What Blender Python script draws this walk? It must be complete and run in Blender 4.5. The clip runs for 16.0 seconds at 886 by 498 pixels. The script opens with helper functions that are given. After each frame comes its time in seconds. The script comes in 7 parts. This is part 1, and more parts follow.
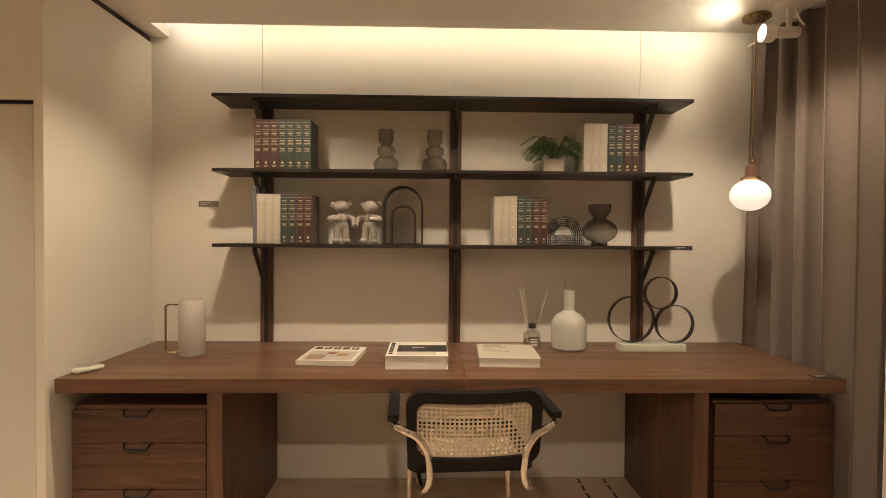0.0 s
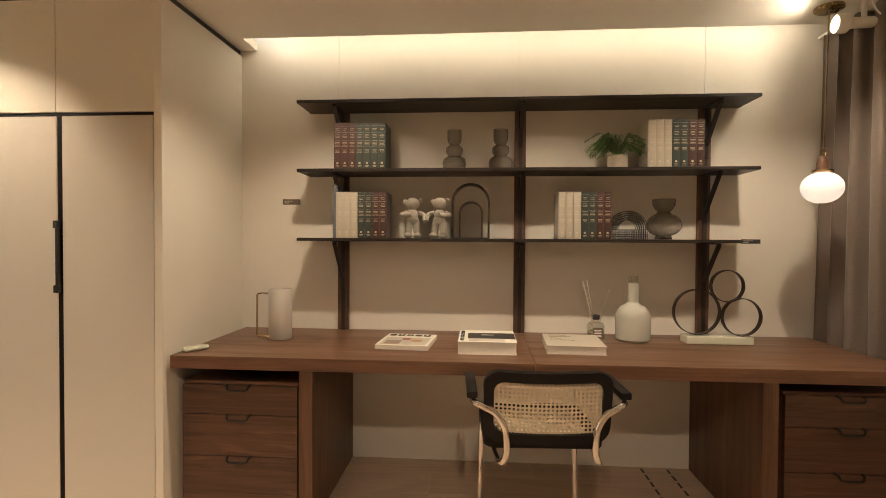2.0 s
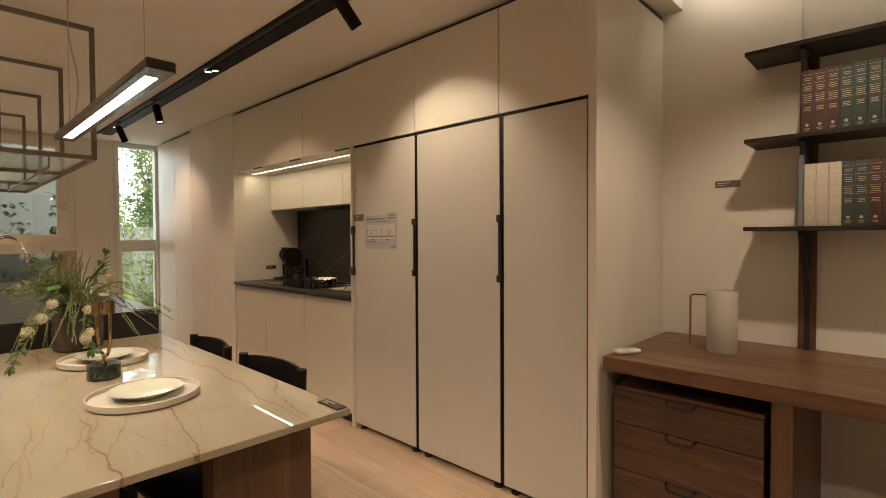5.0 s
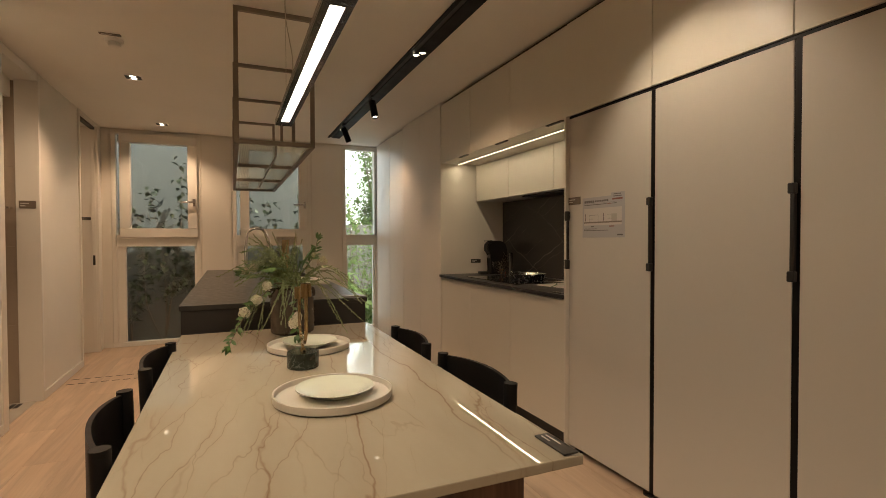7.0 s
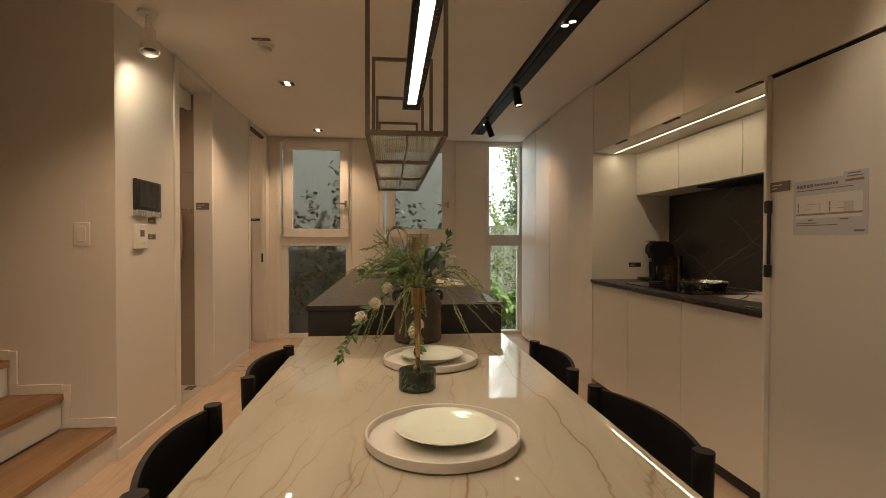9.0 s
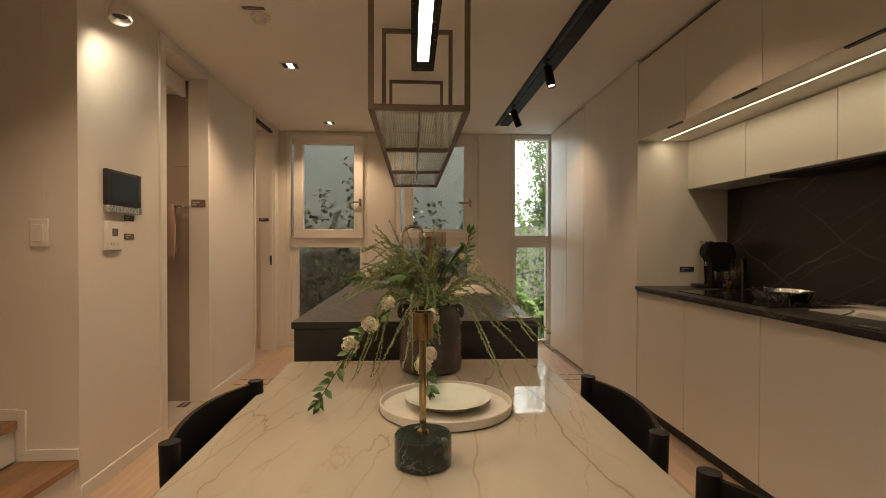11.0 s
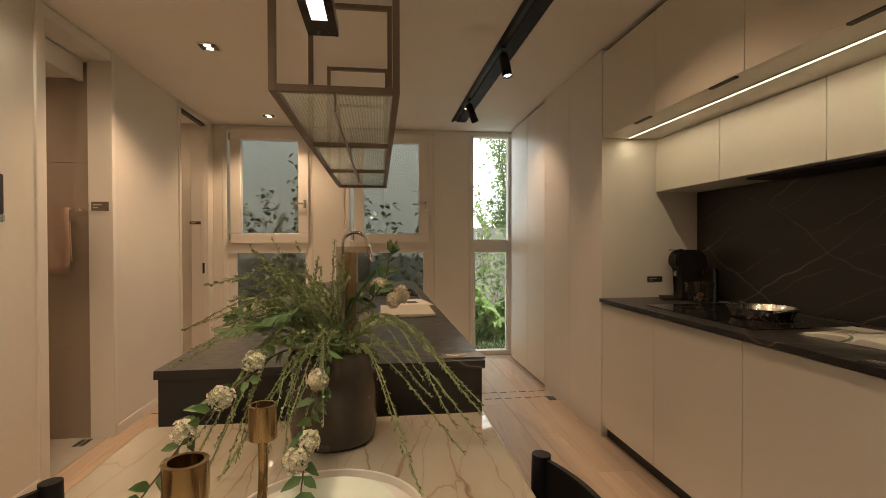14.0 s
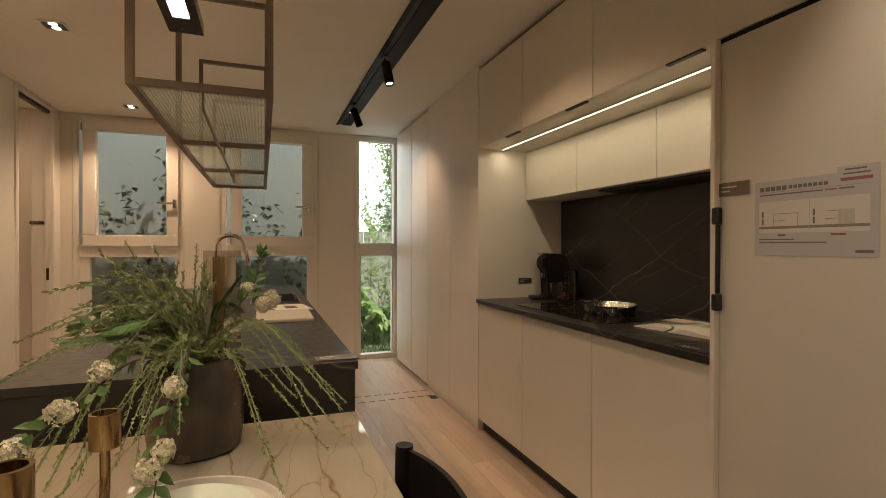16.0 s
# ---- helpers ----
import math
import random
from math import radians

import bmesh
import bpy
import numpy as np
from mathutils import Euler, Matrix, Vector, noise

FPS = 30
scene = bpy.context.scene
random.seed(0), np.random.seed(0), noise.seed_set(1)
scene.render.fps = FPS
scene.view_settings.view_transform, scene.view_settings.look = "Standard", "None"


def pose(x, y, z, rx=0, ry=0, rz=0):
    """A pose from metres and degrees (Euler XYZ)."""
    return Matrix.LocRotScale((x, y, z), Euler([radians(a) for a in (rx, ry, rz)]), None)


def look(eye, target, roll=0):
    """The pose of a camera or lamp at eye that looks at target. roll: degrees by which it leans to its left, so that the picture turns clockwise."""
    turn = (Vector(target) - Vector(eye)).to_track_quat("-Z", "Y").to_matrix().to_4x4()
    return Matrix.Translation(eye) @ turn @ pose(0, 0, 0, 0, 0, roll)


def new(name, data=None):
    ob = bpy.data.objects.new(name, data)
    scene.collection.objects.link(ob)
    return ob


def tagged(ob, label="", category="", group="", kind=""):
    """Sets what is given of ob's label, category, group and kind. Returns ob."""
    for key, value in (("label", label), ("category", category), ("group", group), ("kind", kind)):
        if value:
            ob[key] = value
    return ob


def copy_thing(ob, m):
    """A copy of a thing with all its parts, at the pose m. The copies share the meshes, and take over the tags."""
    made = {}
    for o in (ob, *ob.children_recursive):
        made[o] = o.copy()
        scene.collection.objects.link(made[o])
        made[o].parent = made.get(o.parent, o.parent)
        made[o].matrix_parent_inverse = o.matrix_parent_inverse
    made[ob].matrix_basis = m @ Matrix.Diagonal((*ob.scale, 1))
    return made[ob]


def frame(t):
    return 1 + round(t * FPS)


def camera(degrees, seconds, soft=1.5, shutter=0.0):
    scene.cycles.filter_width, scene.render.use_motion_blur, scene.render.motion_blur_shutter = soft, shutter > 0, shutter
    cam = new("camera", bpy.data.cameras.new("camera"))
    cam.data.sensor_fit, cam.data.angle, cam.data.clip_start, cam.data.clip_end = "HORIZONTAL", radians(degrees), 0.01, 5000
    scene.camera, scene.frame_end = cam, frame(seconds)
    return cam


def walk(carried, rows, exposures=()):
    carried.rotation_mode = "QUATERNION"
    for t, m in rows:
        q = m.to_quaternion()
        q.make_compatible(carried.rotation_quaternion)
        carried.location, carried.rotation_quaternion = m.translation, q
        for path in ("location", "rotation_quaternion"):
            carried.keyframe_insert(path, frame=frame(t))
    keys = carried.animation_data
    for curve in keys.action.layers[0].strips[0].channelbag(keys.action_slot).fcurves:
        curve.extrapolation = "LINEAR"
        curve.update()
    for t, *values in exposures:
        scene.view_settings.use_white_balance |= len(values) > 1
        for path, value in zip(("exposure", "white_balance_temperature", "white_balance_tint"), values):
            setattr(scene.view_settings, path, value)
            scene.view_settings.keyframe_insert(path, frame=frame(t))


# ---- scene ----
cam = camera(84.0, 16.0, soft=0.9)
PATH = [
    (0, (-0.03, 0.055, 1.3), (0.016, 2.054, 1.263), 0.4),
    (0.5, (-0.028, -0.037, 1.291), (0.018, 1.962, 1.255), 0.4),
    (1, (-0.052, -0.075, 1.275), (0.001, 1.924, 1.242), 0.4),
    (1.5, (-0.078, -0.085, 1.27), (-0.085, 1.915, 1.235), 0.4),
    (2, (-0.131, -0.086, 1.266), (-0.277, 1.908, 1.23), 0.3),
    (2.5, (-0.219, -0.072, 1.26), (-0.56, 1.898, 1.221), 0.3),
    (3, (-0.302, -0.058, 1.256), (-0.904, 1.849, 1.215), 0.1),
    (3.5, (-0.386, -0.04, 1.255), (-1.208, 1.783, 1.207), 0.1),
    (4, (-0.442, -0.018, 1.242), (-1.466, 1.699, 1.198), -0.0),
    (4.5, (-0.507, 0.02, 1.242), (-1.717, 1.611, 1.197), -0.2),
    (5, (-0.586, 0.093, 1.238), (-1.966, 1.54, 1.191), -0.3),
    (5.2, (-0.614, 0.123, 1.237), (-2.055, 1.509, 1.185), -0.4),
    (7.3, (-1.034, 0.32, 1.15), (-2.91, 1.015, 1.119), -0.0),
    (7.5, (-1.055, 0.33, 1.144), (-2.951, 0.964, 1.119), 0.1),
    (8, (-1.148, 0.371, 1.155), (-3.09, 0.848, 1.125), 0.2),
    (8.5, (-1.233, 0.394, 1.147), (-3.206, 0.719, 1.115), 0.1),
    (9, (-1.322, 0.441, 1.144), (-3.31, 0.654, 1.113), 0.1),
    (11.5, (-1.883, 0.502, 1.134), (-3.879, 0.625, 1.112), 0.1),
    (12, (-1.978, 0.521, 1.152), (-3.974, 0.646, 1.131), 0.1),
    (12.5, (-2.062, 0.559, 1.174), (-4.058, 0.686, 1.152), -0.0),
    (13, (-2.121, 0.599, 1.181), (-4.117, 0.731, 1.159), 0.0),
    (13.5, (-2.146, 0.629, 1.187), (-4.139, 0.794, 1.164), -0.0),
    (14, (-2.144, 0.652, 1.191), (-4.127, 0.911, 1.166), -0.1),
    (14.5, (-2.149, 0.666, 1.187), (-4.112, 1.047, 1.167), -0.1),
    (15, (-2.144, 0.677, 1.184), (-4.08, 1.179, 1.167), 0.1),
    (15.5, (-2.115, 0.683, 1.186), (-4.022, 1.287, 1.174), 0.0),
    (16, (-2.076, 0.687, 1.194), (-3.954, 1.376, 1.183), 0.1),
]
walk(cam, [(t, look(eye, target, roll)) for t, eye, target, roll in PATH], exposures=((0, 1.18), (2.0, 1.12), (3.5, 0.88), (5.0, 0.62), (7.5, 0.18), (9.0, 0.14), (12.5, 0.21), (16.0, 0.36)))

# ---- world, sun and large lights ----
WARM = (1.0, 0.672, 0.415)
SOFT = (1.0, 0.80, 0.575)
world = bpy.data.worlds.new("sky")
scene.world = world
world.use_nodes = True
sky = world.node_tree.nodes.new("ShaderNodeTexSky")
sky.sky_type, sky.sun_disc = "NISHITA", False
sky.dust_density, sky.air_density = 7.0, 1.0
sky.sun_elevation, sky.sun_rotation = radians(53), radians(35)
world.node_tree.links.new(sky.outputs[0], world.node_tree.nodes["Background"].inputs[0])
world.node_tree.nodes["Background"].inputs[1].default_value = 0.15
SUN_WAY = Vector((-0.35, -0.50, -0.80))


def lamp(name, kind, at, aim, watts, colour=WARM, **more):
    data = bpy.data.lights.new(name, kind)
    data.energy, data.color = watts, colour
    for key, value in more.items():
        if key == "size":
            data.size = value
        elif key == "size_y":
            data.shape, data.size_y = "RECTANGLE", value
        elif key == "cone":
            data.spot_size, data.spot_blend = radians(value), 0.6
        elif key == "radius":
            data.shadow_soft_size = value
        elif key == "angle":
            data.angle = radians(value)
    ob = new(name, data)
    ob.matrix_world = look(at, aim)
    return ob


CEIL = 2.365
lamp("sun", "SUN", (-12, 6, 9), Vector((-12, 6, 9)) + SUN_WAY, 5.0, (1.0, 0.94, 0.85), angle=0.6)
for lx, w in ((-0.79, 25), (0.24, 18), (1.23, 24)):
    lamp("desk_downlight_lamp", "SPOT", (lx, 1.89, CEIL - 0.012), (lx, 2.02, 0.7), w, SOFT, cone=118, radius=0.02)
lamp("cove_lamp", "AREA", (0.10, 2.585, 2.43), (0.10, 2.72, 2.25), 1.9, (1.0, 0.85, 0.63), size=2.95, size_y=0.03)
lamp("spot_lamp_curtain", "SPOT", (1.40, 2.25, 2.235), (1.0, 2.55, 2.25), 2.0, (1.0, 0.85, 0.62), cone=150, radius=0.03)
lamp("counter_strip_lamp", "AREA", (-4.11, 2.16, 1.818), (-4.11, 2.24, 0.9), 1.9, (1.0, 0.82, 0.55), size=1.70, size_y=0.006)
lamp("table_pendant_lamp", "AREA", (-2.66, 0.525, 1.672), (-2.66, 0.525, 0.0), 3.4, (1.0, 0.86, 0.68), size=1.12, size_y=0.04)
for lx, aim, w in ((-2.44, (-2.375, 2.0, 1.42), 16), (-5.03, (-4.72, 1.52, 1.2), 10), (-6.12, (-6.12, 2.0, 1.30), 15)):
    lamp("track_spot_lamp", "SPOT", (lx, 1.45, 2.19), aim, w, SOFT if lx > -3 else WARM, cone=92, radius=0.025)
for lx in (-3.98,):
    lamp("track_recessed_lamp", "SPOT", (lx, 1.42, CEIL - 0.02), (lx, 1.30, 0), 20, cone=130, radius=0.022)
# The lamps at x -3.4, -1.7 and 0 are unseen, added as fill.
for lx, ly in ((-5.25, -0.35), (-6.86, -0.35), (-3.4, -0.35), (-1.7, -0.35), (0.0, -0.35)):
    lamp("hall_downlight_lamp", "SPOT", (lx, ly, CEIL - 0.014), (lx, ly, 0), 34 if lx < -6 else 46 if lx < -1 else 38, SOFT if lx > -2 else WARM, cone=155 if lx > -1 else 130 if lx < -5 else 120, radius=0.022)
lamp("wall_spot_lamp", "SPOT", (-4.06, -0.74, 2.12), (-4.36, -0.97, 1.80), 7.5, (1.0, 0.82, 0.58), cone=105, radius=0.04)
# Unseen area lamps without fixtures, added to brighten the bath and side room.
lamp("bath_lamp", "AREA", (-4.9, -1.9, 2.14), (-4.9, -1.9, 0), 5.0, size=0.3)
lamp("side_room_lamp", "AREA", (-6.7, -1.7, 2.3), (-6.7, -1.7, 0), 4, size=0.3)
lamp("sky_window_lamp", "AREA", (-7.36, 1.835, 1.2), (-6.0, 1.835, 1.1), 1.5, (0.86, 0.95, 1.0), size=0.34, size_y=2.2)
scene.view_settings.exposure = 0.0

# ---- materials ----


class Nodes:
    """A short hand for building one material's node tree."""

    def __init__(self, name):
        self.mat = bpy.data.materials.new(name)
        self.mat.use_nodes = True
        self.tree = self.mat.node_tree
        self.bsdf = self.tree.nodes["Principled BSDF"]
        self.coord = self.add("ShaderNodeTexCoord").outputs["Object"]

    def add(self, kind, **values):
        node = self.tree.nodes.new(kind)
        for key, value in values.items():
            node.inputs[key.replace("_", " ")].default_value = value
        return node

    def link(self, a, b):
        self.tree.links.new(a, b)

    def scaled(self, s, source=None):
        m = self.add("ShaderNodeMapping")
        m.inputs["Scale"].default_value = s
        self.link(source or self.coord, m.inputs["Vector"])
        return m.outputs[0]

    def noise(self, scale, detail=4.0, s=(1, 1, 1), rough=0.55, distort=0.0):
        n = self.add("ShaderNodeTexNoise", Scale=scale, Detail=detail, Roughness=rough, Distortion=distort)
        self.link(self.scaled(s), n.inputs["Vector"])
        return n.outputs[0]

    def ramp(self, source, *stops):
        r = self.add("ShaderNodeValToRGB")
        e = r.color_ramp.elements
        while len(e) < len(stops):
            e.new(0.5)
        for el, (p, c) in zip(e, stops):
            el.position, el.color = p, (*c, 1) if len(c) == 3 else c
        self.link(source, r.inputs[0])
        return r.outputs[0]

    def mix(self, a, b, fac, kind="MIX"):
        m = self.tree.nodes.new("ShaderNodeMix")
        m.data_type, m.blend_type = "RGBA", kind
        for socket, value in ((m.inputs[0], fac), (m.inputs[6], a), (m.inputs[7], b)):
            if isinstance(value, (tuple, float, int)):
                socket.default_value = (*value, 1) if isinstance(value, tuple) else value
            else:
                self.link(value, socket)
        return m.outputs[2]

    def base(self, value):
        if isinstance(value, tuple):
            self.bsdf.inputs["Base Color"].default_value = (*value, 1)
        else:
            self.link(value, self.bsdf.inputs["Base Color"])

    def bump(self, source, strength, distance=0.002):
        b = self.add("ShaderNodeBump", Strength=strength, Distance=distance)
        self.link(source, b.inputs["Height"])
        self.link(b.outputs[0], self.bsdf.inputs["Normal"])

    def setting(self, **values):
        for key, value in values.items():
            self.bsdf.inputs[key.replace("_", " ")].default_value = value
        return self


def shade(c, k):
    return tuple(min(1.0, v * k) for v in c)


def paint(name, c, rough=0.6, grain=220.0, bump=0.15, vary=0.05, gloss=0.5):
    n = Nodes(name)
    n.bsdf.inputs["Specular IOR Level"].default_value = gloss
    n.base(n.mix(shade(c, 1 - vary), shade(c, 1 + vary), n.noise(1.7, 5)))
    n.link(n.ramp(n.noise(9, 4), (0.3, (rough - 0.06,) * 3), (0.7, (rough + 0.06,) * 3)), n.bsdf.inputs["Roughness"])
    n.bump(n.noise(grain, 3), bump, 0.001)
    return n.mat


def wood(name, dark, light, along="x", rough=0.42, rings=9.0, fine=0.35):
    """Straight-grained veneer: long figure, fine pores and a slow change of tone."""
    n = Nodes(name)
    shift = n.add("ShaderNodeVectorMath")
    far = n.add("ShaderNodeVectorMath")
    far.operation = "SCALE"
    far.inputs[0].default_value = (7.3, 3.1, 5.7)
    n.link(n.add("ShaderNodeObjectInfo").outputs["Random"], far.inputs["Scale"])
    n.link(n.coord, shift.inputs[0])
    n.link(far.outputs[0], shift.inputs[1])
    n.coord = shift.outputs[0]
    squeeze = {"x": (0.10, 1, 1), "y": (1, 0.10, 1), "z": (1, 1, 0.10)}[along]
    thin = {"x": (0.02, 1, 1), "y": (1, 0.02, 1), "z": (1, 1, 0.02)}[along]
    figure = n.noise(rings, 6, squeeze, 0.6, 1.2)
    bands = n.ramp(figure, (0.30, dark), (0.48, n_mid(dark, light)), (0.56, shade(n_mid(dark, light), 0.86)), (0.72, light))
    streak = n.ramp(n.noise(34, 5, thin, 0.65, 0.6), (0.36, (0.66, 0.63, 0.60)), (0.50, (0.95, 0.94, 0.93)), (0.62, (1.10, 1.10, 1.09)))
    bands = n.mix(bands, streak, fine * 2.2 if fine < 0.4 else 1.0, "MULTIPLY")
    pores = n.ramp(n.noise(260, 3, thin, 0.7), (0.38, (0.62, 0.60, 0.58)), (0.6, (1, 1, 1)))
    tone = n.ramp(n.noise(1.1, 3), (0.3, (0.88, 0.87, 0.86)), (0.7, (1.06, 1.05, 1.04)))
    info = n.add("ShaderNodeObjectInfo")
    each = n.ramp(info.outputs["Random"], (0.0, (0.93, 0.92, 0.91)), (1.0, (1.05, 1.05, 1.05)))
    c = n.mix(n.mix(bands, pores, fine, "MULTIPLY"), tone, 1.0, "MULTIPLY")
    n.base(n.mix(c, each, 1.0, "MULTIPLY"))
    n.link(n.ramp(figure, (0.3, (rough + 0.08,) * 3), (0.7, (rough - 0.04,) * 3)), n.bsdf.inputs["Roughness"])
    n.bump(n.noise(260, 3, thin, 0.7), 0.12, 0.0006)
    return n.mat


def n_mid(a, b):
    return tuple((p + q) / 2 for p, q in zip(a, b))


def metal(name, c, rough, scratch=0.08):
    n = Nodes(name)
    n.base(n.mix(shade(c, 0.92), c, n.noise(6, 4)))
    n.setting(Metallic=1.0)
    n.link(n.ramp(n.noise(60, 4, (1, 1, 0.05)), (0.3, (max(0.02, rough - scratch),) * 3), (0.7, (rough + scratch,) * 3)), n.bsdf.inputs["Roughness"])
    return n.mat


def cloth(name, a, b, thread=900.0, bump=0.5, rough=0.9):
    n = Nodes(name)
    warp = n.noise(thread, 2, (1, 1, 0.06))
    weft = n.noise(thread, 2, (0.06, 0.06, 1))
    n.base(n.mix(n.mix(a, b, warp), n.mix(a, b, weft), n.noise(14, 4)))
    n.setting(Roughness=rough)
    n.bsdf.inputs["Sheen Weight"].default_value = 0.25
    n.bump(n.mix(warp, weft, 0.5), bump, 0.0012)
    return n.mat


def veined(name, ground, cloud, vein, scale, width, rough, s=(1, 1, 1), faint=0.6, twist=1.6, detail=5, patch=(0.42, 0.62)):
    """Polished stone: a clouded ground with two sets of thin, wandering veins."""
    n = Nodes(name)
    g = n.mix(ground, cloud, n.ramp(n.noise(1.6 * scale, 6, s), (0.35, (0, 0, 0)), (0.7, (1, 1, 1))))
    for k, (sc, w, amount) in enumerate(((scale, width, 1.0), (scale * 2.3, width * 0.7, faint))):
        f = n.noise(sc, detail + k, s, 0.5, twist)
        line = n.ramp(f, (0.5 - w, (0, 0, 0)), (0.5, (amount,) * 3), (0.5 + w, (0, 0, 0)))
        where = n.ramp(n.noise(sc * 0.9 + 0.7 * k, 2), (patch[0], (0, 0, 0)), (patch[1], (1, 1, 1)))
        g = n.mix(g, vein, n.mix(line, where, 1.0, "MULTIPLY"))
    n.base(g)
    n.setting(Roughness=rough)
    return n.mat


def glassy(name, tint, rough=0.02, ior=1.45):
    n = Nodes(name)
    n.base(tint)
    n.setting(Roughness=rough, IOR=ior, Transmission_Weight=1.0)
    return n.mat


def pane_glass(name, tint=(1, 1, 1), gloss=1.0):
    """Flat window glass: clear, with a mirror film that grows at grazing angles."""
    n = Nodes(name)
    clear, mirror = n.add("ShaderNodeBsdfTransparent"), n.add("ShaderNodeBsdfGlossy", Roughness=0.0)
    clear.inputs[0].default_value = (*tint, 1)
    f, m = n.add("ShaderNodeLayerWeight", Blend=0.5), n.add("ShaderNodeMixShader")
    n.link(n.ramp(f.outputs["Facing"], (0.0, (0.045,) * 3), (0.55, (0.06,) * 3), (0.8, (0.20,) * 3), (1.0, (0.9,) * 3)), m.inputs[0])
    n.link(clear.outputs[0], m.inputs[1])
    n.link(mirror.outputs[0], m.inputs[2])
    n.link(m.outputs[0], n.tree.nodes["Material Output"].inputs[0])
    return n.mat


def glow(name, c, strength):
    n = Nodes(name)
    n.base((0.9, 0.88, 0.85))
    n.bsdf.inputs["Emission Color"].default_value = (*c, 1)
    n.bsdf.inputs["Emission Strength"].default_value = strength
    return n.mat


def leafy(name, a, b, rough=0.5, thin=0.25):
    n = Nodes(name)
    g = n.add("ShaderNodeNewGeometry")
    n.base(n.mix(n.mix(a, b, g.outputs["Random Per Island"]), shade(a, 0.75), n.ramp(n.noise(40, 3), (0.4, (0, 0, 0)), (0.8, (0.6, 0.6, 0.6)))))
    n.setting(Roughness=rough, Transmission_Weight=0.0)
    n.bsdf.inputs["Subsurface Weight"].default_value = thin
    n.bsdf.inputs["Subsurface Radius"].default_value = (0.004, 0.008, 0.002)
    return n.mat


def sunlit_leaf(name, a, b):
    """A thin leaf that lets half of the light through."""
    n = Nodes(name)
    c = n.mix(a, b, n.add("ShaderNodeNewGeometry").outputs["Random Per Island"])
    front, through_leaf, m = n.add("ShaderNodeBsdfDiffuse"), n.add("ShaderNodeBsdfTranslucent"), n.add("ShaderNodeMixShader")
    n.link(c, front.inputs[0])
    n.link(c, through_leaf.inputs[0])
    m.inputs[0].default_value = 0.5
    for p, q in ((front.outputs[0], m.inputs[1]), (through_leaf.outputs[0], m.inputs[2]), (m.outputs[0], n.tree.nodes["Material Output"].inputs[0])):
        n.link(p, q)
    return n.mat


def caned(name):
    n = Nodes(name)
    n.base(n.mix((0.60, 0.50, 0.36), (0.74, 0.64, 0.48), n.noise(120, 4, (1, 1, 0.2))))
    n.setting(Roughness=0.5)
    n.bump(n.noise(600, 2), 0.3, 0.0008)
    return n.mat


M_WALL = paint("wall_paint", (0.76, 0.72, 0.65), 0.62, 260, 0.2)
M_CEIL = paint("ceiling_paint", (0.85, 0.82, 0.755), 0.75, 160, 0.1)
M_CAB = paint("cabinet_lacquer", (0.74, 0.70, 0.61), 0.38, 500, 0.05, 0.02)
M_PANEL = paint("side_panel_lacquer", (0.76, 0.72, 0.64), 0.42, 500, 0.05, 0.02)
M_FRIDGE = paint("fridge_matte_glass", (0.66, 0.62, 0.555), 0.52, 600, 0.04, 0.02)
M_TRIM = paint("trim_white", (0.80, 0.77, 0.71), 0.45, 400, 0.06, 0.03)
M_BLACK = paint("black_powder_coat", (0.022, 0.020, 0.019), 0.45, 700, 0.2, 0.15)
M_BLACKWOOD = paint("black_lacquered_wood", (0.007, 0.006, 0.006), 0.50, 500, 0.12, 0.15, 0.25)
M_TRACK = paint("matte_black_track", (0.010, 0.009, 0.009), 0.6, 500, 0.1, 0.15, 0.2)
M_SHELF = wood("dark_stained_shelf", (0.018, 0.013, 0.010), (0.035, 0.026, 0.020), "x", 0.40)
M_WALNUT_X = wood("walnut_along", (0.110, 0.054, 0.032), (0.275, 0.144, 0.086), "x", 0.36)
M_DRAWER = wood("figured_walnut", (0.055, 0.027, 0.018), (0.215, 0.110, 0.068), "x", 0.40, 15.0, 0.38)
M_WALNUT_Z = wood("walnut_upright", (0.092, 0.046, 0.028), (0.215, 0.112, 0.068), "z", 0.40)
M_OAK = wood("pale_oak_floor", (0.58, 0.44, 0.32), (0.68, 0.53, 0.40), "x", 0.42, 5.0, 0.09)
M_STEP = wood("oak_stair_tread", (0.30, 0.17, 0.085), (0.46, 0.28, 0.15), "x", 0.45, 6.0, 0.3)


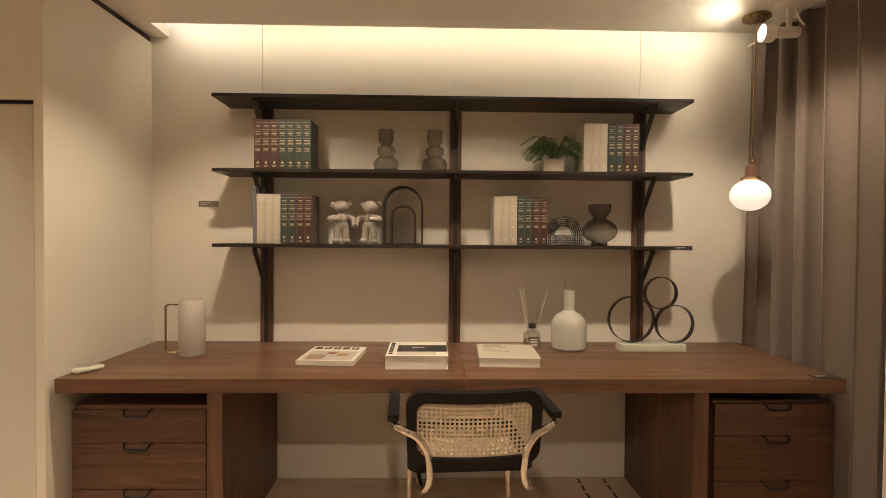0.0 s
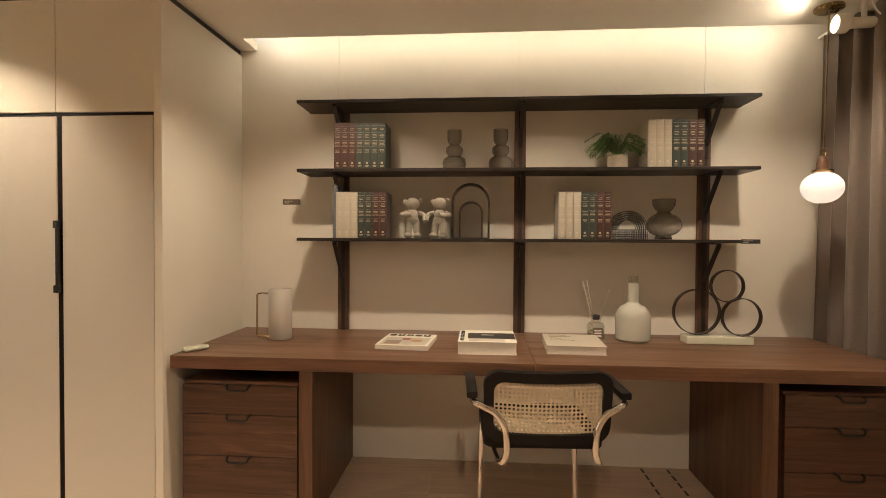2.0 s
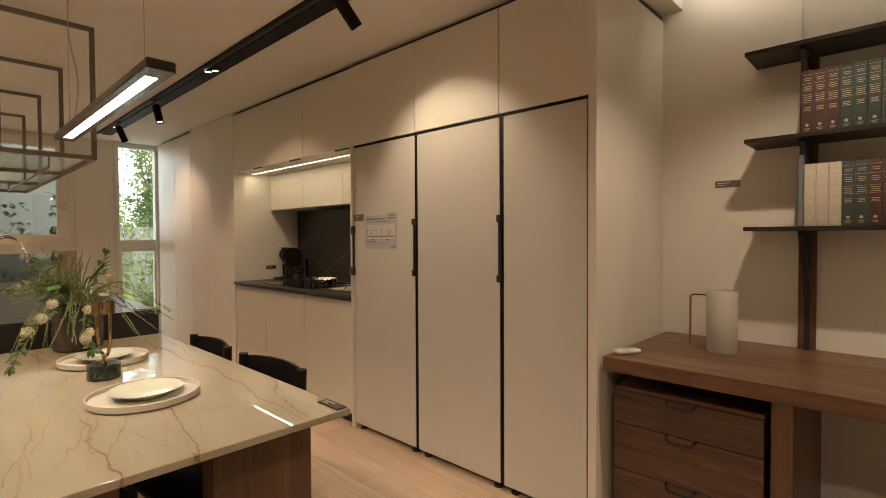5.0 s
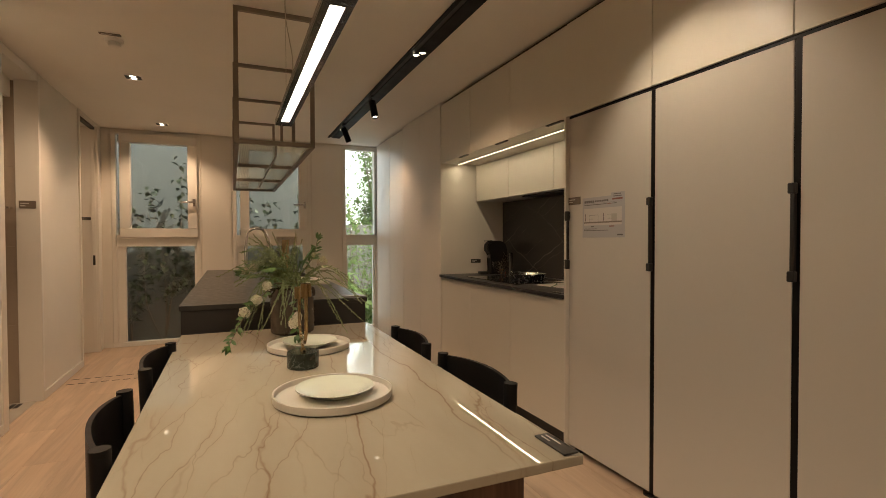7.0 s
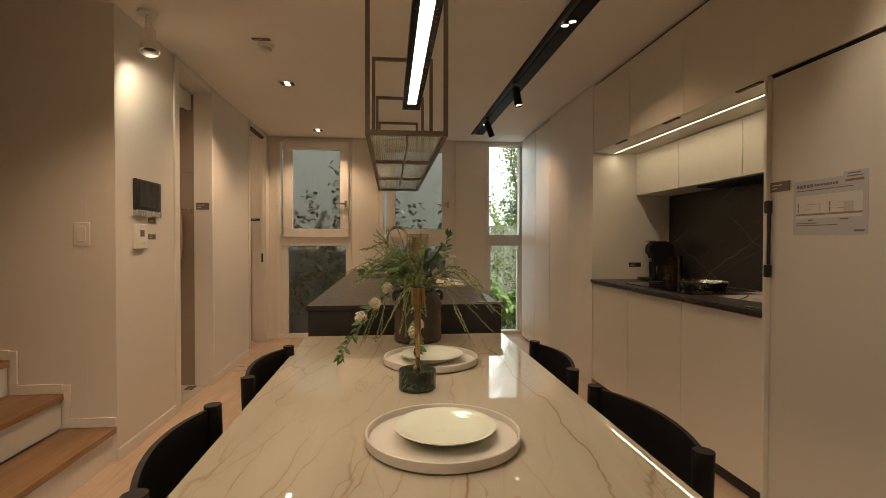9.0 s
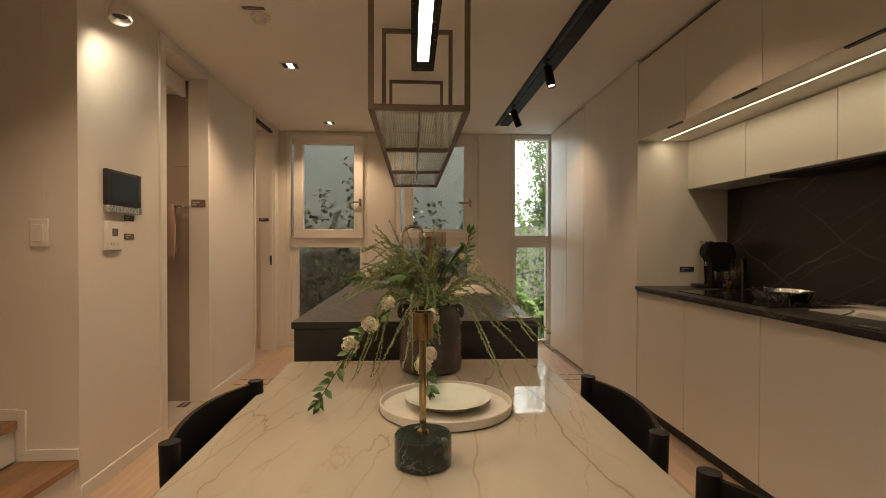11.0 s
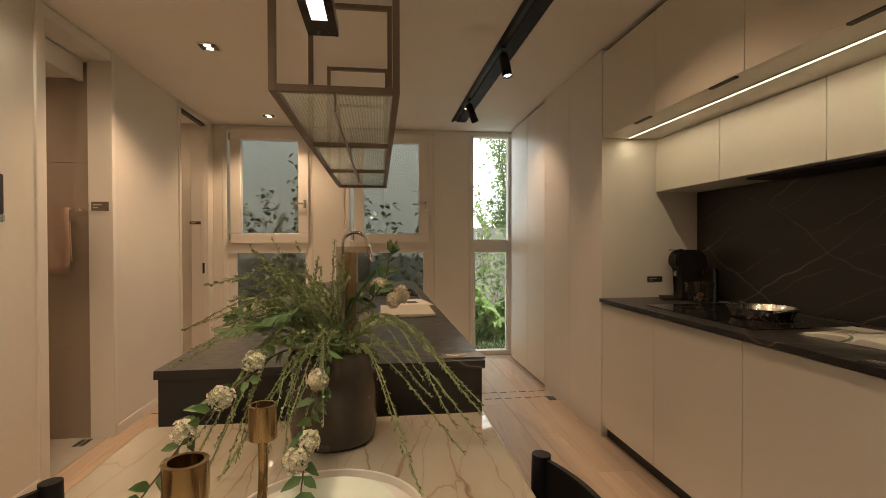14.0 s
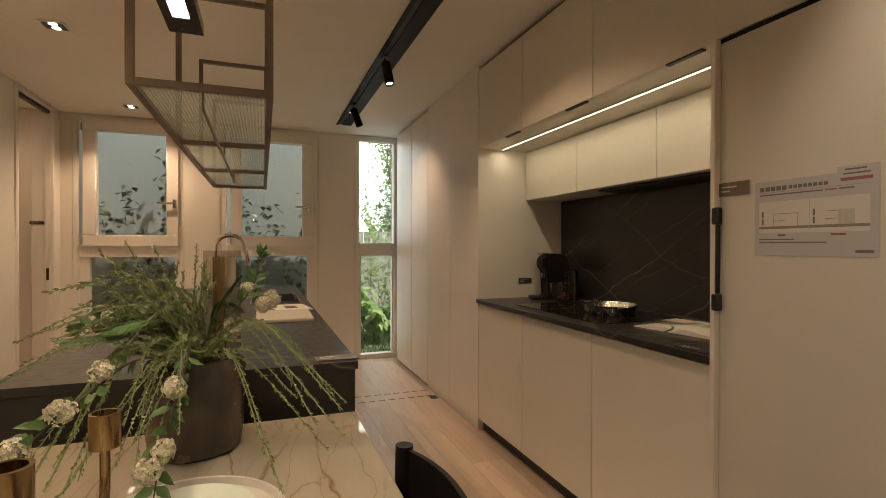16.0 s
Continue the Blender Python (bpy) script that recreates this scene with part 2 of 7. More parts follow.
def flowing_marble():
    """Cream marble with branching brown veins that run along the slab, and soft clouds beside them."""
    n = Nodes("beige_marble_top")
    g = n.mix((0.45, 0.395, 0.30), (0.375, 0.322, 0.24), n.ramp(n.noise(2.4, 6, (0.35, 1.6, 1)), (0.35, (0, 0, 0)), (0.7, (1, 1, 1))))
    push = n.add("ShaderNodeTexNoise", Scale=2.6, Detail=5.0, Roughness=0.6)
    n.link(n.scaled((0.5, 1.3, 1)), push.inputs["Vector"])
    for turn, s, scale, width, amount, halo, patch in ((0.10, (0.16, 1.5, 1), 3.2, 0.016, 0.95, 0.32, 1.3), (-0.12, (0.15, 1.7, 1), 5.0, 0.014, 0.8, 0.18, 2.0), (0.22, (0.16, 1.6, 1), 9.0, 0.018, 0.45, 0.12, 2.9)):
        m, bent, small, v = n.add("ShaderNodeMapping"), n.add("ShaderNodeVectorMath"), n.add("ShaderNodeVectorMath"), n.add("ShaderNodeTexVoronoi", Scale=scale)
        r = n.add("ShaderNodeMapping")
        r.inputs["Rotation"].default_value = (0, 0, turn)
        n.link(n.coord, r.inputs["Vector"])
        m.inputs["Scale"].default_value, m.inputs["Location"].default_value = s, (scale, 0.3 * scale, 0)
        n.link(r.outputs[0], m.inputs["Vector"])
        small.operation = "SCALE"
        small.inputs["Scale"].default_value = 0.22
        n.link(push.outputs[1], small.inputs[0])
        n.link(m.outputs[0], bent.inputs[0])
        n.link(small.outputs[0], bent.inputs[1])
        v.feature, v.voronoi_dimensions = "DISTANCE_TO_EDGE", "2D"
        n.link(bent.outputs[0], v.inputs["Vector"])
        where = n.ramp(n.noise(patch, 4, (0.5, 1.2, 1)), (0.44, (0, 0, 0)), (0.58, (1, 1, 1)))
        soft = n.ramp(v.outputs["Distance"], (0.0, (halo,) * 3), (width * 7, (0, 0, 0)))
        line = n.ramp(v.outputs["Distance"], (0.0, (amount,) * 3), (width * 0.4, (amount * 0.6,) * 3), (width, (0, 0, 0)))
        g = n.mix(g, (0.33, 0.235, 0.15), n.mix(soft, where, 1.0, "MULTIPLY"))
        g = n.mix(g, (0.19, 0.105, 0.06), n.mix(line, where, 1.0, "MULTIPLY"))
    n.base(g)
    n.setting(Roughness=0.016)
    return n.mat


M_MARBLE = flowing_marble()


def cracked_stone():
    """Dark stone crossed by thin, long, pale veins in two slanting sets."""
    n = Nodes("dark_stone")
    g = n.mix((0.024, 0.022, 0.020), (0.036, 0.033, 0.030), n.noise(3.5, 6))
    for turn, scale, width, amount, patch in (((0.3, 0.55, 0.5), 0.85, 0.010, 0.70, 1.5), ((0.2, -0.50, -0.7), 0.70, 0.009, 0.60, 1.9), ((0.1, 0.40, 0.9), 1.7, 0.010, 0.35, 2.6)):
        m = n.add("ShaderNodeMapping")
        m.inputs["Rotation"].default_value = turn
        m.inputs["Location"].default_value = (0.31 * scale, 0.7, 0.13)
        n.link(n.coord, m.inputs["Vector"])
        w = n.add("ShaderNodeTexWave", Scale=scale, Distortion=3.2, Detail=4.0)
        w.inputs["Detail Scale"].default_value, w.inputs["Detail Roughness"].default_value = 1.1, 0.62
        w.bands_direction, w.wave_profile = "Z", "SAW"
        n.link(m.outputs[0], w.inputs["Vector"])
        line = n.ramp(w.outputs[1], (0.5 - 2.2 * width, (0, 0, 0)), (0.5 - width * 0.5, (amount * 0.25,) * 3), (0.5, (amount,) * 3), (0.5 + width * 0.5, (amount * 0.25,) * 3), (0.5 + 2.2 * width, (0, 0, 0)))
        where = n.ramp(n.noise(patch, 3), (0.40, (0, 0, 0)), (0.54, (1, 1, 1)))
        g = n.mix(g, (0.34, 0.30, 0.255), n.mix(line, where, 1.0, "MULTIPLY"))
    n.base(g)
    n.link(n.ramp(n.noise(30, 4), (0.3, (0.30,) * 3), (0.7, (0.40,) * 3)), n.bsdf.inputs["Roughness"])
    return n.mat


M_STONE = cracked_stone()
M_ISLAND = paint("island_dark_laminate", (0.034, 0.030, 0.027), 0.42, 500, 0.05, 0.08)
M_GREENMARBLE = veined("green_black_marble", (0.012, 0.016, 0.013), (0.03, 0.045, 0.036), (0.13, 0.16, 0.14), 14, 0.03, 0.18)
M_BRASS = metal("brushed_brass", (0.42, 0.30, 0.155), 0.26)
M_CHROME = metal("chrome", (0.86, 0.84, 0.81), 0.03, 0.015)
M_STEEL = metal("brushed_steel", (0.62, 0.60, 0.57), 0.24)
M_RACK = paint("rack_taupe_metal", (0.20, 0.165, 0.13), 0.42, 500, 0.1)


def blown_glass(name, tint):
    """Thin blown glass: tinted, clear, with a mirror film that grows at grazing angles."""
    n = Nodes(name)
    clear, mirror, m = n.add("ShaderNodeBsdfTransparent"), n.add("ShaderNodeBsdfGlossy", Roughness=0.015), n.add("ShaderNodeMixShader")
    clear.inputs[0].default_value = (*tint, 1)
    f = n.add("ShaderNodeLayerWeight", Blend=0.5)
    n.link(n.ramp(f.outputs["Facing"], (0.0, (0.07,) * 3), (0.55, (0.10,) * 3), (0.8, (0.24,) * 3), (1.0, (0.7,) * 3)), m.inputs[0])
    for p, q in ((clear.outputs[0], m.inputs[1]), (mirror.outputs[0], m.inputs[2]), (m.outputs[0], n.tree.nodes["Material Output"].inputs[0])):
        n.link(p, q)
    return n.mat


M_SMOKE = glassy("smoked_glass", (0.66, 0.65, 0.625), 0.0, 1.45)
M_CLEAR = blown_glass("clear_glass", (0.955, 0.96, 0.945))
M_WINDOW = pane_glass("window_glass", (0.93, 0.96, 0.95))
M_CERAMIC = paint("white_ceramic", (0.71, 0.735, 0.61), 0.06, 200, 0.04, 0.02)
M_TRAY = paint("putty_tray", (0.62, 0.57, 0.49), 0.40, 300, 0.12)
M_GREYCERAMIC = paint("grey_ceramic", (0.56, 0.52, 0.47), 0.45, 260, 0.1)
M_PAPER = paint("paper", (0.78, 0.75, 0.68), 0.7, 400, 0.1)
M_INK = paint("ink", (0.035, 0.032, 0.030), 0.6)
M_TAG = paint("engraved_tag", (0.045, 0.040, 0.036), 0.45)
M_TAGLINE = paint("tag_lettering", (0.62, 0.60, 0.55), 0.5)
M_GREYTAG = paint("brown_tag", (0.16, 0.125, 0.095), 0.45)
M_GOLDINK = paint("gilt_lettering", (0.50, 0.41, 0.28), 0.45)
M_CURTAIN = cloth("taupe_curtain", (0.120, 0.094, 0.077), (0.245, 0.198, 0.163), 700, 0.7)
M_LINEN = cloth("linen_upholstery", (0.46, 0.39, 0.29), (0.62, 0.54, 0.42), 500, 0.8)
M_TOWEL = cloth("dusty_rose_towel", (0.36, 0.25, 0.19), (0.50, 0.37, 0.29), 900, 1.0)
M_TILE = paint("taupe_wall_tile", (0.36, 0.30, 0.24), 0.5, 90, 0.2, 0.10)
M_BATHFLOOR = paint("bath_floor_tile", (0.42, 0.39, 0.34), 0.5, 90, 0.2, 0.10)
M_CANE = caned("woven_cane")
M_MAROON = cloth("maroon_book_cloth", (0.046, 0.018, 0.014), (0.070, 0.028, 0.022), 1400, 0.3, 0.6)
M_GREEN = cloth("green_book_cloth", (0.024, 0.038, 0.031), (0.038, 0.056, 0.046), 1400, 0.3, 0.6)
M_CREAM = cloth("cream_book_cloth", (0.46, 0.42, 0.34), (0.57, 0.52, 0.43), 1400, 0.3, 0.7)
M_BULB = glow("opal_globe", (1.0, 0.87, 0.72), 0.36)
M_LED = glow("led_panel", (1.0, 0.90, 0.74), 4.5)
M_STRIP = glow("led_strip", (1.0, 0.82, 0.52), 3.6)
M_LENS = glow("lamp_lens", (1.0, 0.84, 0.60), 5.0)
M_LEAF = leafy("leaf_green", (0.055, 0.115, 0.026), (0.095, 0.165, 0.045))
M_SPIKE = leafy("grassy_spray", (0.155, 0.195, 0.072), (0.265, 0.295, 0.130))
M_FERN = leafy("fern_green", (0.075, 0.150, 0.042), (0.130, 0.215, 0.070))
M_PETAL = leafy("cream_petals", (0.58, 0.52, 0.36), (0.72, 0.67, 0.50), 0.6)
M_STEM = paint("brown_stem", (0.075, 0.045, 0.025), 0.7)
# Sun and shade are in these colours: garden leaves paler, vine leaves darker.
M_GARDENLEAF = sunlit_leaf("garden_leaf", (0.25, 0.37, 0.13), (0.40, 0.52, 0.24))
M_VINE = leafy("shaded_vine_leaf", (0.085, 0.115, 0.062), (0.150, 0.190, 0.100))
M_BARK = paint("bark", (0.26, 0.21, 0.16), 0.85, 60, 0.6, 0.2)
M_GRASS = leafy("lawn", (0.06, 0.15, 0.03), (0.12, 0.24, 0.05))
M_SOIL = paint("soil_ground", (0.085, 0.10, 0.05), 0.9, 40, 0.6, 0.2)
M_FENCE = paint("weathered_fence", (0.33, 0.325, 0.30), 0.8, 80, 0.4, 0.1)
M_GREYWALL = paint("blue_grey_render", (0.21, 0.225, 0.21), 0.8, 90, 0.4, 0.06)
M_WALLSHEER = cloth("cream_wall_cloth", (0.60, 0.54, 0.44), (0.72, 0.66, 0.55), 300, 0.4)
M_SCREEN = paint("dark_screen", (0.012, 0.014, 0.014), 0.06, 100, 0.0)
M_FIGURE = paint("matte_grey_figure", (0.33, 0.30, 0.26), 0.5)
M_GREEN_RIBBON = cloth("green_ribbon", (0.05, 0.13, 0.06), (0.09, 0.20, 0.10), 1400, 0.2, 0.5)
M_RED = paint("red_berry", (0.32, 0.03, 0.02), 0.4)


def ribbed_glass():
    """Clear reeded glass: painted tint bands, a milky, light-gathering body and a soft gloss."""
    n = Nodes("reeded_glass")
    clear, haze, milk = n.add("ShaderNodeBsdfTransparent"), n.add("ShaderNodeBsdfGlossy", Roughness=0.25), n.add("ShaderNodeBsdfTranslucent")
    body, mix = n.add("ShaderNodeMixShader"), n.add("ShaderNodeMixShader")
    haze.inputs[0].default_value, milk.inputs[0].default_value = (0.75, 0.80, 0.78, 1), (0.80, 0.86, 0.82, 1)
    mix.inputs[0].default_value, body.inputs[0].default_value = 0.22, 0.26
    rib_shading = n.add("ShaderNodeTexWave", Scale=27.0)
    rib_shading.bands_direction = "Y"
    n.link(n.coord, rib_shading.inputs["Vector"])
    # Darker and paler tint bands stand in for light bent by the reeding.
    n.link(n.ramp(rib_shading.outputs[1], (0.25, (0.72, 0.76, 0.75)), (0.7, (0.97, 0.99, 0.98))), clear.inputs[0])
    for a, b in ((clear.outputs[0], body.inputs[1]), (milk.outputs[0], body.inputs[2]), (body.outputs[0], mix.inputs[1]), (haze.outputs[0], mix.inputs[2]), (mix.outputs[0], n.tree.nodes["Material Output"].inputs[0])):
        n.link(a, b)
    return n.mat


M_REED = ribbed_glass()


def glazed_vase():
    n = Nodes("brown_glaze")
    n.base(n.ramp(n.noise(9, 6, (1, 1, 0.5)), (0.3, (0.030, 0.024, 0.020)), (0.55, (0.075, 0.058, 0.045)), (0.75, (0.13, 0.10, 0.075))))
    n.link(n.ramp(n.noise(16, 4), (0.3, (0.10,) * 3), (0.7, (0.28,) * 3)), n.bsdf.inputs["Roughness"])
    n.bump(n.noise(300, 3), 0.35, 0.001)
    return n.mat


M_VASE = glazed_vase()

# ---- building helpers ----


def box(bm, x0, x1, y0, y1, z0, z1, bevel=0.0, seg=1):
    made = bmesh.ops.create_cube(bm, size=1.0)["verts"]
    bmesh.ops.scale(bm, verts=made, vec=(x1 - x0, y1 - y0, z1 - z0))
    bmesh.ops.translate(bm, verts=made, vec=((x0 + x1) / 2, (y0 + y1) / 2, (z0 + z1) / 2))
    if bevel:
        edges = list({e for v in made for e in v.link_edges})
        bmesh.ops.bevel(bm, geom=edges, offset=bevel, segments=seg, profile=0.5, affect="EDGES")
    return bm


def boxed(*size, bevel=0.0, seg=1):
    return box(bmesh.new(), *size, bevel=bevel, seg=seg)


def rod(bm, a, b, r0, r1=None, seg=12, caps=True):
    """A straight round bar from a to b."""
    a, b = Vector(a), Vector(b)
    made = bmesh.ops.create_cone(bm, cap_ends=caps, segments=seg, radius1=r0, radius2=r0 if r1 is None else r1, depth=(b - a).length)["verts"]
    m = Matrix.Translation((a + b) / 2) @ (b - a).to_track_quat("Z", "Y").to_matrix().to_4x4()
    bmesh.ops.transform(bm, matrix=m, verts=made)
    return bm


def lathe(bm, profile, at=(0, 0, 0), seg=32, squash=1.0, way=None):
    """Turns (radius, height) pairs round the z axis through at."""
    rings = []
    for r, h in profile:
        rings.append([bm.verts.new((r * math.cos(k * math.tau / seg), r * squash * math.sin(k * math.tau / seg), h)) for k in range(seg)] if r > 1e-6 else [bm.verts.new((0, 0, h))])
    for p, q in zip(rings, rings[1:]):
        for k in range(seg):
            j = (k + 1) % seg
            if len(p) == 1 and len(q) > 1:
                bm.faces.new((p[0], q[j], q[k]))
            elif len(q) == 1 and len(p) > 1:
                bm.faces.new((p[k], p[j], q[0]))
            elif len(p) > 1:
                bm.faces.new((p[k], p[j], q[j], q[k]))
    made = [v for ring in rings for v in ring]
    turn = Vector(way).to_track_quat("Z", "Y").to_matrix().to_4x4() if way else Matrix()
    bmesh.ops.transform(bm, matrix=Matrix.Translation(at) @ turn, verts=made)
    return bm


def curve_points(points, steps=8):
    """A smooth line through points."""
    p = [Vector(v) for v in points]
    p = [2 * p[0] - p[1], *p, 2 * p[-1] - p[-2]]
    out = []
    for i in range(1, len(p) - 2):
        for s in range(steps):
            t = s / steps
            out.append(0.5 * (2 * p[i] + (p[i + 1] - p[i - 1]) * t + (2 * p[i - 1] - 5 * p[i] + 4 * p[i + 1] - p[i + 2]) * t * t + (3 * p[i] - p[i - 1] - 3 * p[i + 1] + p[i + 2]) * t ** 3))
    return out + [p[-2]]


def tube(bm, points, r0, r1=None, seg=8, flat=1.0, closed=False):
    """A round or flattened bar that follows a line of points."""
    pts = [Vector(v) for v in points]
    rings, side = [], None
    for i, v in enumerate(pts):
        a = pts[i - 1] if i or closed else v
        b = pts[(i + 1) % len(pts)] if i + 1 < len(pts) or closed else v
        w = (b - a).normalized()
        if side is None:
            side = w.orthogonal().normalized()
        side = (side - w * side.dot(w)).normalized()
        up = w.cross(side)
        r = r0 if r1 is None else r0 + (r1 - r0) * i / max(1, len(pts) - 1)
        rings.append([bm.verts.new(v + r * math.cos(k * math.tau / seg) * side + r * flat * math.sin(k * math.tau / seg) * up) for k in range(seg)])
    pairs = list(zip(rings, rings[1:])) + ([(rings[-1], rings[0])] if closed else [])
    for p, q in pairs:
        for k in range(seg):
            bm.faces.new((p[k], p[(k + 1) % seg], q[(k + 1) % seg], q[k]))
    if not closed:
        bm.faces.new(rings[0][::-1])
        bm.faces.new(rings[-1])
    return bm


def sweep(bm, outline, y0, y1):
    """A flat outline of (x, z) pairs, drawn out along y into a solid."""
    a = [bm.verts.new((x, y0, z)) for x, z in outline]
    b = [bm.verts.new((x, y1, z)) for x, z in outline]
    for k in range(len(a)):
        j = (k + 1) % len(a)
        bm.faces.new((a[k], a[j], b[j], b[k]))
    bm.faces.new(a[::-1])
    bm.faces.new(b)
    return bm


def moved(bm, m):
    bmesh.ops.transform(bm, matrix=m, verts=bm.verts)
    return bm


def origin(ob):
    here = Vector()
    while ob:
        here += ob.location
        ob = ob.parent
    return here


def mesh_of(name, bm, material, smooth=None):
    bmesh.ops.recalc_face_normals(bm, faces=bm.faces)
    me = bpy.data.meshes.new(name)
    bm.to_mesh(me)
    bm.free()
    me.materials.append(material)
    if smooth is not None:
        me.shade_smooth()
        me.set_sharp_from_angle(angle=radians(smooth))
    return me


def part(name, bm, material, parent, label="", smooth=40):
    """One mesh under a thing or a part, given in the place's own metres."""
    bmesh.ops.translate(bm, verts=bm.verts, vec=-origin(parent))
    ob = new(name, mesh_of(name, bm, material, smooth))
    ob.parent = parent
    return tagged(ob, label)


def thing(name, at, label, category, group="", kind=""):
    ob = new(name)
    ob.location = at
    ob.empty_display_size = 0.05
    return tagged(ob, label, category, group, kind)


def solid(name, at, bm, material, label, category, group="", kind="", smooth=40):
    """A thing of a single mesh."""
    bmesh.ops.translate(bm, verts=bm.verts, vec=-Vector(at))
    ob = new(name, mesh_of(name, bm, material, smooth))
    ob.location = at
    return tagged(ob, label, category, group, kind)


def set_piece(name, bm, material, label="", category="wall"):
    return solid(name, (0, 0, 0), bm, material, label, category, kind="structure")


def lettering(name, words, size, m, material, parent, align="LEFT"):
    data = bpy.data.curves.new(name, "FONT")
    data.body, data.size, data.align_x, data.extrude = words, size, align, 0.0002
    probe = new(name, data)
    bpy.context.view_layer.update()
    me = bpy.data.meshes.new_from_object(probe.evaluated_get(bpy.context.evaluated_depsgraph_get()))
    bpy.data.objects.remove(probe)
    me.transform(Matrix.Translation(-origin(parent)) @ m)
    me.materials.clear()
    me.materials.append(material)
    ob = new(name, me)
    ob.parent = parent
    return ob

# ---- the setting ----
XE, YW, YL, YK = -7.25, 2.72, -0.97, 2.005
floor = set_piece("floor", boxed(-7.4, 2.42, -3.1, 2.84, -0.10, -0.012), M_SOIL, "pale oak plank floor", "floor")
desk_wall = set_piece("wall_desk", boxed(-1.56, 1.90, YW + 0.006, YW + 0.12, 0, 2.62), M_WALL, "warm white wall behind the desk in wide panels", "wall")
for x0, x1 in ((-1.56, -0.9402), (-0.9362, 0.083), (0.087, 1.093), (1.097, 1.90)):
    part("wall_panel", boxed(x0, x1, YW, YW + 0.0065, 0, 2.62), M_WALL, desk_wall, smooth=None)
set_piece("wall_kitchen", boxed(-7.40, -1.5605, YW, YW + 0.12, 0, 2.62), M_WALL, "plain wall behind the kitchen units")
set_piece("wall_right", boxed(2.30, 2.42, -3.0, 1.7895, 0, 2.62), M_WALL, "plain warm white wall")
set_piece("wall_right_return", boxed(1.680, 2.42, 1.79, 1.86, 0, 2.62), M_WALLSHEER, "cream cloth-covered wall beside the curtain")
set_piece("wall_curtain", boxed(1.79, 1.90, 1.861, YW - 0.001, 0, 2.62), M_WALL, "plain wall behind the curtain")
set_piece("wall_back", boxed(-3.1, 2.42, -3.12, -3.0, 0, 2.62), M_WALL, "plain warm white wall")
bm = bmesh.new()
box(bm, -7.40, 2.42, -3.12, 2.545, CEIL, CEIL + 0.05)
box(bm, -7.40, -1.43, 2.5451, YW + 0.12, CEIL, CEIL + 0.05)
box(bm, -1.43, 1.90, 2.5451, YW + 0.12, 2.56, 2.60)
box(bm, -1.43, 1.90, 2.49, 2.5449, CEIL + 0.0501, 2.60)
set_piece("ceiling", bm, M_CEIL, "warm white ceiling with a light cove over the desk", "ceiling")

# end wall with three tall window openings
bm = bmesh.new()
for y0, y1 in ((-1.30, -0.88), (-0.015, 0.315), (1.215, 1.60), (2.065, 2.84)):
    box(bm, XE - 0.17, XE - 0.012, y0, y1, 0, 2.62)
for y0, y1 in ((-0.8799, -0.0151), (0.3151, 1.2149), (1.6001, 2.0649)):
    box(bm, XE - 0.17, XE - 0.012, y0, y1, 2.355, 2.62)
set_piece("wall_end", bm, M_WALL, "end wall with three tall windows")
bm = bmesh.new()
for y0, y1 in ((0.00, 0.30), (1.23, 1.59)):
    box(bm, XE - 0.0119, XE - 0.004, y0, y1, 0.06, 2.34)
set_piece("trim_end_wall", bm, M_TRIM, "smooth trim panels between the windows", "trim")


def framed(name, y0, y1, z0, z1, rail, x0, x1, parent, material=M_TRIM, label=""):
    """A rectangular frame of four rails round an opening in a plane of constant x."""
    bm = bmesh.new()
    for a, b, c, d in ((y0, y1, z0, z0 + rail), (y0, y1, z1 - rail, z1), (y0, y0 + rail, z0 + rail, z1 - rail), (y1 - rail, y1, z0 + rail, z1 - rail)):
        box(bm, x0, x1, a, b, c, d, 0.004)
    return part(name, bm, material, parent, label)


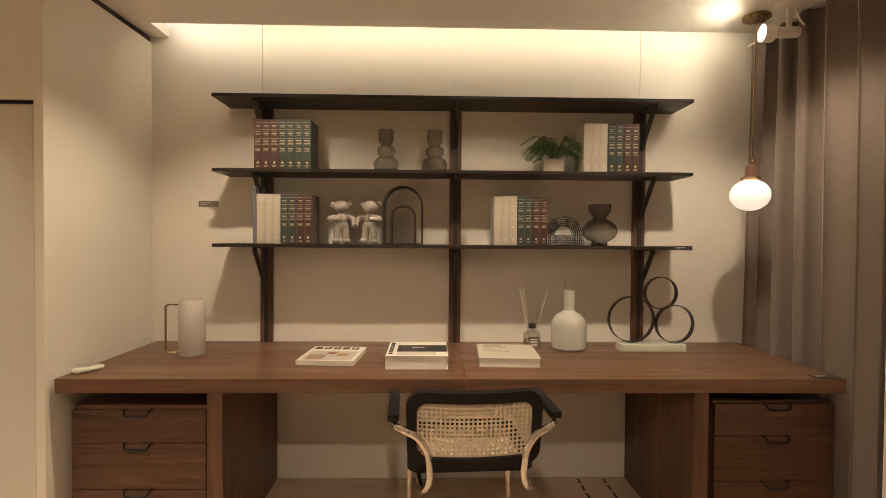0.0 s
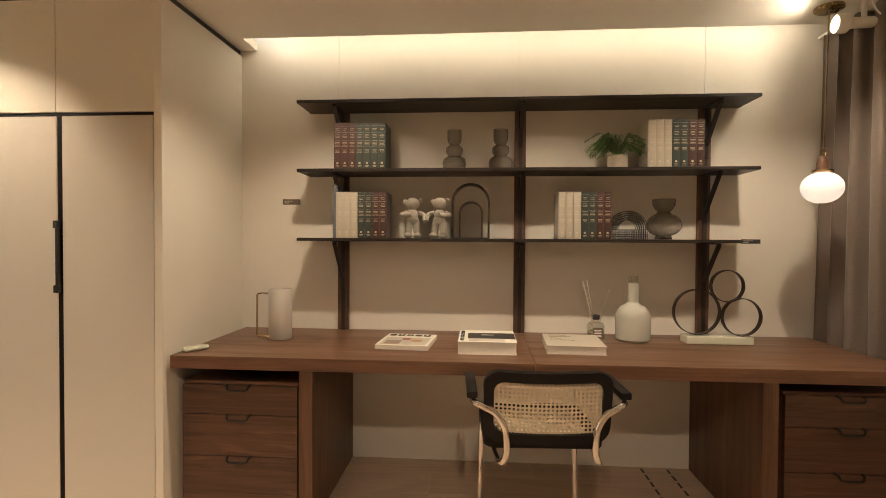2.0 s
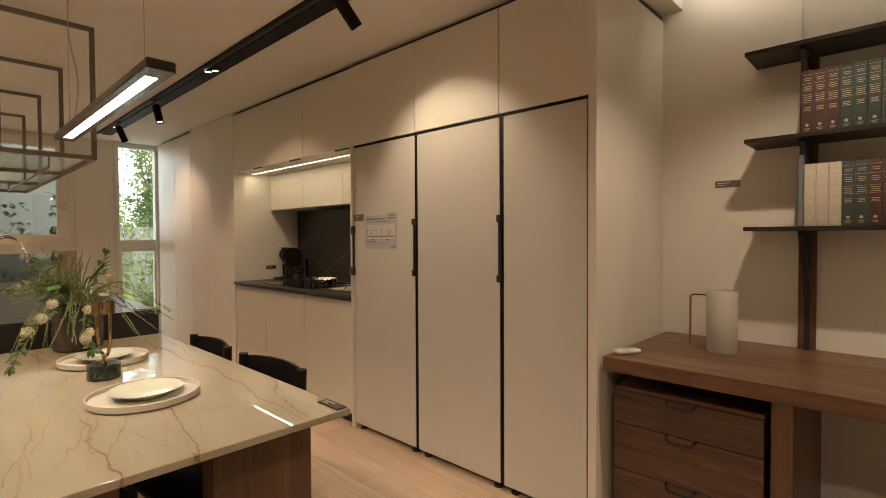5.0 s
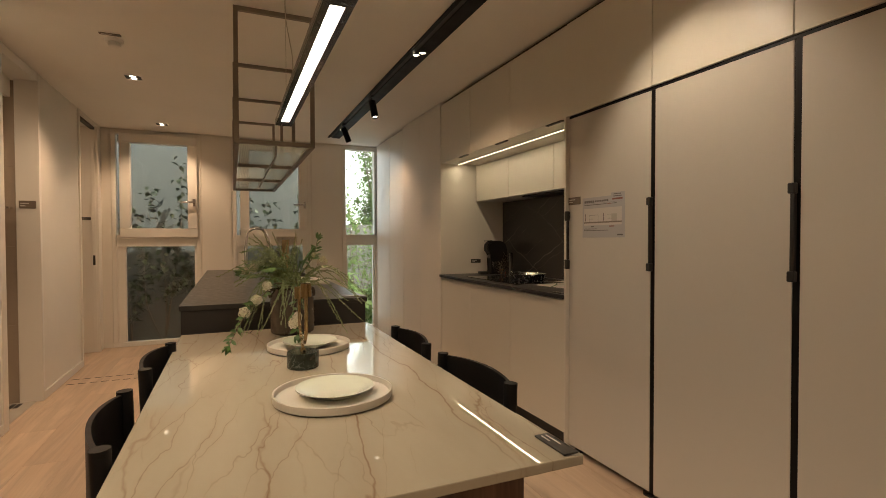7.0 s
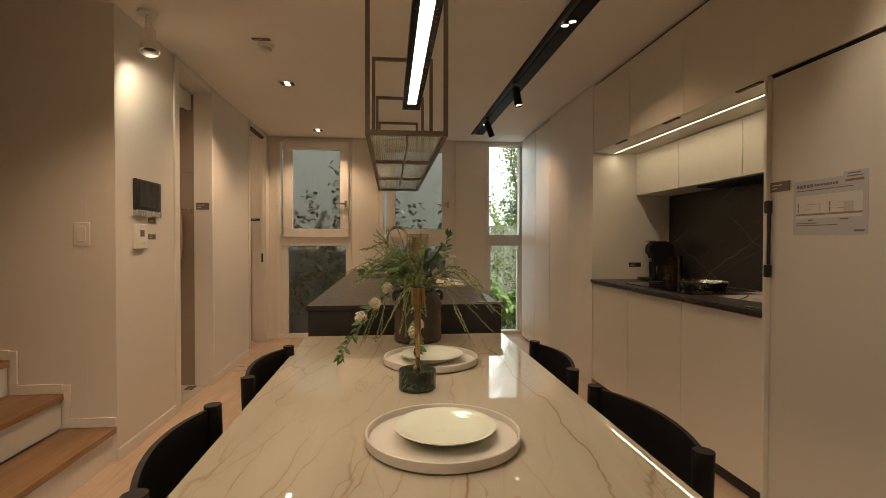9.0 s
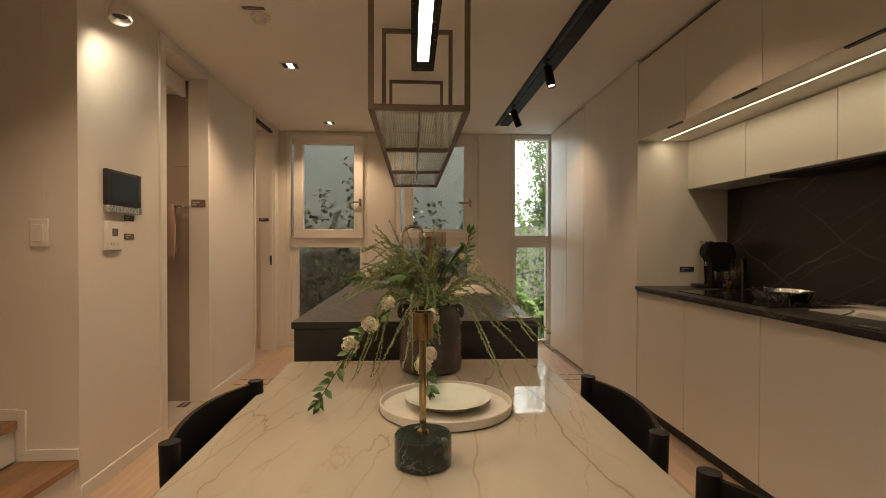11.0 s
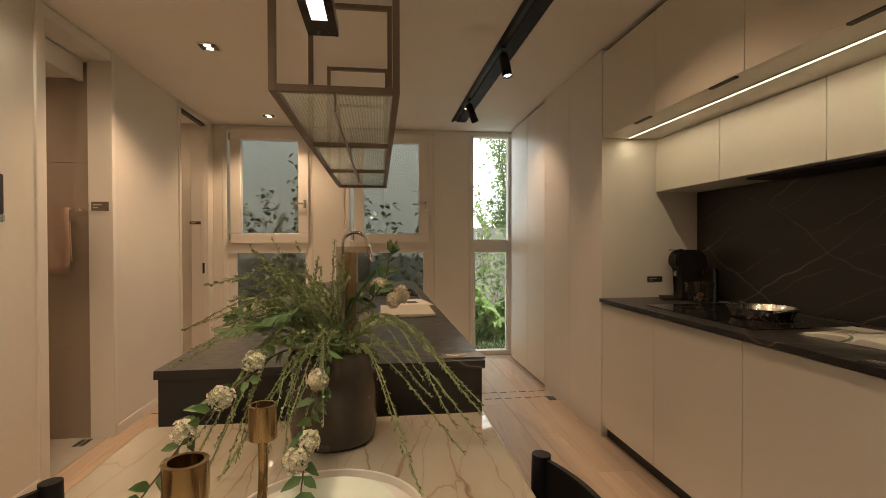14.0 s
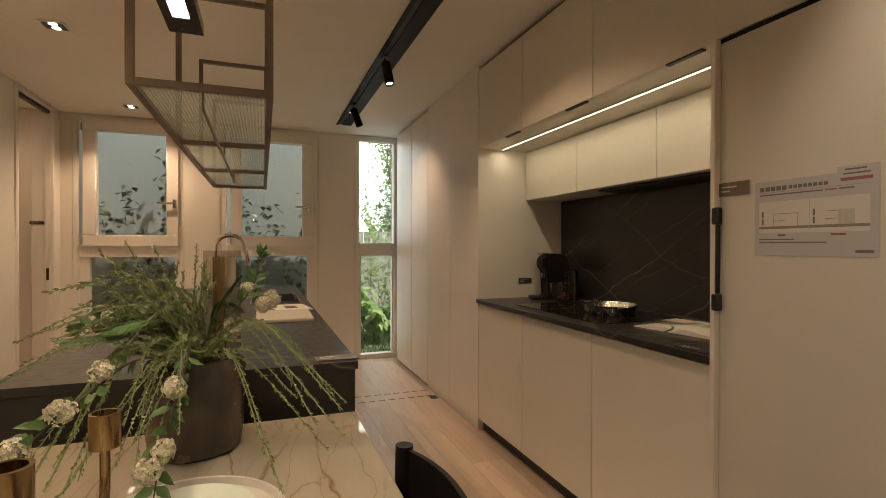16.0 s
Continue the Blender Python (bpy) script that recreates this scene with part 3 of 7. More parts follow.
def window(name, y0, y1, sash, glass, lower, label, opens=True):
    w = thing(name, (XE - 0.06, (y0 + y1) / 2, 0), label, "window", kind="structure")
    framed("window_frame", y0, y1, 0.0, 2.354, 0.045, XE - 0.10, XE - 0.004, w)
    part("transom", boxed(XE - 0.10, XE - 0.004, y0 + 0.045, y1 - 0.045, lower[3], glass[2] - 0.07 if opens else glass[2], bevel=0.004), M_TRIM, w)
    for g0, g1, h0, h1 in (glass, lower):
        p = part("pane", boxed(XE - 0.056, XE - 0.048, g0 - 0.02, g1 + 0.02, h0 - 0.02, h1 + 0.02), M_WINDOW, w, smooth=None)
        p.visible_shadow = False
    if opens:
        s = framed("sash", sash[0], sash[1], sash[2], sash[3], 0.10, XE - 0.066, XE + 0.022, w, label="white opening sash")
        hy = sash[1] - 0.035
        b = bmesh.new()
        box(b, XE + 0.0221, XE + 0.032, hy - 0.014, hy + 0.014, 1.545, 1.625, 0.003)
        rod(b, (XE + 0.030, hy, 1.585), (XE + 0.066, hy, 1.585), 0.008)
        box(b, XE + 0.054, XE + 0.070, hy - 0.135, hy + 0.010, 1.575, 1.595, 0.005)
        part("window_handle", b, M_STEEL, s, "satin steel handle")
        b = bmesh.new()
        for hz in (1.25, 2.24):
            box(b, XE + 0.0221, XE + 0.034, sash[0] - 0.012, sash[0] + 0.004, hz - 0.035, hz + 0.035, 0.003)
        part("hinge", b, M_STEEL, s)
    # blocks that fill the frame beside the fixed lower light
    b = bmesh.new()
    for a, c in ((y0 + 0.045, lower[0]), (lower[1], y1 - 0.045)):
        if c - a > 0.012:
            box(b, XE - 0.08, XE - 0.022, a, c, 0.045, lower[3], 0.002)
    if b.verts:
        part("glazing_bead", b, M_TRIM, w)
    b.free() if b.is_valid and not b.verts else None
    return w


window("window_1", -0.879, -0.016, (-0.80, -0.047, 1.19, 2.32), (-0.70, -0.147, 1.29, 2.22), (-0.755, -0.085, 0.045, 1.09), "white framed window with an opening upper sash over a fixed pane")
window("window_2", 0.316, 1.214, (0.40, 1.168, 1.19, 2.32), (0.50, 1.066, 1.29, 2.22), (0.44, 1.115, 0.045, 1.09), "white framed window with an opening upper sash behind the island")
window("window_3", 1.601, 2.064, None, (1.667, 2.003, 1.225, 2.27), (1.667, 2.003, 0.045, 1.09), "narrow full height window onto the bright garden", opens=False)

# left side: wall, bathroom opening, panel, sliding door
set_piece("wall_left_1", boxed(-4.72, -4.03, YL - 0.14, YL, 0, CEIL - 0.001), M_WALL, "warm white wall with the intercom")
set_piece("wall_left_2", boxed(-6.415, -5.43, YL - 0.14, YL, 0, CEIL - 0.001), M_WALL, "warm white wall between two doorways")
set_piece("wall_left_3", boxed(-7.26, -7.12, YL - 0.14, YL, 0, CEIL - 0.001), M_TRIM, "white boxed corner beside the window")
bm = bmesh.new()
box(bm, -4.79, -4.7201, YL - 0.15, YL + 0.012, 0, CEIL - 0.004, 0.003)
box(bm, -5.4299, -5.39, YL - 0.128, YL + 0.012, 0, CEIL - 0.004, 0.003)
box(bm, -5.3899, -4.7901, YL - 0.14, YL + 0.008, 2.30, CEIL - 0.004, 0.003)
set_piece("door_frame_1", bm, M_TRIM, "white frame of the bathroom doorway", "door frame")
bm = bmesh.new()
box(bm, -5.3899, -4.79, YL - 0.178, YL - 0.1455, 2.17, 2.30, 0.003)
set_piece("door_frame_2", bm, M_TRIM, "inner white lining of the bathroom doorway", "door frame")
bm = bmesh.new()
box(bm, -6.455, -6.4155, YL - 0.145, YL + 0.012, 0, CEIL - 0.004, 0.003)
box(bm, -7.1195, -7.085, YL - 0.145, YL + 0.012, 0, CEIL - 0.004, 0.003)
box(bm, -7.0849, -6.4551, YL - 0.145, YL + 0.010, 2.325, CEIL - 0.004, 0.003)
set_piece("door_frame_3", bm, M_TRIM, "white frame of the pocket door", "door frame")
sd = thing("door_1", (-7.08, YL - 0.03, 0), "white pocket door with a small dark pull, slid open", "door", kind="structure")
leaf = part("door_leaf", boxed(-7.0848, -7.080, YL - 0.048, YL - 0.014, 0.006, 2.298, bevel=0.0008), M_TRIM, sd)
part("door_pull", boxed(-7.0799, -7.0765, YL - 0.041, YL - 0.021, 0.905, 1.005, bevel=0.001), M_BLACK, leaf, "small black flush pull")
part("door_track", boxed(-7.0848, -6.4555, YL - 0.048, YL - 0.014, 2.300, 2.3245), M_BLACK, sd, "dark track slot overhead", smooth=None)
# rooms behind the left wall
bm = bmesh.new()
box(bm, -7.40, -4.05, -2.9, -2.8, 0, 2.62)
box(bm, -7.40, -7.26, -2.8, YL - 0.141, 0, 2.62)
set_piece("wall_rooms_back", bm, M_WALL, "plain walls of the rooms behind")
bath = set_piece("wall_bath", boxed(-5.56, -5.4301, -2.8, YL - 0.1405, 0, 2.3), M_TILE, "taupe tiled bathroom wall", "wall")
for k in range(4):
    for j in range(2):
        y1 = YL - 0.1285 - 0.80 * j
        part("tile", boxed(-5.4299, -5.395, y1 - 0.7988, y1, 0.001 + 0.56 * k, 0.5598 + 0.56 * k, bevel=0.001), M_TILE, bath, smooth=None)
set_piece("wall_bath_near", boxed(-4.17, -4.05, -2.8, YL - 0.141, 0, 2.62), M_TILE, "taupe tiled bathroom wall")
set_piece("ceiling_bath", boxed(-5.43, -4.17, -2.8, YL - 0.1785, 2.19, 2.23), M_CEIL, "lower bathroom ceiling", "ceiling")
set_piece("floor_bath", boxed(-5.39, -4.79, YL - 0.14, YL - 0.03, -0.004, 0.004), M_BATHFLOOR, "grey stone threshold of the bathroom", "floor")
set_piece("floor_bath_room", boxed(-5.43, -4.17, -2.8, YL - 0.1405, -0.004, 0.004), M_BATHFLOOR, "grey bathroom floor tile", "floor")
bm = bmesh.new()
for y0, y1 in ((-1.13, -1.105), (-1.095, -1.07)):
    box(bm, -5.36, -5.26, y0, y1, 0.0041, 0.006)
solid("floor_drain", (-5.31, -1.1, 0.004), bm, M_BLACK, "slim black slotted floor drain", "drain")

# stair rising to the left behind the wall corner
stair = thing("staircase", (-3.58, -1.5, 0), "white stair with oak treads rising beside the wall", "stairs", kind="structure")
for k in range(5):
    y1 = YL - 0.005 - 0.25 * k
    part("riser", boxed(-4.0295, -3.10, y1 - 0.25 if k < 4 else y1 - 1.0, y1 - 0.016, 0.18 * k if k else 0.0, 0.18 * (k + 1) - 0.034), M_TRIM, stair, smooth=None)
    part("tread", boxed(-4.029, -3.10, y1 - 0.25 if k < 4 else y1 - 1.0, y1 + 0.004, 0.18 * (k + 1) - 0.0335, 0.18 * (k + 1), bevel=0.003), M_STEP, stair, "oak tread")
set_piece("wall_stair", boxed(-4.16, -4.0301, -3.0, YL - 0.1405, 0, CEIL - 0.001), M_WALL, "warm white wall beside the stair")
set_piece("wall_stair_near", boxed(-3.0995, -2.98, -3.0, YL, 0, CEIL - 0.001), M_WALL, "plain wall at the other side of the stair")
set_piece("wall_stair_back", boxed(-4.0295, -3.10, -3.12, -3.0, 0, 2.62), M_WALL, "plain wall behind the stair")
# skirting, stepped along the stair
bm = bmesh.new()
box(bm, -4.718, -4.03, YL + 0.0005, YL + 0.011, 0, 0.062, 0.002)
box(bm, -6.413, -5.433, YL + 0.0005, YL + 0.011, 0, 0.062, 0.002)
for k in range(4):
    y1 = YL - 0.005 - 0.25 * k
    box(bm, -4.0299, -4.019, y1 - 0.251, y1 - (0 if k else -0.004), 0.18 * (k + 1) + 0.0005, 0.18 * (k + 1) + 0.05, 0.002)
    box(bm, -4.0299, -4.019, y1 - 0.251, y1 - 0.215, 0.18 * (k + 1) + 0.051, 0.18 * (k + 1) + 0.225, 0.002)
set_piece("baseboard", bm, M_TRIM, "low white skirting that steps up along the stair", "baseboard")

# dashed marking lines laid on the floor
def dashed(x, y0, y1):
    bm = bmesh.new()
    y = y0
    while y < y1 - 0.03:
        box(bm, x - 0.006, x + 0.006, y, min(y1, y + 0.052), 0.0004, 0.0016)
        y += 0.078
    return solid("floor_slot", (x, (y0 + y1) / 2, 0), bm, M_BLACK, "dashed dark marking line on the oak floor", "floor slot", "floor slots", kind="stuff", smooth=None)


for x in (0.775, 0.915):
    dashed(x, 2.03, 2.70)
for x in (-5.95, -5.80):
    dashed(x, -0.93, 0.05)
    dashed(x, 0.98, 1.98)
solid("floor_socket", (-5.75, 1.955, 0), boxed(-5.79, -5.71, 1.93, 1.985, 0.0006, 0.004), M_BLACK, "small dark floor socket plate", "socket")

# ---- kitchen wall of units ----
TOP = 2.335


def cabinet(name, x0, x1, y0, y1, z0, z1, splits, label, group="", bottom_pull=False, material=M_CAB):
    """A carcass with its doors, gaps of 3 mm between them."""
    c = thing(name, ((x0 + x1) / 2, (y0 + y1) / 2, z0), label, "cabinet", group)
    part("body", boxed(x0, x1, y0 + 0.0205, y1, z0 + 0.001, z1), M_BLACK if material is None else M_PANEL, c, smooth=None)
    edges = [x0, *splits, x1]
    for a, b in zip(edges, edges[1:]):
        d = part("door", boxed(a + 0.0015, b - 0.0015, y0, y0 + 0.020, z0 + 0.001, z1 - 0.001, bevel=0.0012), material or M_CAB, c)
        if bottom_pull:
            part("finger_pull", boxed(b - 0.20, b - 0.05, y0 - 0.0012, y0 + 0.018, z0 - 0.006, z0 + 0.0005), M_BLACK, d, "dark recessed finger pull")
    return c


solid("tall_side_panel", (-1.54, 2.36, 0), boxed(-1.5595, -1.522, 1.985, YW - 0.001, 0, TOP, bevel=0.0015), M_PANEL, "tall warm white side panel beside the desk", "panel")
solid("tall_mid_panel", (-3.21, 2.36, 0), boxed(-3.2195, -3.2035, 1.985, YW - 0.001, 0, 1.828, bevel=0.0012), M_PANEL, "tall warm white panel between fridge and counter", "panel")
for x0, x1 in ((-2.030, -1.5605), (-2.622, -2.0305), (-3.2195, -2.6225)):
    cabinet("fridge_top_cabinet", x0, x1, YK - 0.005, YW - 0.002, 1.830, TOP, (), "handleless ivory cabinet above the fridges", "cabinets above the fridges")
# Black strips laid into the fridge gaps for their shade and black door sides.
for a, b, c, e in ((-2.6305, -2.6075, 0.03, 1.8145), (-2.0305, -2.0075, 0.03, 1.8145), (-1.5745, -1.561, 0.03, 1.8145), (-3.203, -1.561, 1.8155, 1.8295)):
    solid("fridge_gap_filler", ((a + b) / 2, YK + 0.02, c), boxed(a, b, YK + 0.003, YK + 0.033, c, e), M_BLACKWOOD, "black strip put in as the dark gap between the fridge doors", "filler strip", "fridge filler strips", smooth=None)
solid("fridge_niche", (-2.39, 2.5, 0), boxed(-3.203, -1.560, 2.66, YW - 0.001, 0, 1.829), M_BLACK, "dark back of the fridge niche", "niche back")


def fridge(x0, x1, label, pull_right, clips_left=False):
    f = thing("fridge", ((x0 + x1) / 2, 2.3, 0), label, "fridge", "row of fridges")
    part("body", boxed(x0 + 0.004, x1 - 0.004, YK + 0.036, 2.65, 0.02, 1.810), M_BLACK, f, smooth=None)
    d = part("door", boxed(x0, x1, YK, YK + 0.034, 0.032, 1.815, bevel=0.003, seg=2), M_FRIDGE, f, "matte greige flat door", smooth=15)
    for fx in (x0 + 0.05, x1 - 0.03):
        part("foot", lathe(bmesh.new(), ((0, 0), (0.024, 0), (0.024, 0.012), (0.014, 0.014), (0.014, 0.033), (0, 0.033)), (fx, YK + 0.03, 0.0), 16), M_BLACK, f)
    if pull_right:
        h = bmesh.new()
        box(h, x1 + 0.001, x1 + 0.014, YK - 0.018, YK + 0.0025, 1.02, 1.34, 0.003)
        part("handle", h, M_BLACK, d, "long dark bar handle")
        for hz in (1.02, 1.31):
            part("handle_clip", boxed(x1 - 0.004, x1 + 0.019, YK - 0.024, YK - 0.0005, hz, hz + 0.035, bevel=0.003), M_BLACK, d)
    if clips_left:
        h = bmesh.new()
        for hz in (0.998, 1.262):
            box(h, x0 - 0.012, x0 + 0.012, YK - 0.024, YK - 0.0005, hz, hz + 0.052, 0.004)
        box(h, x0 - 0.006, x0 + 0.004, YK - 0.016, YK - 0.0005, 1.05, 1.262, 0.003)
        part("handle", h, M_BLACK, d, "slim dark bar handle on two clips")
    return f


fridge(-3.2015, -2.631, "tall greige built-in fridge with a paper notice on it", True, True)
fridge(-2.607, -2.031, "tall greige built-in fridge", True)
fridge(-2.007, -1.575, "narrow tall greige built-in fridge beside the panel", False)

# counter niche
for a, b in ((-4.995, -4.4245), (-4.4235, -3.8255), (-3.8245, -3.2205)):
    cabinet("base_cabinet", a, b, YK, 2.60, 0.075, 0.8225, (), "handleless ivory base cabinet", "base cabinets")
    u = cabinet("upper_cabinet", a, b, YK, 2.62, 1.828, TOP, (), "handleless ivory upper cabinet with a dark finger pull", "upper cabinets", True)
for a, b in ((-4.994, -4.4225), (-4.4215, -3.825), (-3.824, -3.2205)):
    cabinet("inner_cabinet", a, b, 2.35, 2.629, 1.502, 1.8245, (), "shallow ivory cabinet set back under the light", "inner cabinets")
solid("toe_kick", (-4.12, 2.1, 0), boxed(-4.995, -3.2205, YK + 0.035, YK + 0.055, 0.001, 0.0745), M_BLACK, "dark recessed plinth under the base cabinets", "plinth")
# Black piece in place of the shade in the gap below the counter.
solid("counter_batten", (-4.12, 2.3, 0.822), boxed(-4.990, -3.2205, YK + 0.03, 2.58, 0.8228, 0.8288), M_BLACK, "black strip put in as the shade of the gap under the counter", "batten", smooth=None)
solid("dark_counter", (-4.12, 2.3, 0.81), boxed(-4.997, -3.2202, YK - 0.018, 2.6285, 0.829, 0.852, bevel=0.0015), M_STONE, "dark veined stone counter", "countertop")
solid("backsplash", (-4.12, 2.63, 1.1), boxed(-4.994, -3.2205, 2.6295, 2.645, 0.8525, 1.60), M_STONE, "dark stone backsplash with fine pale veins", "backsplash")
solid("extractor_slot", (-3.95, 2.48, 1.49), boxed(-4.30, -3.45, 2.40, 2.60, 1.490, 1.5015, bevel=0.003), M_BLACK, "dark slim extractor under the inner cabinets", "extractor")
strip = thing("counter_light", (-4.11, 2.16, 1.82), "warm light strip let into the upper cabinets", "strip light")
part("channel", boxed(-4.965, -3.25, 2.151, 2.169, 1.8225, 1.8275), M_STEEL, strip, smooth=None)
part("diffuser", boxed(-4.962, -3.253, 2.1575, 2.1625, 1.8205, 1.8224), M_STRIP, strip, "glowing warm strip", smooth=None)
# flush wall and closet doors beyond the counter
solid("counter_end_wall", (-5.27, 2.36, 0), boxed(-5.512, -4.9975, YK - 0.003, YW - 0.001, 0, CEIL - 0.001, bevel=0.001), M_WALL, "flush warm white end panel beside the counter", "panel")
solid("flush_wall_panel", (-5.77, 2.36, 0), boxed(-6.030, -5.5135, YK - 0.003, YW - 0.001, 0, CEIL - 0.001, bevel=0.001), M_WALL, "flush warm white wall panel", "panel")
closet = thing("closet", (-6.54, 2.3, 0), "flush full height ivory closet with two doors", "closet")
part("body", boxed(-7.05, -6.0305, YK + 0.03, YW - 0.001, 0.0, CEIL - 0.002), M_BLACK, closet, smooth=None)
for a, b in ((-7.05, -6.524), (-6.516, -6.037)):
    part("door", boxed(a, b, YK - 0.003, YK + 0.019, 0.022, 2.338, bevel=0.0012), M_CAB, closet)
set_piece("wall_corner", boxed(-7.26, -7.0505, 2.055, YW - 0.001, 0, CEIL - 0.001), M_TRIM, "white corner beside the narrow window")
# black strip standing in for the shade in the gap over the units
solid("shadow_gap", (-3.3, 2.4, 2.35), boxed(-4.996, -1.53, YK + 0.03, YW - 0.002, TOP + 0.0005, CEIL - 0.0005), M_BLACK, "recessed black strip put in as the shade above the tall units", "filler")

# ---- island and table ----
isl = thing("kitchen_island", (-4.9, 0.51, 0), "dark stone kitchen island behind the table", "kitchen island")
part("body", boxed(-6.28, -3.482, 0.090, 0.936, 0.06, 0.843, bevel=0.002), M_ISLAND, isl)
part("plinth", boxed(-6.22, -3.55, 0.14, 0.89, 0, 0.0595), M_BLACK, isl, smooth=None)
bm = bmesh.new()
for a, b, c, d in ((-6.30, -5.62, 0.083, 0.943), (-5.0, -3.475, 0.083, 0.943), (-5.62, -5.0, 0.083, 0.62), (-5.62, -5.0, 0.90, 0.943)):
    box(bm, a, b, c, d, 0.8435, 0.866)
bmesh.ops.remove_doubles(bm, verts=bm.verts, dist=0.0005)
part("worktop", bm, M_STONE, isl, "dark stone worktop with faint veins", smooth=None)
bm = bmesh.new()
box(bm, -5.62, -5.0, 0.62, 0.90, 0.70, 0.705)
for a, b, c, d in ((-5.62, -5.612, 0.62, 0.90), (-5.008, -5.0, 0.62, 0.90), (-5.611, -5.009, 0.62, 0.628), (-5.611, -5.009, 0.892, 0.90)):
    box(bm, a, b, c, d, 0.7051, 0.868)
part("sink", bm, M_STEEL, isl, "steel sink let into the worktop", smooth=None)
bm = bmesh.new()
for k in range(9):
    rod(bm, (-5.58 + 0.045 * k, 0.63, 0.864), (-5.58 + 0.045 * k, 0.89, 0.864), 0.004, seg=6)
for y in (0.64, 0.88):
    rod(bm, (-5.60, y, 0.864), (-5.20, y, 0.864), 0.005, seg=6)
solid("sink_grid", (-5.4, 0.76, 0.85), bm, M_BLACK, "dark wire drying grid over the sink", "sink grid")

table = thing("dining_table", (-2.67, 0.515, 0), "long beige marble dining table with walnut legs", "table")
bm = bmesh.new()
box(bm, -3.400, -1.748, 0.098, 0.922, 0.730, 0.750, 0.0025, 2)
part("tabletop", bm, M_MARBLE, table, "polished beige marble with brown veins", smooth=15)
part("apron", boxed(-3.34, -1.88, 0.14, 0.87, 0.683, 0.7295, bevel=0.002), M_WALNUT_X, table)
for y0, y1 in ((0.115, 0.39), (0.60, 0.892)):
    part("leg", boxed(-1.985, -1.910, y0, y1, 0, 0.6825, bevel=0.002), M_WALNUT_Z, table, "broad walnut leg")
    part("leg", boxed(-3.38, -3.31, y0, y1, 0, 0.6825, bevel=0.002), M_WALNUT_Z, table, "broad walnut leg")


def dining_chair():
    """A black chair with a bowed backrest between two round posts, facing +y; base at the origin."""
    c = thing("dining_chair", (0, 0, 0), "black lacquered dining chair tucked under the table", "chair", "chairs round the table")
    s = bmesh.new()
    box(s, -0.215, 0.215, 0.02, 0.43, 0.445, 0.475, 0.012, 2)
    part("seat", s, M_BLACKWOOD, c, "black seat")
    for x in (-0.196, 0.196):
        post = bmesh.new()
        tube(post, curve_points(((x * 0.94, 0.03, 0.0), (x * 0.97, 0.02, 0.46), (x, -0.002, 0.64), (x, -0.008, 0.782))), 0.016, 0.0185, 12)
        part("back_post", post, M_BLACKWOOD, c)
        f = bmesh.new()
        rod(f, (x * 0.94, 0.40, 0), (x * 0.94, 0.40, 0.4445), 0.015, 0.019, 12)
        part("leg", f, M_BLACKWOOD, c)
    # bowed back panel
    b = bmesh.new()
    n, h, rows = 14, 5, []
    for k in range(n + 1):
        u = -1 + 2 * k / n
        bow = -0.008 - 0.036 * (1 - u * u)
        for side in (0, 1):
            rows.append([b.verts.new((0.191 * u, bow - 0.010 * side, 0.585 + (0.190 + 0.006 * (1 - u * u)) * j / h)) for j in range(h + 1)])
    for k in range(n):
        for side in (0, 1):
            p, q = rows[2 * k + side], rows[2 * k + 2 + side]
            for j in range(h):
                b.faces.new((p[j], q[j], q[j + 1], p[j + 1]))
        for j in (0, h):
            b.faces.new((rows[2 * k][j], rows[2 * k + 1][j], rows[2 * k + 3][j], rows[2 * k + 2][j]))
    for k in (0, n):
        for j in range(h):
            b.faces.new((rows[2 * k][j], rows[2 * k + 1][j], rows[2 * k + 1][j + 1], rows[2 * k][j + 1]))
    part("backrest", b, M_BLACKWOOD, c, "bowed black back panel")
    for x in (-0.195, 0.195):
        part("stretcher", rod(bmesh.new(), (x, 0.03, 0.41), (x, 0.40, 0.41), 0.011, seg=8), M_BLACKWOOD, c)
    return c


first_chair = dining_chair()
first_chair.matrix_basis = pose(-2.258, 0.072, 0, 0, 0, 4)
for x, y, turn in ((-2.868, 0.086, -4), (-2.312, 0.960, 184), (-2.864, 0.952, 179)):
    copy_thing(first_chair, pose(x, y, 0, 0, 0, turn))

# ---- desk ----
desk = thing("desk", (0.08, 2.36, 0), "long walnut desk built along the wall", "desk")
for a, b in ((-1.500, 0.1095), (0.1105, 1.655)):
    part("desktop", boxed(a, b, 2.0, YW - 0.002, 0.690, 0.747, bevel=0.0015), M_WALNUT_X, desk, "thick walnut top")
for a, b in ((-0.918, -0.857), (1.037, 1.100)):
    part("leg_panel", boxed(a, b, 2.015, YW - 0.004, 0, 0.6895, bevel=0.0015), M_WALNUT_Z, desk, "thick upright walnut panel")


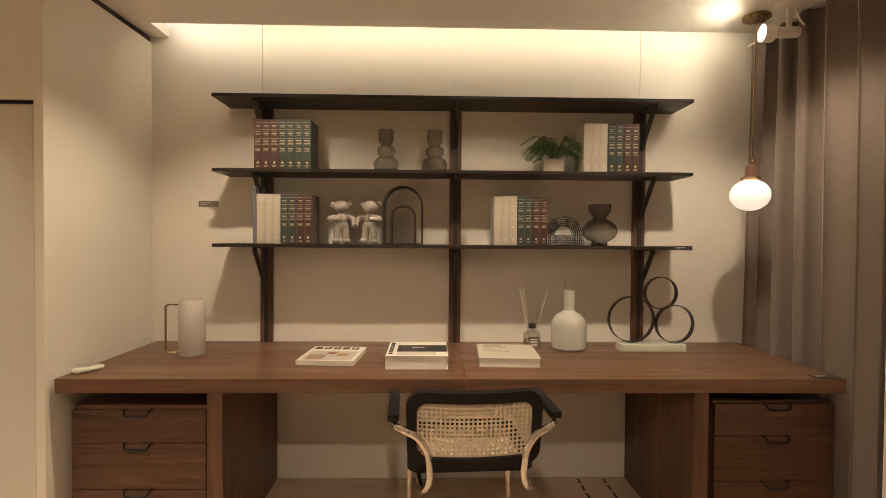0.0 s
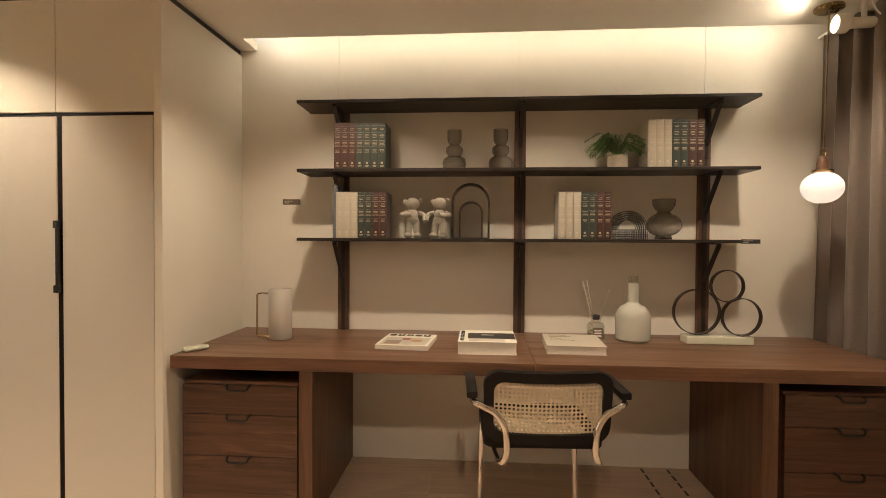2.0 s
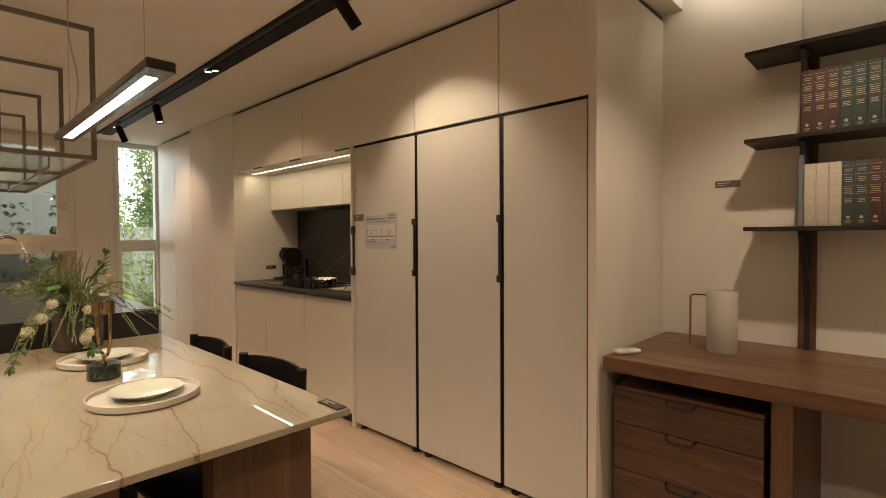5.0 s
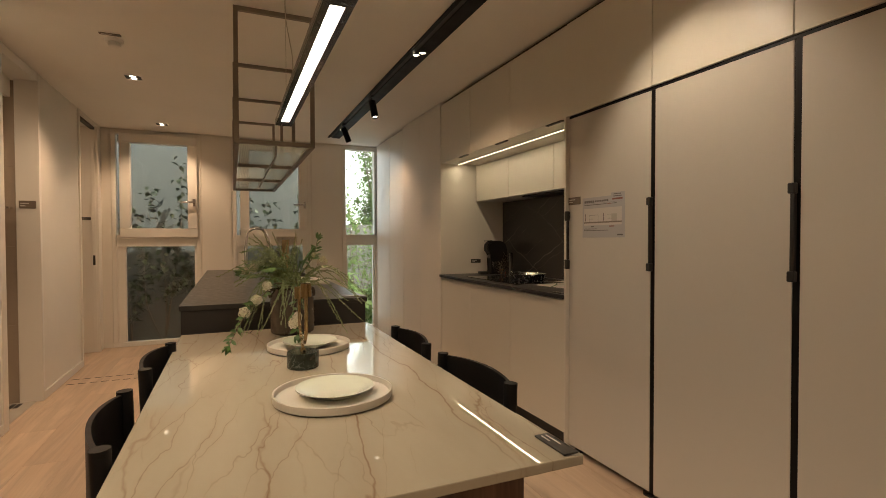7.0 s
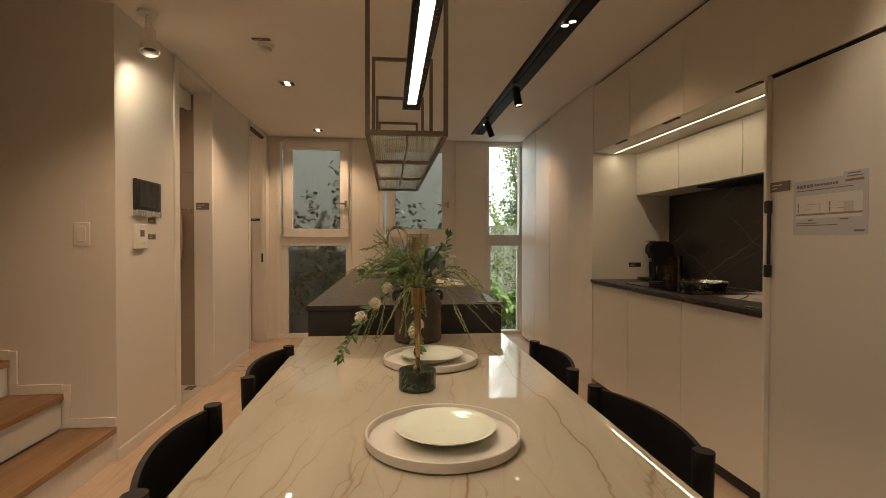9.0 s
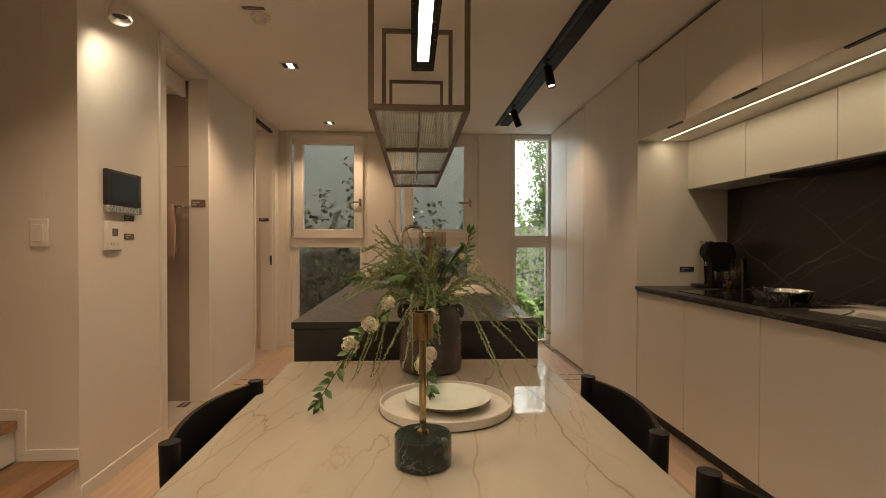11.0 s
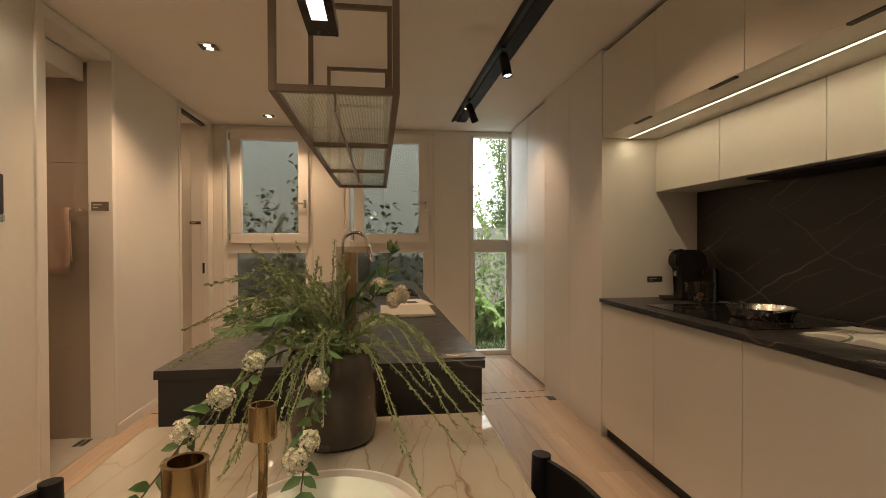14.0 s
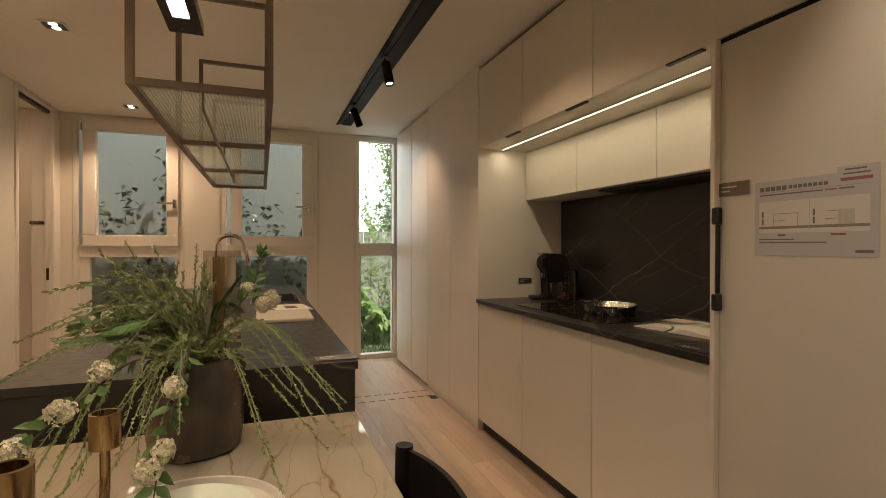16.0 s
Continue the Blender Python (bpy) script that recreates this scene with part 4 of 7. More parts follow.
def drawer_unit(x0, x1, top, label):
    d = thing("drawer_unit", ((x0 + x1) / 2, 2.4, 0), label, "drawer unit", "drawer units under the desk")
    part("body", boxed(x0 + 0.003, x1 - 0.003, 2.092, 2.66, 0.02, top + 0.012, bevel=0.001), M_WALNUT_X, d)
    part("plinth", boxed(x0 + 0.03, x1 - 0.03, 2.12, 2.62, 0, 0.0195), M_BLACK, d, smooth=None)
    for z0, z1 in ((top - 0.133, top), (top - 0.324, top - 0.136), (0.03, top - 0.327)):
        f = part("drawer", boxed(x0, x1, 2.070, 2.0915, z0, z1, bevel=0.0012), M_DRAWER, d, "walnut drawer front")
        h, mid = bmesh.new(), (x0 + x1) / 2
        tube(h, curve_points(((mid - 0.054, 2.072, z1 + 0.002), (mid - 0.051, 2.052, z1 + 0.001), (mid - 0.043, 2.044, z1 - 0.014), (mid - 0.026, 2.042, z1 - 0.017), (mid + 0.026, 2.042, z1 - 0.017), (mid + 0.043, 2.044, z1 - 0.014), (mid + 0.051, 2.052, z1 + 0.001), (mid + 0.054, 2.072, z1 + 0.002)), 4), 0.0052, seg=8)
        part("handle", h, M_BLACK, f, "bent black metal pull")
    return d


drawer_unit(-1.486, -0.947, 0.599, "walnut unit of three drawers with black pulls")
drawer_unit(1.157, 1.668, 0.622, "walnut unit of three drawers beside the curtain")

# ---- wall shelves ----
SHELF_Z = (2.010, 1.645, 1.275)
UP_X = (-0.910, 0.095, 1.090)
for x in UP_X:
    u = thing("shelf_upright", (x, YW - 0.015, 0.75), "walnut wall upright with a black slotted channel", "shelf upright", "shelf uprights")
    part("post", boxed(x - 0.031, x + 0.031, YW - 0.028, YW - 0.0005, 0.7475, 1.992, bevel=0.002), M_WALNUT_Z, u)
    part("channel", boxed(x - 0.009, x + 0.012, YW - 0.034, YW - 0.0285, 0.7475, 1.990), M_BLACK, u, "black metal channel", smooth=None)
for z in SHELF_Z:
    s = thing("wall_shelf", (0.08, 2.6, z), "long dark stained wall shelf on black brackets", "shelf", "wall shelves")
    b = boxed(-1.108, 1.274, 2.490, YW - 0.0355, z - 0.017, z, bevel=0.0015)
    for x0, x1 in ((-1.108, UP_X[0] - 0.0315), (UP_X[0] + 0.0315, UP_X[1] - 0.0315), (UP_X[1] + 0.0315, UP_X[2] - 0.0315), (UP_X[2] + 0.0315, 1.274)) if z < 2 else ((-1.108, 1.274),):
        box(b, x0, x1, YW - 0.0355, YW - 0.0005, z - 0.017, z - 0.0002)
    part("board", b, M_SHELF, s)
    for x in UP_X:
        b = bmesh.new()
        box(b, x - 0.010, x + 0.010, 2.515, YW - 0.035, z - 0.024, z - 0.0175)
        m = Matrix.Translation((x, 2.515, z - 0.0245))
        a, c = Vector((x, 2.520, z - 0.028)), Vector((x, YW - 0.040, z - 0.225))
        way = (c - a).normalized()
        side, up = Vector((0.010, 0, 0)), way.cross(Vector((1, 0, 0))) * 0.006
        ring = [[b.verts.new(p + s1 * side + s2 * up) for s1, s2 in ((-1, -1), (1, -1), (1, 1), (-1, 1))] for p in (a, c)]
        for k in range(4):
            b.faces.new((ring[0][k], ring[0][(k + 1) % 4], ring[1][(k + 1) % 4], ring[1][k]))
        b.faces.new(ring[0][::-1])
        b.faces.new(ring[1])
        box(b, x - 0.011, x + 0.011, YW - 0.042, YW - 0.0345, z - 0.30, z - 0.0245)
        part("bracket", b, M_BLACK, s, "black flat-bar bracket", smooth=None)


# ---- books on the shelves ----
def book(x, y, z, w, d, h, material, spine=True, group="bound books"):
    """An upright cloth-bound volume with its spine towards the room."""
    names = {M_MAROON: "maroon", M_GREEN: "dark green", M_CREAM: "cream"}
    b = thing("book", (x + w / 2, y + d / 2, z), names[material] + " cloth-bound volume standing on the shelf", "book", group)
    c = bmesh.new()
    box(c, x, x + 0.003, y + 0.006, y + d, z, z + h, 0.0008)
    box(c, x + w - 0.003, x + w, y + 0.006, y + d, z, z + h, 0.0008)
    box(c, x, x + w, y, y + 0.007, z, z + h, 0.0025, 2)
    part("cover", c, material, b)
    part("page_block", boxed(x + 0.0032, x + w - 0.0032, y + 0.0072, y + d - 0.004, z + 0.004, z + h - 0.004), M_PAPER, b, smooth=None)
    g = bmesh.new()
    inset = 0.16 * w
    for f in (0.93, 0.79, 0.61, 0.49):
        box(g, x + 0.08 * w, x + 0.92 * w, y - 0.0006, y - 0.0001, z + f * h, z + f * h + 0.0011)
    for f, k in ((0.87, 0.6), (0.84, 0.5), (0.74, 0.55), (0.71, 0.7), (0.68, 0.5), (0.575, 0.7), (0.545, 0.6), (0.515, 0.7), (0.41, 0.6), (0.385, 0.5), (0.36, 0.62), (0.07, 0.5), (0.045, 0.4)):
        box(g, x + w * (0.5 - k / 2), x + w * (0.5 + k / 2), y - 0.0006, y - 0.0001, z + f * h, z + f * h + 0.0021)
    lathe(g, ((0, 0), (0.0062, 0), (0.0062, 0.0005), (0, 0.0005)), (x + w / 2, y - 0.0001, z + 0.13 * h), 12, way=(0, -1, 0))
    tagged(part("gilt_lettering", g, M_GOLDINK if material != M_CREAM else M_TRAY, b, smooth=None), kind="stuff")
    return b


R, G, C = M_MAROON, M_GREEN, M_CREAM
for x0, y0, z0, pitch, row in ((-0.915, 2.522, SHELF_Z[1], 0.0405, (R, R, R, G, G, G, G)), (0.735, 2.530, SHELF_Z[1], 0.0405, (C, C, C, G, G, R, R)),
                               (-0.903, 2.525, SHELF_Z[2], 0.0395, (C, C, C, G, G, R, R)), (0.285, 2.540, SHELF_Z[2], 0.0390, (C, C, C, G, G, R, R))):
    for k, m in enumerate(row):
        book(x0 + pitch * k, y0 + random.uniform(-0.002, 0.002), z0 + 0.0004, pitch - 0.0008, 0.155, 0.247 + random.uniform(-0.001, 0.001), m)
picture = thing("picture_book", (-0.93, 2.6, SHELF_Z[2]), "tall picture book with a grey-blue landscape cover", "book")
part("cover", boxed(-0.922, -0.9045, 2.528, 2.676, SHELF_Z[2] + 0.0004, SHELF_Z[2] + 0.288, bevel=0.001), paint("landscape_cover", (0.15, 0.17, 0.19), 0.4, 40, 0.05, 0.3), picture)
part("page_block", boxed(-0.9195, -0.907, 2.531, 2.679, SHELF_Z[2] + 0.004, SHELF_Z[2] + 0.284), M_PAPER, picture, smooth=None)


def bubble_vase(x, y, z):
    v = thing("smoked_vase", (x, y, z), "smoked glass vase of three stacked bulbs", "vase", "bubble vases")
    outer = ((0, 0.001), (0.045, 0.0012), (0.060, 0.014), (0.065, 0.038), (0.058, 0.062), (0.040, 0.076), (0.034, 0.080), (0.044, 0.092), (0.0475, 0.108), (0.044, 0.124), (0.030, 0.135), (0.026, 0.139), (0.034, 0.150), (0.039, 0.166), (0.0395, 0.216))
    inner = tuple((max(0, r - 0.0032), h if k else h + 0.006) for k, (r, h) in enumerate(outer))[::-1]
    part("glass", lathe(bmesh.new(), outer + ((0.0385, 0.218), (0.0365, 0.2175)) + inner, (x, y, z), 40), M_SMOKE, v)
    return v


bubble_vase(-0.268, 2.60, SHELF_Z[1])
bubble_vase(-0.018, 2.60, SHELF_Z[1])
wide = thing("wide_smoked_vase", (0.843, 2.60, SHELF_Z[2]), "round smoked glass vase with a flared cup on top", "vase")
outer = ((0, 0.001), (0.040, 0.0012), (0.042, 0.012), (0.036, 0.020), (0.064, 0.032), (0.084, 0.052), (0.089, 0.078), (0.082, 0.104), (0.060, 0.126), (0.038, 0.138), (0.032, 0.146), (0.044, 0.160), (0.055, 0.178), (0.058, 0.196), (0.0585, 0.211))
inner = tuple((max(0, r - 0.0035), h if k else h + 0.016) for k, (r, h) in enumerate(outer))[::-1]
part("glass", lathe(bmesh.new(), outer + ((0.057, 0.213), (0.0555, 0.2125)) + inner, (0.843, 2.60, SHELF_Z[2]), 44), M_SMOKE, wide)


def figure(name, x, y, z, turn, tilt):
    """A small abstract figure of joined round masses."""
    b = bmesh.new()

    def blob(cx, cy, cz, rx, ry, rz):
        made = bmesh.ops.create_uvsphere(b, u_segments=16, v_segments=10, radius=1.0)["verts"]
        bmesh.ops.transform(b, matrix=Matrix.Translation((cx, cy, cz)) @ Matrix.Diagonal((rx, ry, rz, 1)), verts=made)

    for s in (-1, 1):
        blob(s * 0.026, -0.008, 0.016, 0.023, 0.032, 0.016)
        rod(b, (s * 0.024, 0, 0.018), (s * 0.020, 0, 0.090), 0.017, 0.021, 12)
        tube(b, curve_points(((s * 0.030, 0, 0.142), (s * 0.060, -0.012, 0.128), (s * (0.062 if s * turn > 0 else 0.012), -0.040, 0.092 if s * turn > 0 else 0.128))), 0.012, 0.011, 10)
        blob(s * 0.040, 0.004, 0.205 + 0.004 * s, 0.013, 0.012, 0.014)
    blob(0, 0, 0.098, 0.036, 0.027, 0.026)
    blob(0, 0, 0.128, 0.032, 0.024, 0.034)
    blob(0, -0.004, 0.190, 0.038, 0.033, 0.033)
    moved(b, Matrix.Translation((x, y, z)) @ pose(0, 0, 0, 0, tilt, turn))
    return solid(name, (x, y, z), b, M_FIGURE, "small matte grey abstract figure standing on the shelf", "figurine", "figurines")


figure("figurine", -0.496, 2.60, SHELF_Z[2] + 0.0005, 14, 0)
figure("figurine", -0.352, 2.60, SHELF_Z[2] + 0.0005, -12, 2)


def arch_band(bm, cx, half, straight, thick, y0, y1, z):
    """A flat band bent into an upright arch."""
    pts = [(cx - half, z), (cx - half, z + straight)]
    pts += [(cx - half * math.cos(a), z + straight + half * math.sin(a)) for a in (math.pi * k / 24 for k in range(1, 24))]
    pts += [(cx + half, z + straight), (cx + half, z)]
    inner = [(cx + (x - cx) * (half - thick) / half, zz if zz <= z + straight else z + straight + (zz - z - straight) * (half - thick) / half) for x, zz in pts]
    rows = [[bm.verts.new((x, y, zz)) for x, zz in line] for line in (pts, inner) for y in (y0, y1)]
    a0, a1, b0, b1 = rows
    for k in range(len(pts) - 1):
        bm.faces.new((a0[k], a0[k + 1], a1[k + 1], a1[k]))
        bm.faces.new((b0[k], b1[k], b1[k + 1], b0[k + 1]))
        bm.faces.new((a0[k], b0[k], b0[k + 1], a0[k + 1]))
        bm.faces.new((a1[k], a1[k + 1], b1[k + 1], b1[k]))
    for k in (0, -1):
        bm.faces.new((a0[k], a1[k], b1[k], b0[k]))
    return bm


arch = thing("arch_ornament", (-0.178, 2.6, SHELF_Z[2]), "dark metal ornament of two nested arches", "ornament")
bm = arch_band(bmesh.new(), -0.178, 0.103, 0.195, 0.010, 2.565, 2.640, SHELF_Z[2] + 0.0005)
box(bm, -0.270, -0.086, 2.566, 2.639, SHELF_Z[2] + 0.0005, SHELF_Z[2] + 0.006)
part("outer_arch", bm, M_SHELF, arch)
part("inner_arch", arch_band(bmesh.new(), -0.176, 0.064, 0.130, 0.008, 2.566, 2.638, SHELF_Z[2] + 0.0065), M_SHELF, arch)
wire = thing("wire_arch", (0.655, 2.6, SHELF_Z[2]), "black wire mesh arch ornament", "ornament")
bm = bmesh.new()
for y in (2.570, 2.600, 2.630):
    for r in (0.097, 0.086, 0.075, 0.064, 0.053):
        tube(bm, [(0.655 - r * math.cos(math.pi * k / 20), y, SHELF_Z[2] + 0.052 + r * math.sin(math.pi * k / 20)) for k in range(21)], 0.0014, seg=5)
    for k in range(5):
        tube(bm, [(0.558, y, SHELF_Z[2] + 0.003 + 0.012 * k), (0.752, y, SHELF_Z[2] + 0.003 + 0.012 * k)], 0.0014, seg=5)
    for k in range(17):
        rod(bm, (0.558 + 0.01212 * k, y, SHELF_Z[2] + 0.0005), (0.558 + 0.01212 * k, y, SHELF_Z[2] + 0.052), 0.0013, seg=5)
for k in range(21):
    a = math.pi * k / 20
    for r in (0.097, 0.075, 0.053):
        rod(bm, (0.655 - r * math.cos(a), 2.568, SHELF_Z[2] + 0.052 + r * math.sin(a)), (0.655 - r * math.cos(a), 2.632, SHELF_Z[2] + 0.052 + r * math.sin(a)), 0.0012, seg=5)
    rod(bm, (0.655 - 0.053 * math.cos(a), 2.570, SHELF_Z[2] + 0.052 + 0.053 * math.sin(a)), (0.655 - 0.097 * math.cos(a), 2.570, SHELF_Z[2] + 0.052 + 0.097 * math.sin(a)), 0.0012, seg=5)
part("wire_mesh", bm, M_BLACK, wire)


def blade(bm, base, way, up, length, width, droop=0.15, fold=0.12):
    """One pointed leaf of six faces, folded along its rib."""
    way, up = Vector(way).normalized(), Vector(up)
    side = way.cross(up)
    side = side.normalized() if side.length > 1e-4 else way.orthogonal().normalized()
    up = side.cross(way)
    base = Vector(base)
    rib = [base + way * length * t - up * droop * length * t * t for t in (0, 0.35, 0.7, 1.0)]
    l = [base + way * length * t - up * droop * length * t * t + side * width * w + up * fold * width for t, w in ((0.35, 0.5), (0.7, 0.36))]
    r = [base + way * length * t - up * droop * length * t * t - side * width * w + up * fold * width for t, w in ((0.35, 0.5), (0.7, 0.36))]
    v = [bm.verts.new(p) for p in rib]
    lv, rv = [bm.verts.new(p) for p in l], [bm.verts.new(p) for p in r]
    for s in (lv, rv):
        bm.faces.new((v[0], s[0], v[1]))
        bm.faces.new((v[1], s[0], s[1], v[2]))
        bm.faces.new((v[2], s[1], v[3]))


plant = thing("potted_fern", (0.60, 2.60, SHELF_Z[1]), "small trailing fern in a glass pot on the shelf", "plant")
part("pot", lathe(bmesh.new(), ((0, 0.0005), (0.048, 0.0005), (0.053, 0.006), (0.054, 0.072), (0.050, 0.072), (0.048, 0.010), (0, 0.010)), (0.60, 2.60, SHELF_Z[1]), 32), paint("pearl_glaze", (0.50, 0.44, 0.36), 0.12, 100, 0.0, 0.1), plant, "pearly glazed pot")
bm = bmesh.new()
rnd = random.Random(5)
for k in range(64):
    a = rnd.uniform(0, math.tau)
    reach, rise = rnd.uniform(0.07, 0.16), rnd.uniform(0.02, 0.10)
    tip = Vector((0.60 + reach * math.cos(a) * 1.15, 2.58 + 0.5 * reach * math.sin(a), SHELF_Z[1] + 0.07 + rise - 0.04 * rnd.random()))
    line = curve_points(((0.60, 2.60, SHELF_Z[1] + 0.06), (0.60 + 0.5 * (tip.x - 0.60), 2.59, SHELF_Z[1] + 0.09 + rise), tip), 6)
    tube(bm, line, 0.0012, seg=4)
    for i, p in enumerate(line[3:]):
        w = (line[min(len(line) - 1, i + 4)] - line[i + 2]).normalized()
        for s in (-1, 1):
            side = w.cross(Vector((0, 0, 1))).normalized() * s
            blade(bm, p, side + w * 0.5 + Vector((0, 0, rnd.uniform(-0.2, 0.3))), (0, 0, 1), rnd.uniform(0.020, 0.032), 0.0065, 0.3)
part("fronds", bm, M_FERN, plant)

# small tags
def tag_plate(w, h, m, material, label):
    """A small lettered plate of width w and height h, facing -y before the pose m."""
    t = thing("name_tag", m.translation, label, "tag", "name tags")
    part("plate", moved(boxed(-w / 2, w / 2, -0.004, 0, -h / 2, h / 2, bevel=0.0008), m), material, t)
    for f, a, b in ((0.10, -0.40, 0.10), (-0.22, -0.40, -0.12)):
        part("lettering", moved(boxed(w * a, w * b, -0.0048, -0.0041, h * f, h * (f + 0.10)), m), M_TAGLINE, t, smooth=None)
    return t


tag_plate(0.104, 0.032, pose(-1.224, YW - 0.0003, 1.484), M_GREYTAG, "small brown lettered plate on the wall")
tag_plate(0.094, 0.022, pose(1.227, 2.4897, SHELF_Z[2] - 0.008), M_TAG, "small black lettered plate on the shelf edge")

# ---- things on the desk ----
DT = 0.7475
jug = thing("tall_jug", (-1.166, 2.415, DT), "tall grey cylindrical jug with a brass strap handle", "jug")
part("body", lathe(bmesh.new(), ((0, 0), (0.057, 0), (0.059, 0.003), (0.059, 0.258), (0.0575, 0.260), (0.055, 0.258), (0.055, 0.008), (0, 0.008)), (-1.166, 2.415, DT), 48), M_GREYCERAMIC, jug)
bm = bmesh.new()
tube(bm, curve_points(((-1.222, 2.415, DT + 0.235), (-1.27, 2.415, DT + 0.236), (-1.289, 2.415, DT + 0.228), (-1.291, 2.415, DT + 0.20), (-1.291, 2.415, DT + 0.05), (-1.289, 2.415, DT + 0.016), (-1.27, 2.415, DT + 0.010), (-1.222, 2.415, DT + 0.010)), 5), 0.0013, seg=8, flat=3.6)
part("handle", bm, M_BRASS, jug, "thin brass strap handle")
remote = thing("remote_control", (-1.445, 2.11, DT), "small white remote control on the desk edge", "remote control")
bm = bmesh.new()
box(bm, -0.022, 0.022, -0.056, 0.056, 0.0005, 0.021, 0.010, 4)
part("case", moved(bm, pose(-1.445, 2.11, DT, 0, 0, -32)), M_CERAMIC, remote)
bm = bmesh.new()
box(bm, -0.013, 0.013, 0.008, 0.042, 0.0211, 0.0216)
part("display", moved(bm, pose(-1.445, 2.11, DT, 0, 0, -32)), M_GREYCERAMIC, remote)
bm = bmesh.new()
for k in range(3):
    for j in range(2):
        lathe(bm, ((0, 0), (0.004, 0), (0.0035, 0.0012), (0, 0.0012)), (-0.007 + 0.014 * j, -0.010 - 0.014 * k, 0.0211), 10)
part("button", moved(bm, pose(-1.445, 2.11, DT, 0, 0, -32)), M_TAGLINE, remote)


def flat_book(name, x, y, w, d, h, turn, cover, label, marks=(), hard=True):
    """A closed book lying on the desk; marks are (x0, x1, y0, y1, material) as shares of the cover."""
    b = thing(name, (x, y, DT), label, "book", "books on the desk")
    m = pose(x, y, DT + 0.0004, 0, 0, turn)
    c, t = bmesh.new(), 0.003 if hard else 0.0008
    box(c, -w / 2, w / 2, -d / 2, d / 2, 0, t, 0.0006)
    box(c, -w / 2, w / 2, -d / 2, d / 2, h - t, h, 0.0006)
    box(c, -w / 2, -w / 2 + t, -d / 2, d / 2, t, h - t)
    part("cover", moved(c, m), cover, b)
    part("page_block", moved(boxed(-w / 2 + t, w / 2 - (0.004 if hard else 0.0004), -d / 2 + (0.004 if hard else 0.0004), d / 2 - 0.004, t + 0.0001, h - t - 0.0001), m), M_PAPER, b, smooth=None)
    for k, (x0, x1, y0, y1, mat) in enumerate(marks):
        part("print", moved(boxed(-w / 2 + w * x0, -w / 2 + w * x1, -d / 2 + d * y0, -d / 2 + d * y1, h + 0.0001, h + 0.0003 + 0.0002 * k), m), mat, b, smooth=None)
    return b, m


M_PHOTO = paint("brown_photo_print", (0.27, 0.18, 0.12), 0.4, 20, 0.0, 0.4)
M_OCHRE = paint("ochre_print", (0.48, 0.24, 0.06), 0.4)
M_GREYPRINT = paint("grey_photo_print", (0.52, 0.49, 0.44), 0.4, 20, 0.0, 0.25)
mag, m = flat_book("magazine", -0.485, 2.345, 0.255, 0.285, 0.021, -4, M_PAPER, "thick magazine with a photo cover", (
    (0.06, 0.94, 0.06, 0.66, M_GREYPRINT), (0.12, 0.42, 0.10, 0.40, M_PHOTO), (0.40, 0.56, 0.46, 0.60, M_RED), (0.60, 0.80, 0.34, 0.50, M_OCHRE)) +
    tuple((0.06 + 0.175 * k, 0.19 + 0.175 * k, 0.80, 0.93, M_INK) for k in range(5)) + tuple((0.10 + 0.175 * k, 0.15 + 0.175 * k, 0.84, 0.89, M_PAPER) for k in (1, 2, 4)), hard=False)
art, m = flat_book("art_book", -0.090, 2.285, 0.268, 0.290, 0.058, 0, M_PAPER, "thick white art book with a dark photograph on its cover", (
    (0.16, 0.99, 0.28, 0.74, M_INK), (0.18, 0.80, 0.06, 0.27, M_GREYPRINT), (0.40, 0.62, 0.55, 0.60, M_PAPER)) + tuple((0.03, 0.10, 0.10 + 0.12 * k, 0.18 + 0.12 * k, M_INK) for k in range(7)))
plain, m = flat_book("clothbound_book", 0.322, 2.318, 0.268, 0.290, 0.040, -3, M_CREAM, "cream cloth-bound book with a stamped title", (
    (0.10, 0.42, 0.86, 0.92, M_PHOTO), (0.10, 0.50, 0.74, 0.80, M_PHOTO)))
lettering("title", "The\nMeeting", 0.036, m @ pose(-0.108, 0.024, 0.0402), M_PHOTO, plain)

diffuser = thing("reed_diffuser", (0.487, 2.560, DT), "glass reed diffuser with a dark cap and pale reeds", "reed diffuser")
part("bottle", lathe(bmesh.new(), ((0, 0.0005), (0.040, 0.0005), (0.045, 0.006), (0.045, 0.072), (0.038, 0.088), (0.018, 0.094), (0.016, 0.104), (0.014, 0.104), (0.0155, 0.092), (0.036, 0.085), (0.042, 0.070), (0.042, 0.008), (0, 0.008)), (0.487, 2.560, DT), 36), M_CLEAR, diffuser)
part("oil", lathe(bmesh.new(), ((0, 0.0085), (0.0415, 0.0085), (0.0415, 0.045), (0, 0.045)), (0.487, 2.560, DT), 32), glassy("pale_oil", (0.90, 0.84, 0.66), 0.0, 1.4), diffuser)
part("cap", lathe(bmesh.new(), ((0.010, 0.1042), (0.019, 0.1042), (0.021, 0.110), (0.019, 0.118), (0.023, 0.122), (0.021, 0.128), (0.008, 0.130)), (0.487, 2.560, DT), 28), M_BLACK, diffuser, "dark turned cap")
bm = bmesh.new()
box(bm, 0.461, 0.513, 2.512, 2.5145, DT + 0.014, DT + 0.068)
part("paper_label", bm, M_GREYTAG, diffuser)
bm = bmesh.new()
for k, f in enumerate((0.052, 0.044, 0.036, 0.026, 0.020)):
    box(bm, 0.468 + 0.003 * (k % 2), 0.506 - 0.003 * (k % 2), 2.511, 2.5119, DT + f, DT + f + 0.004)
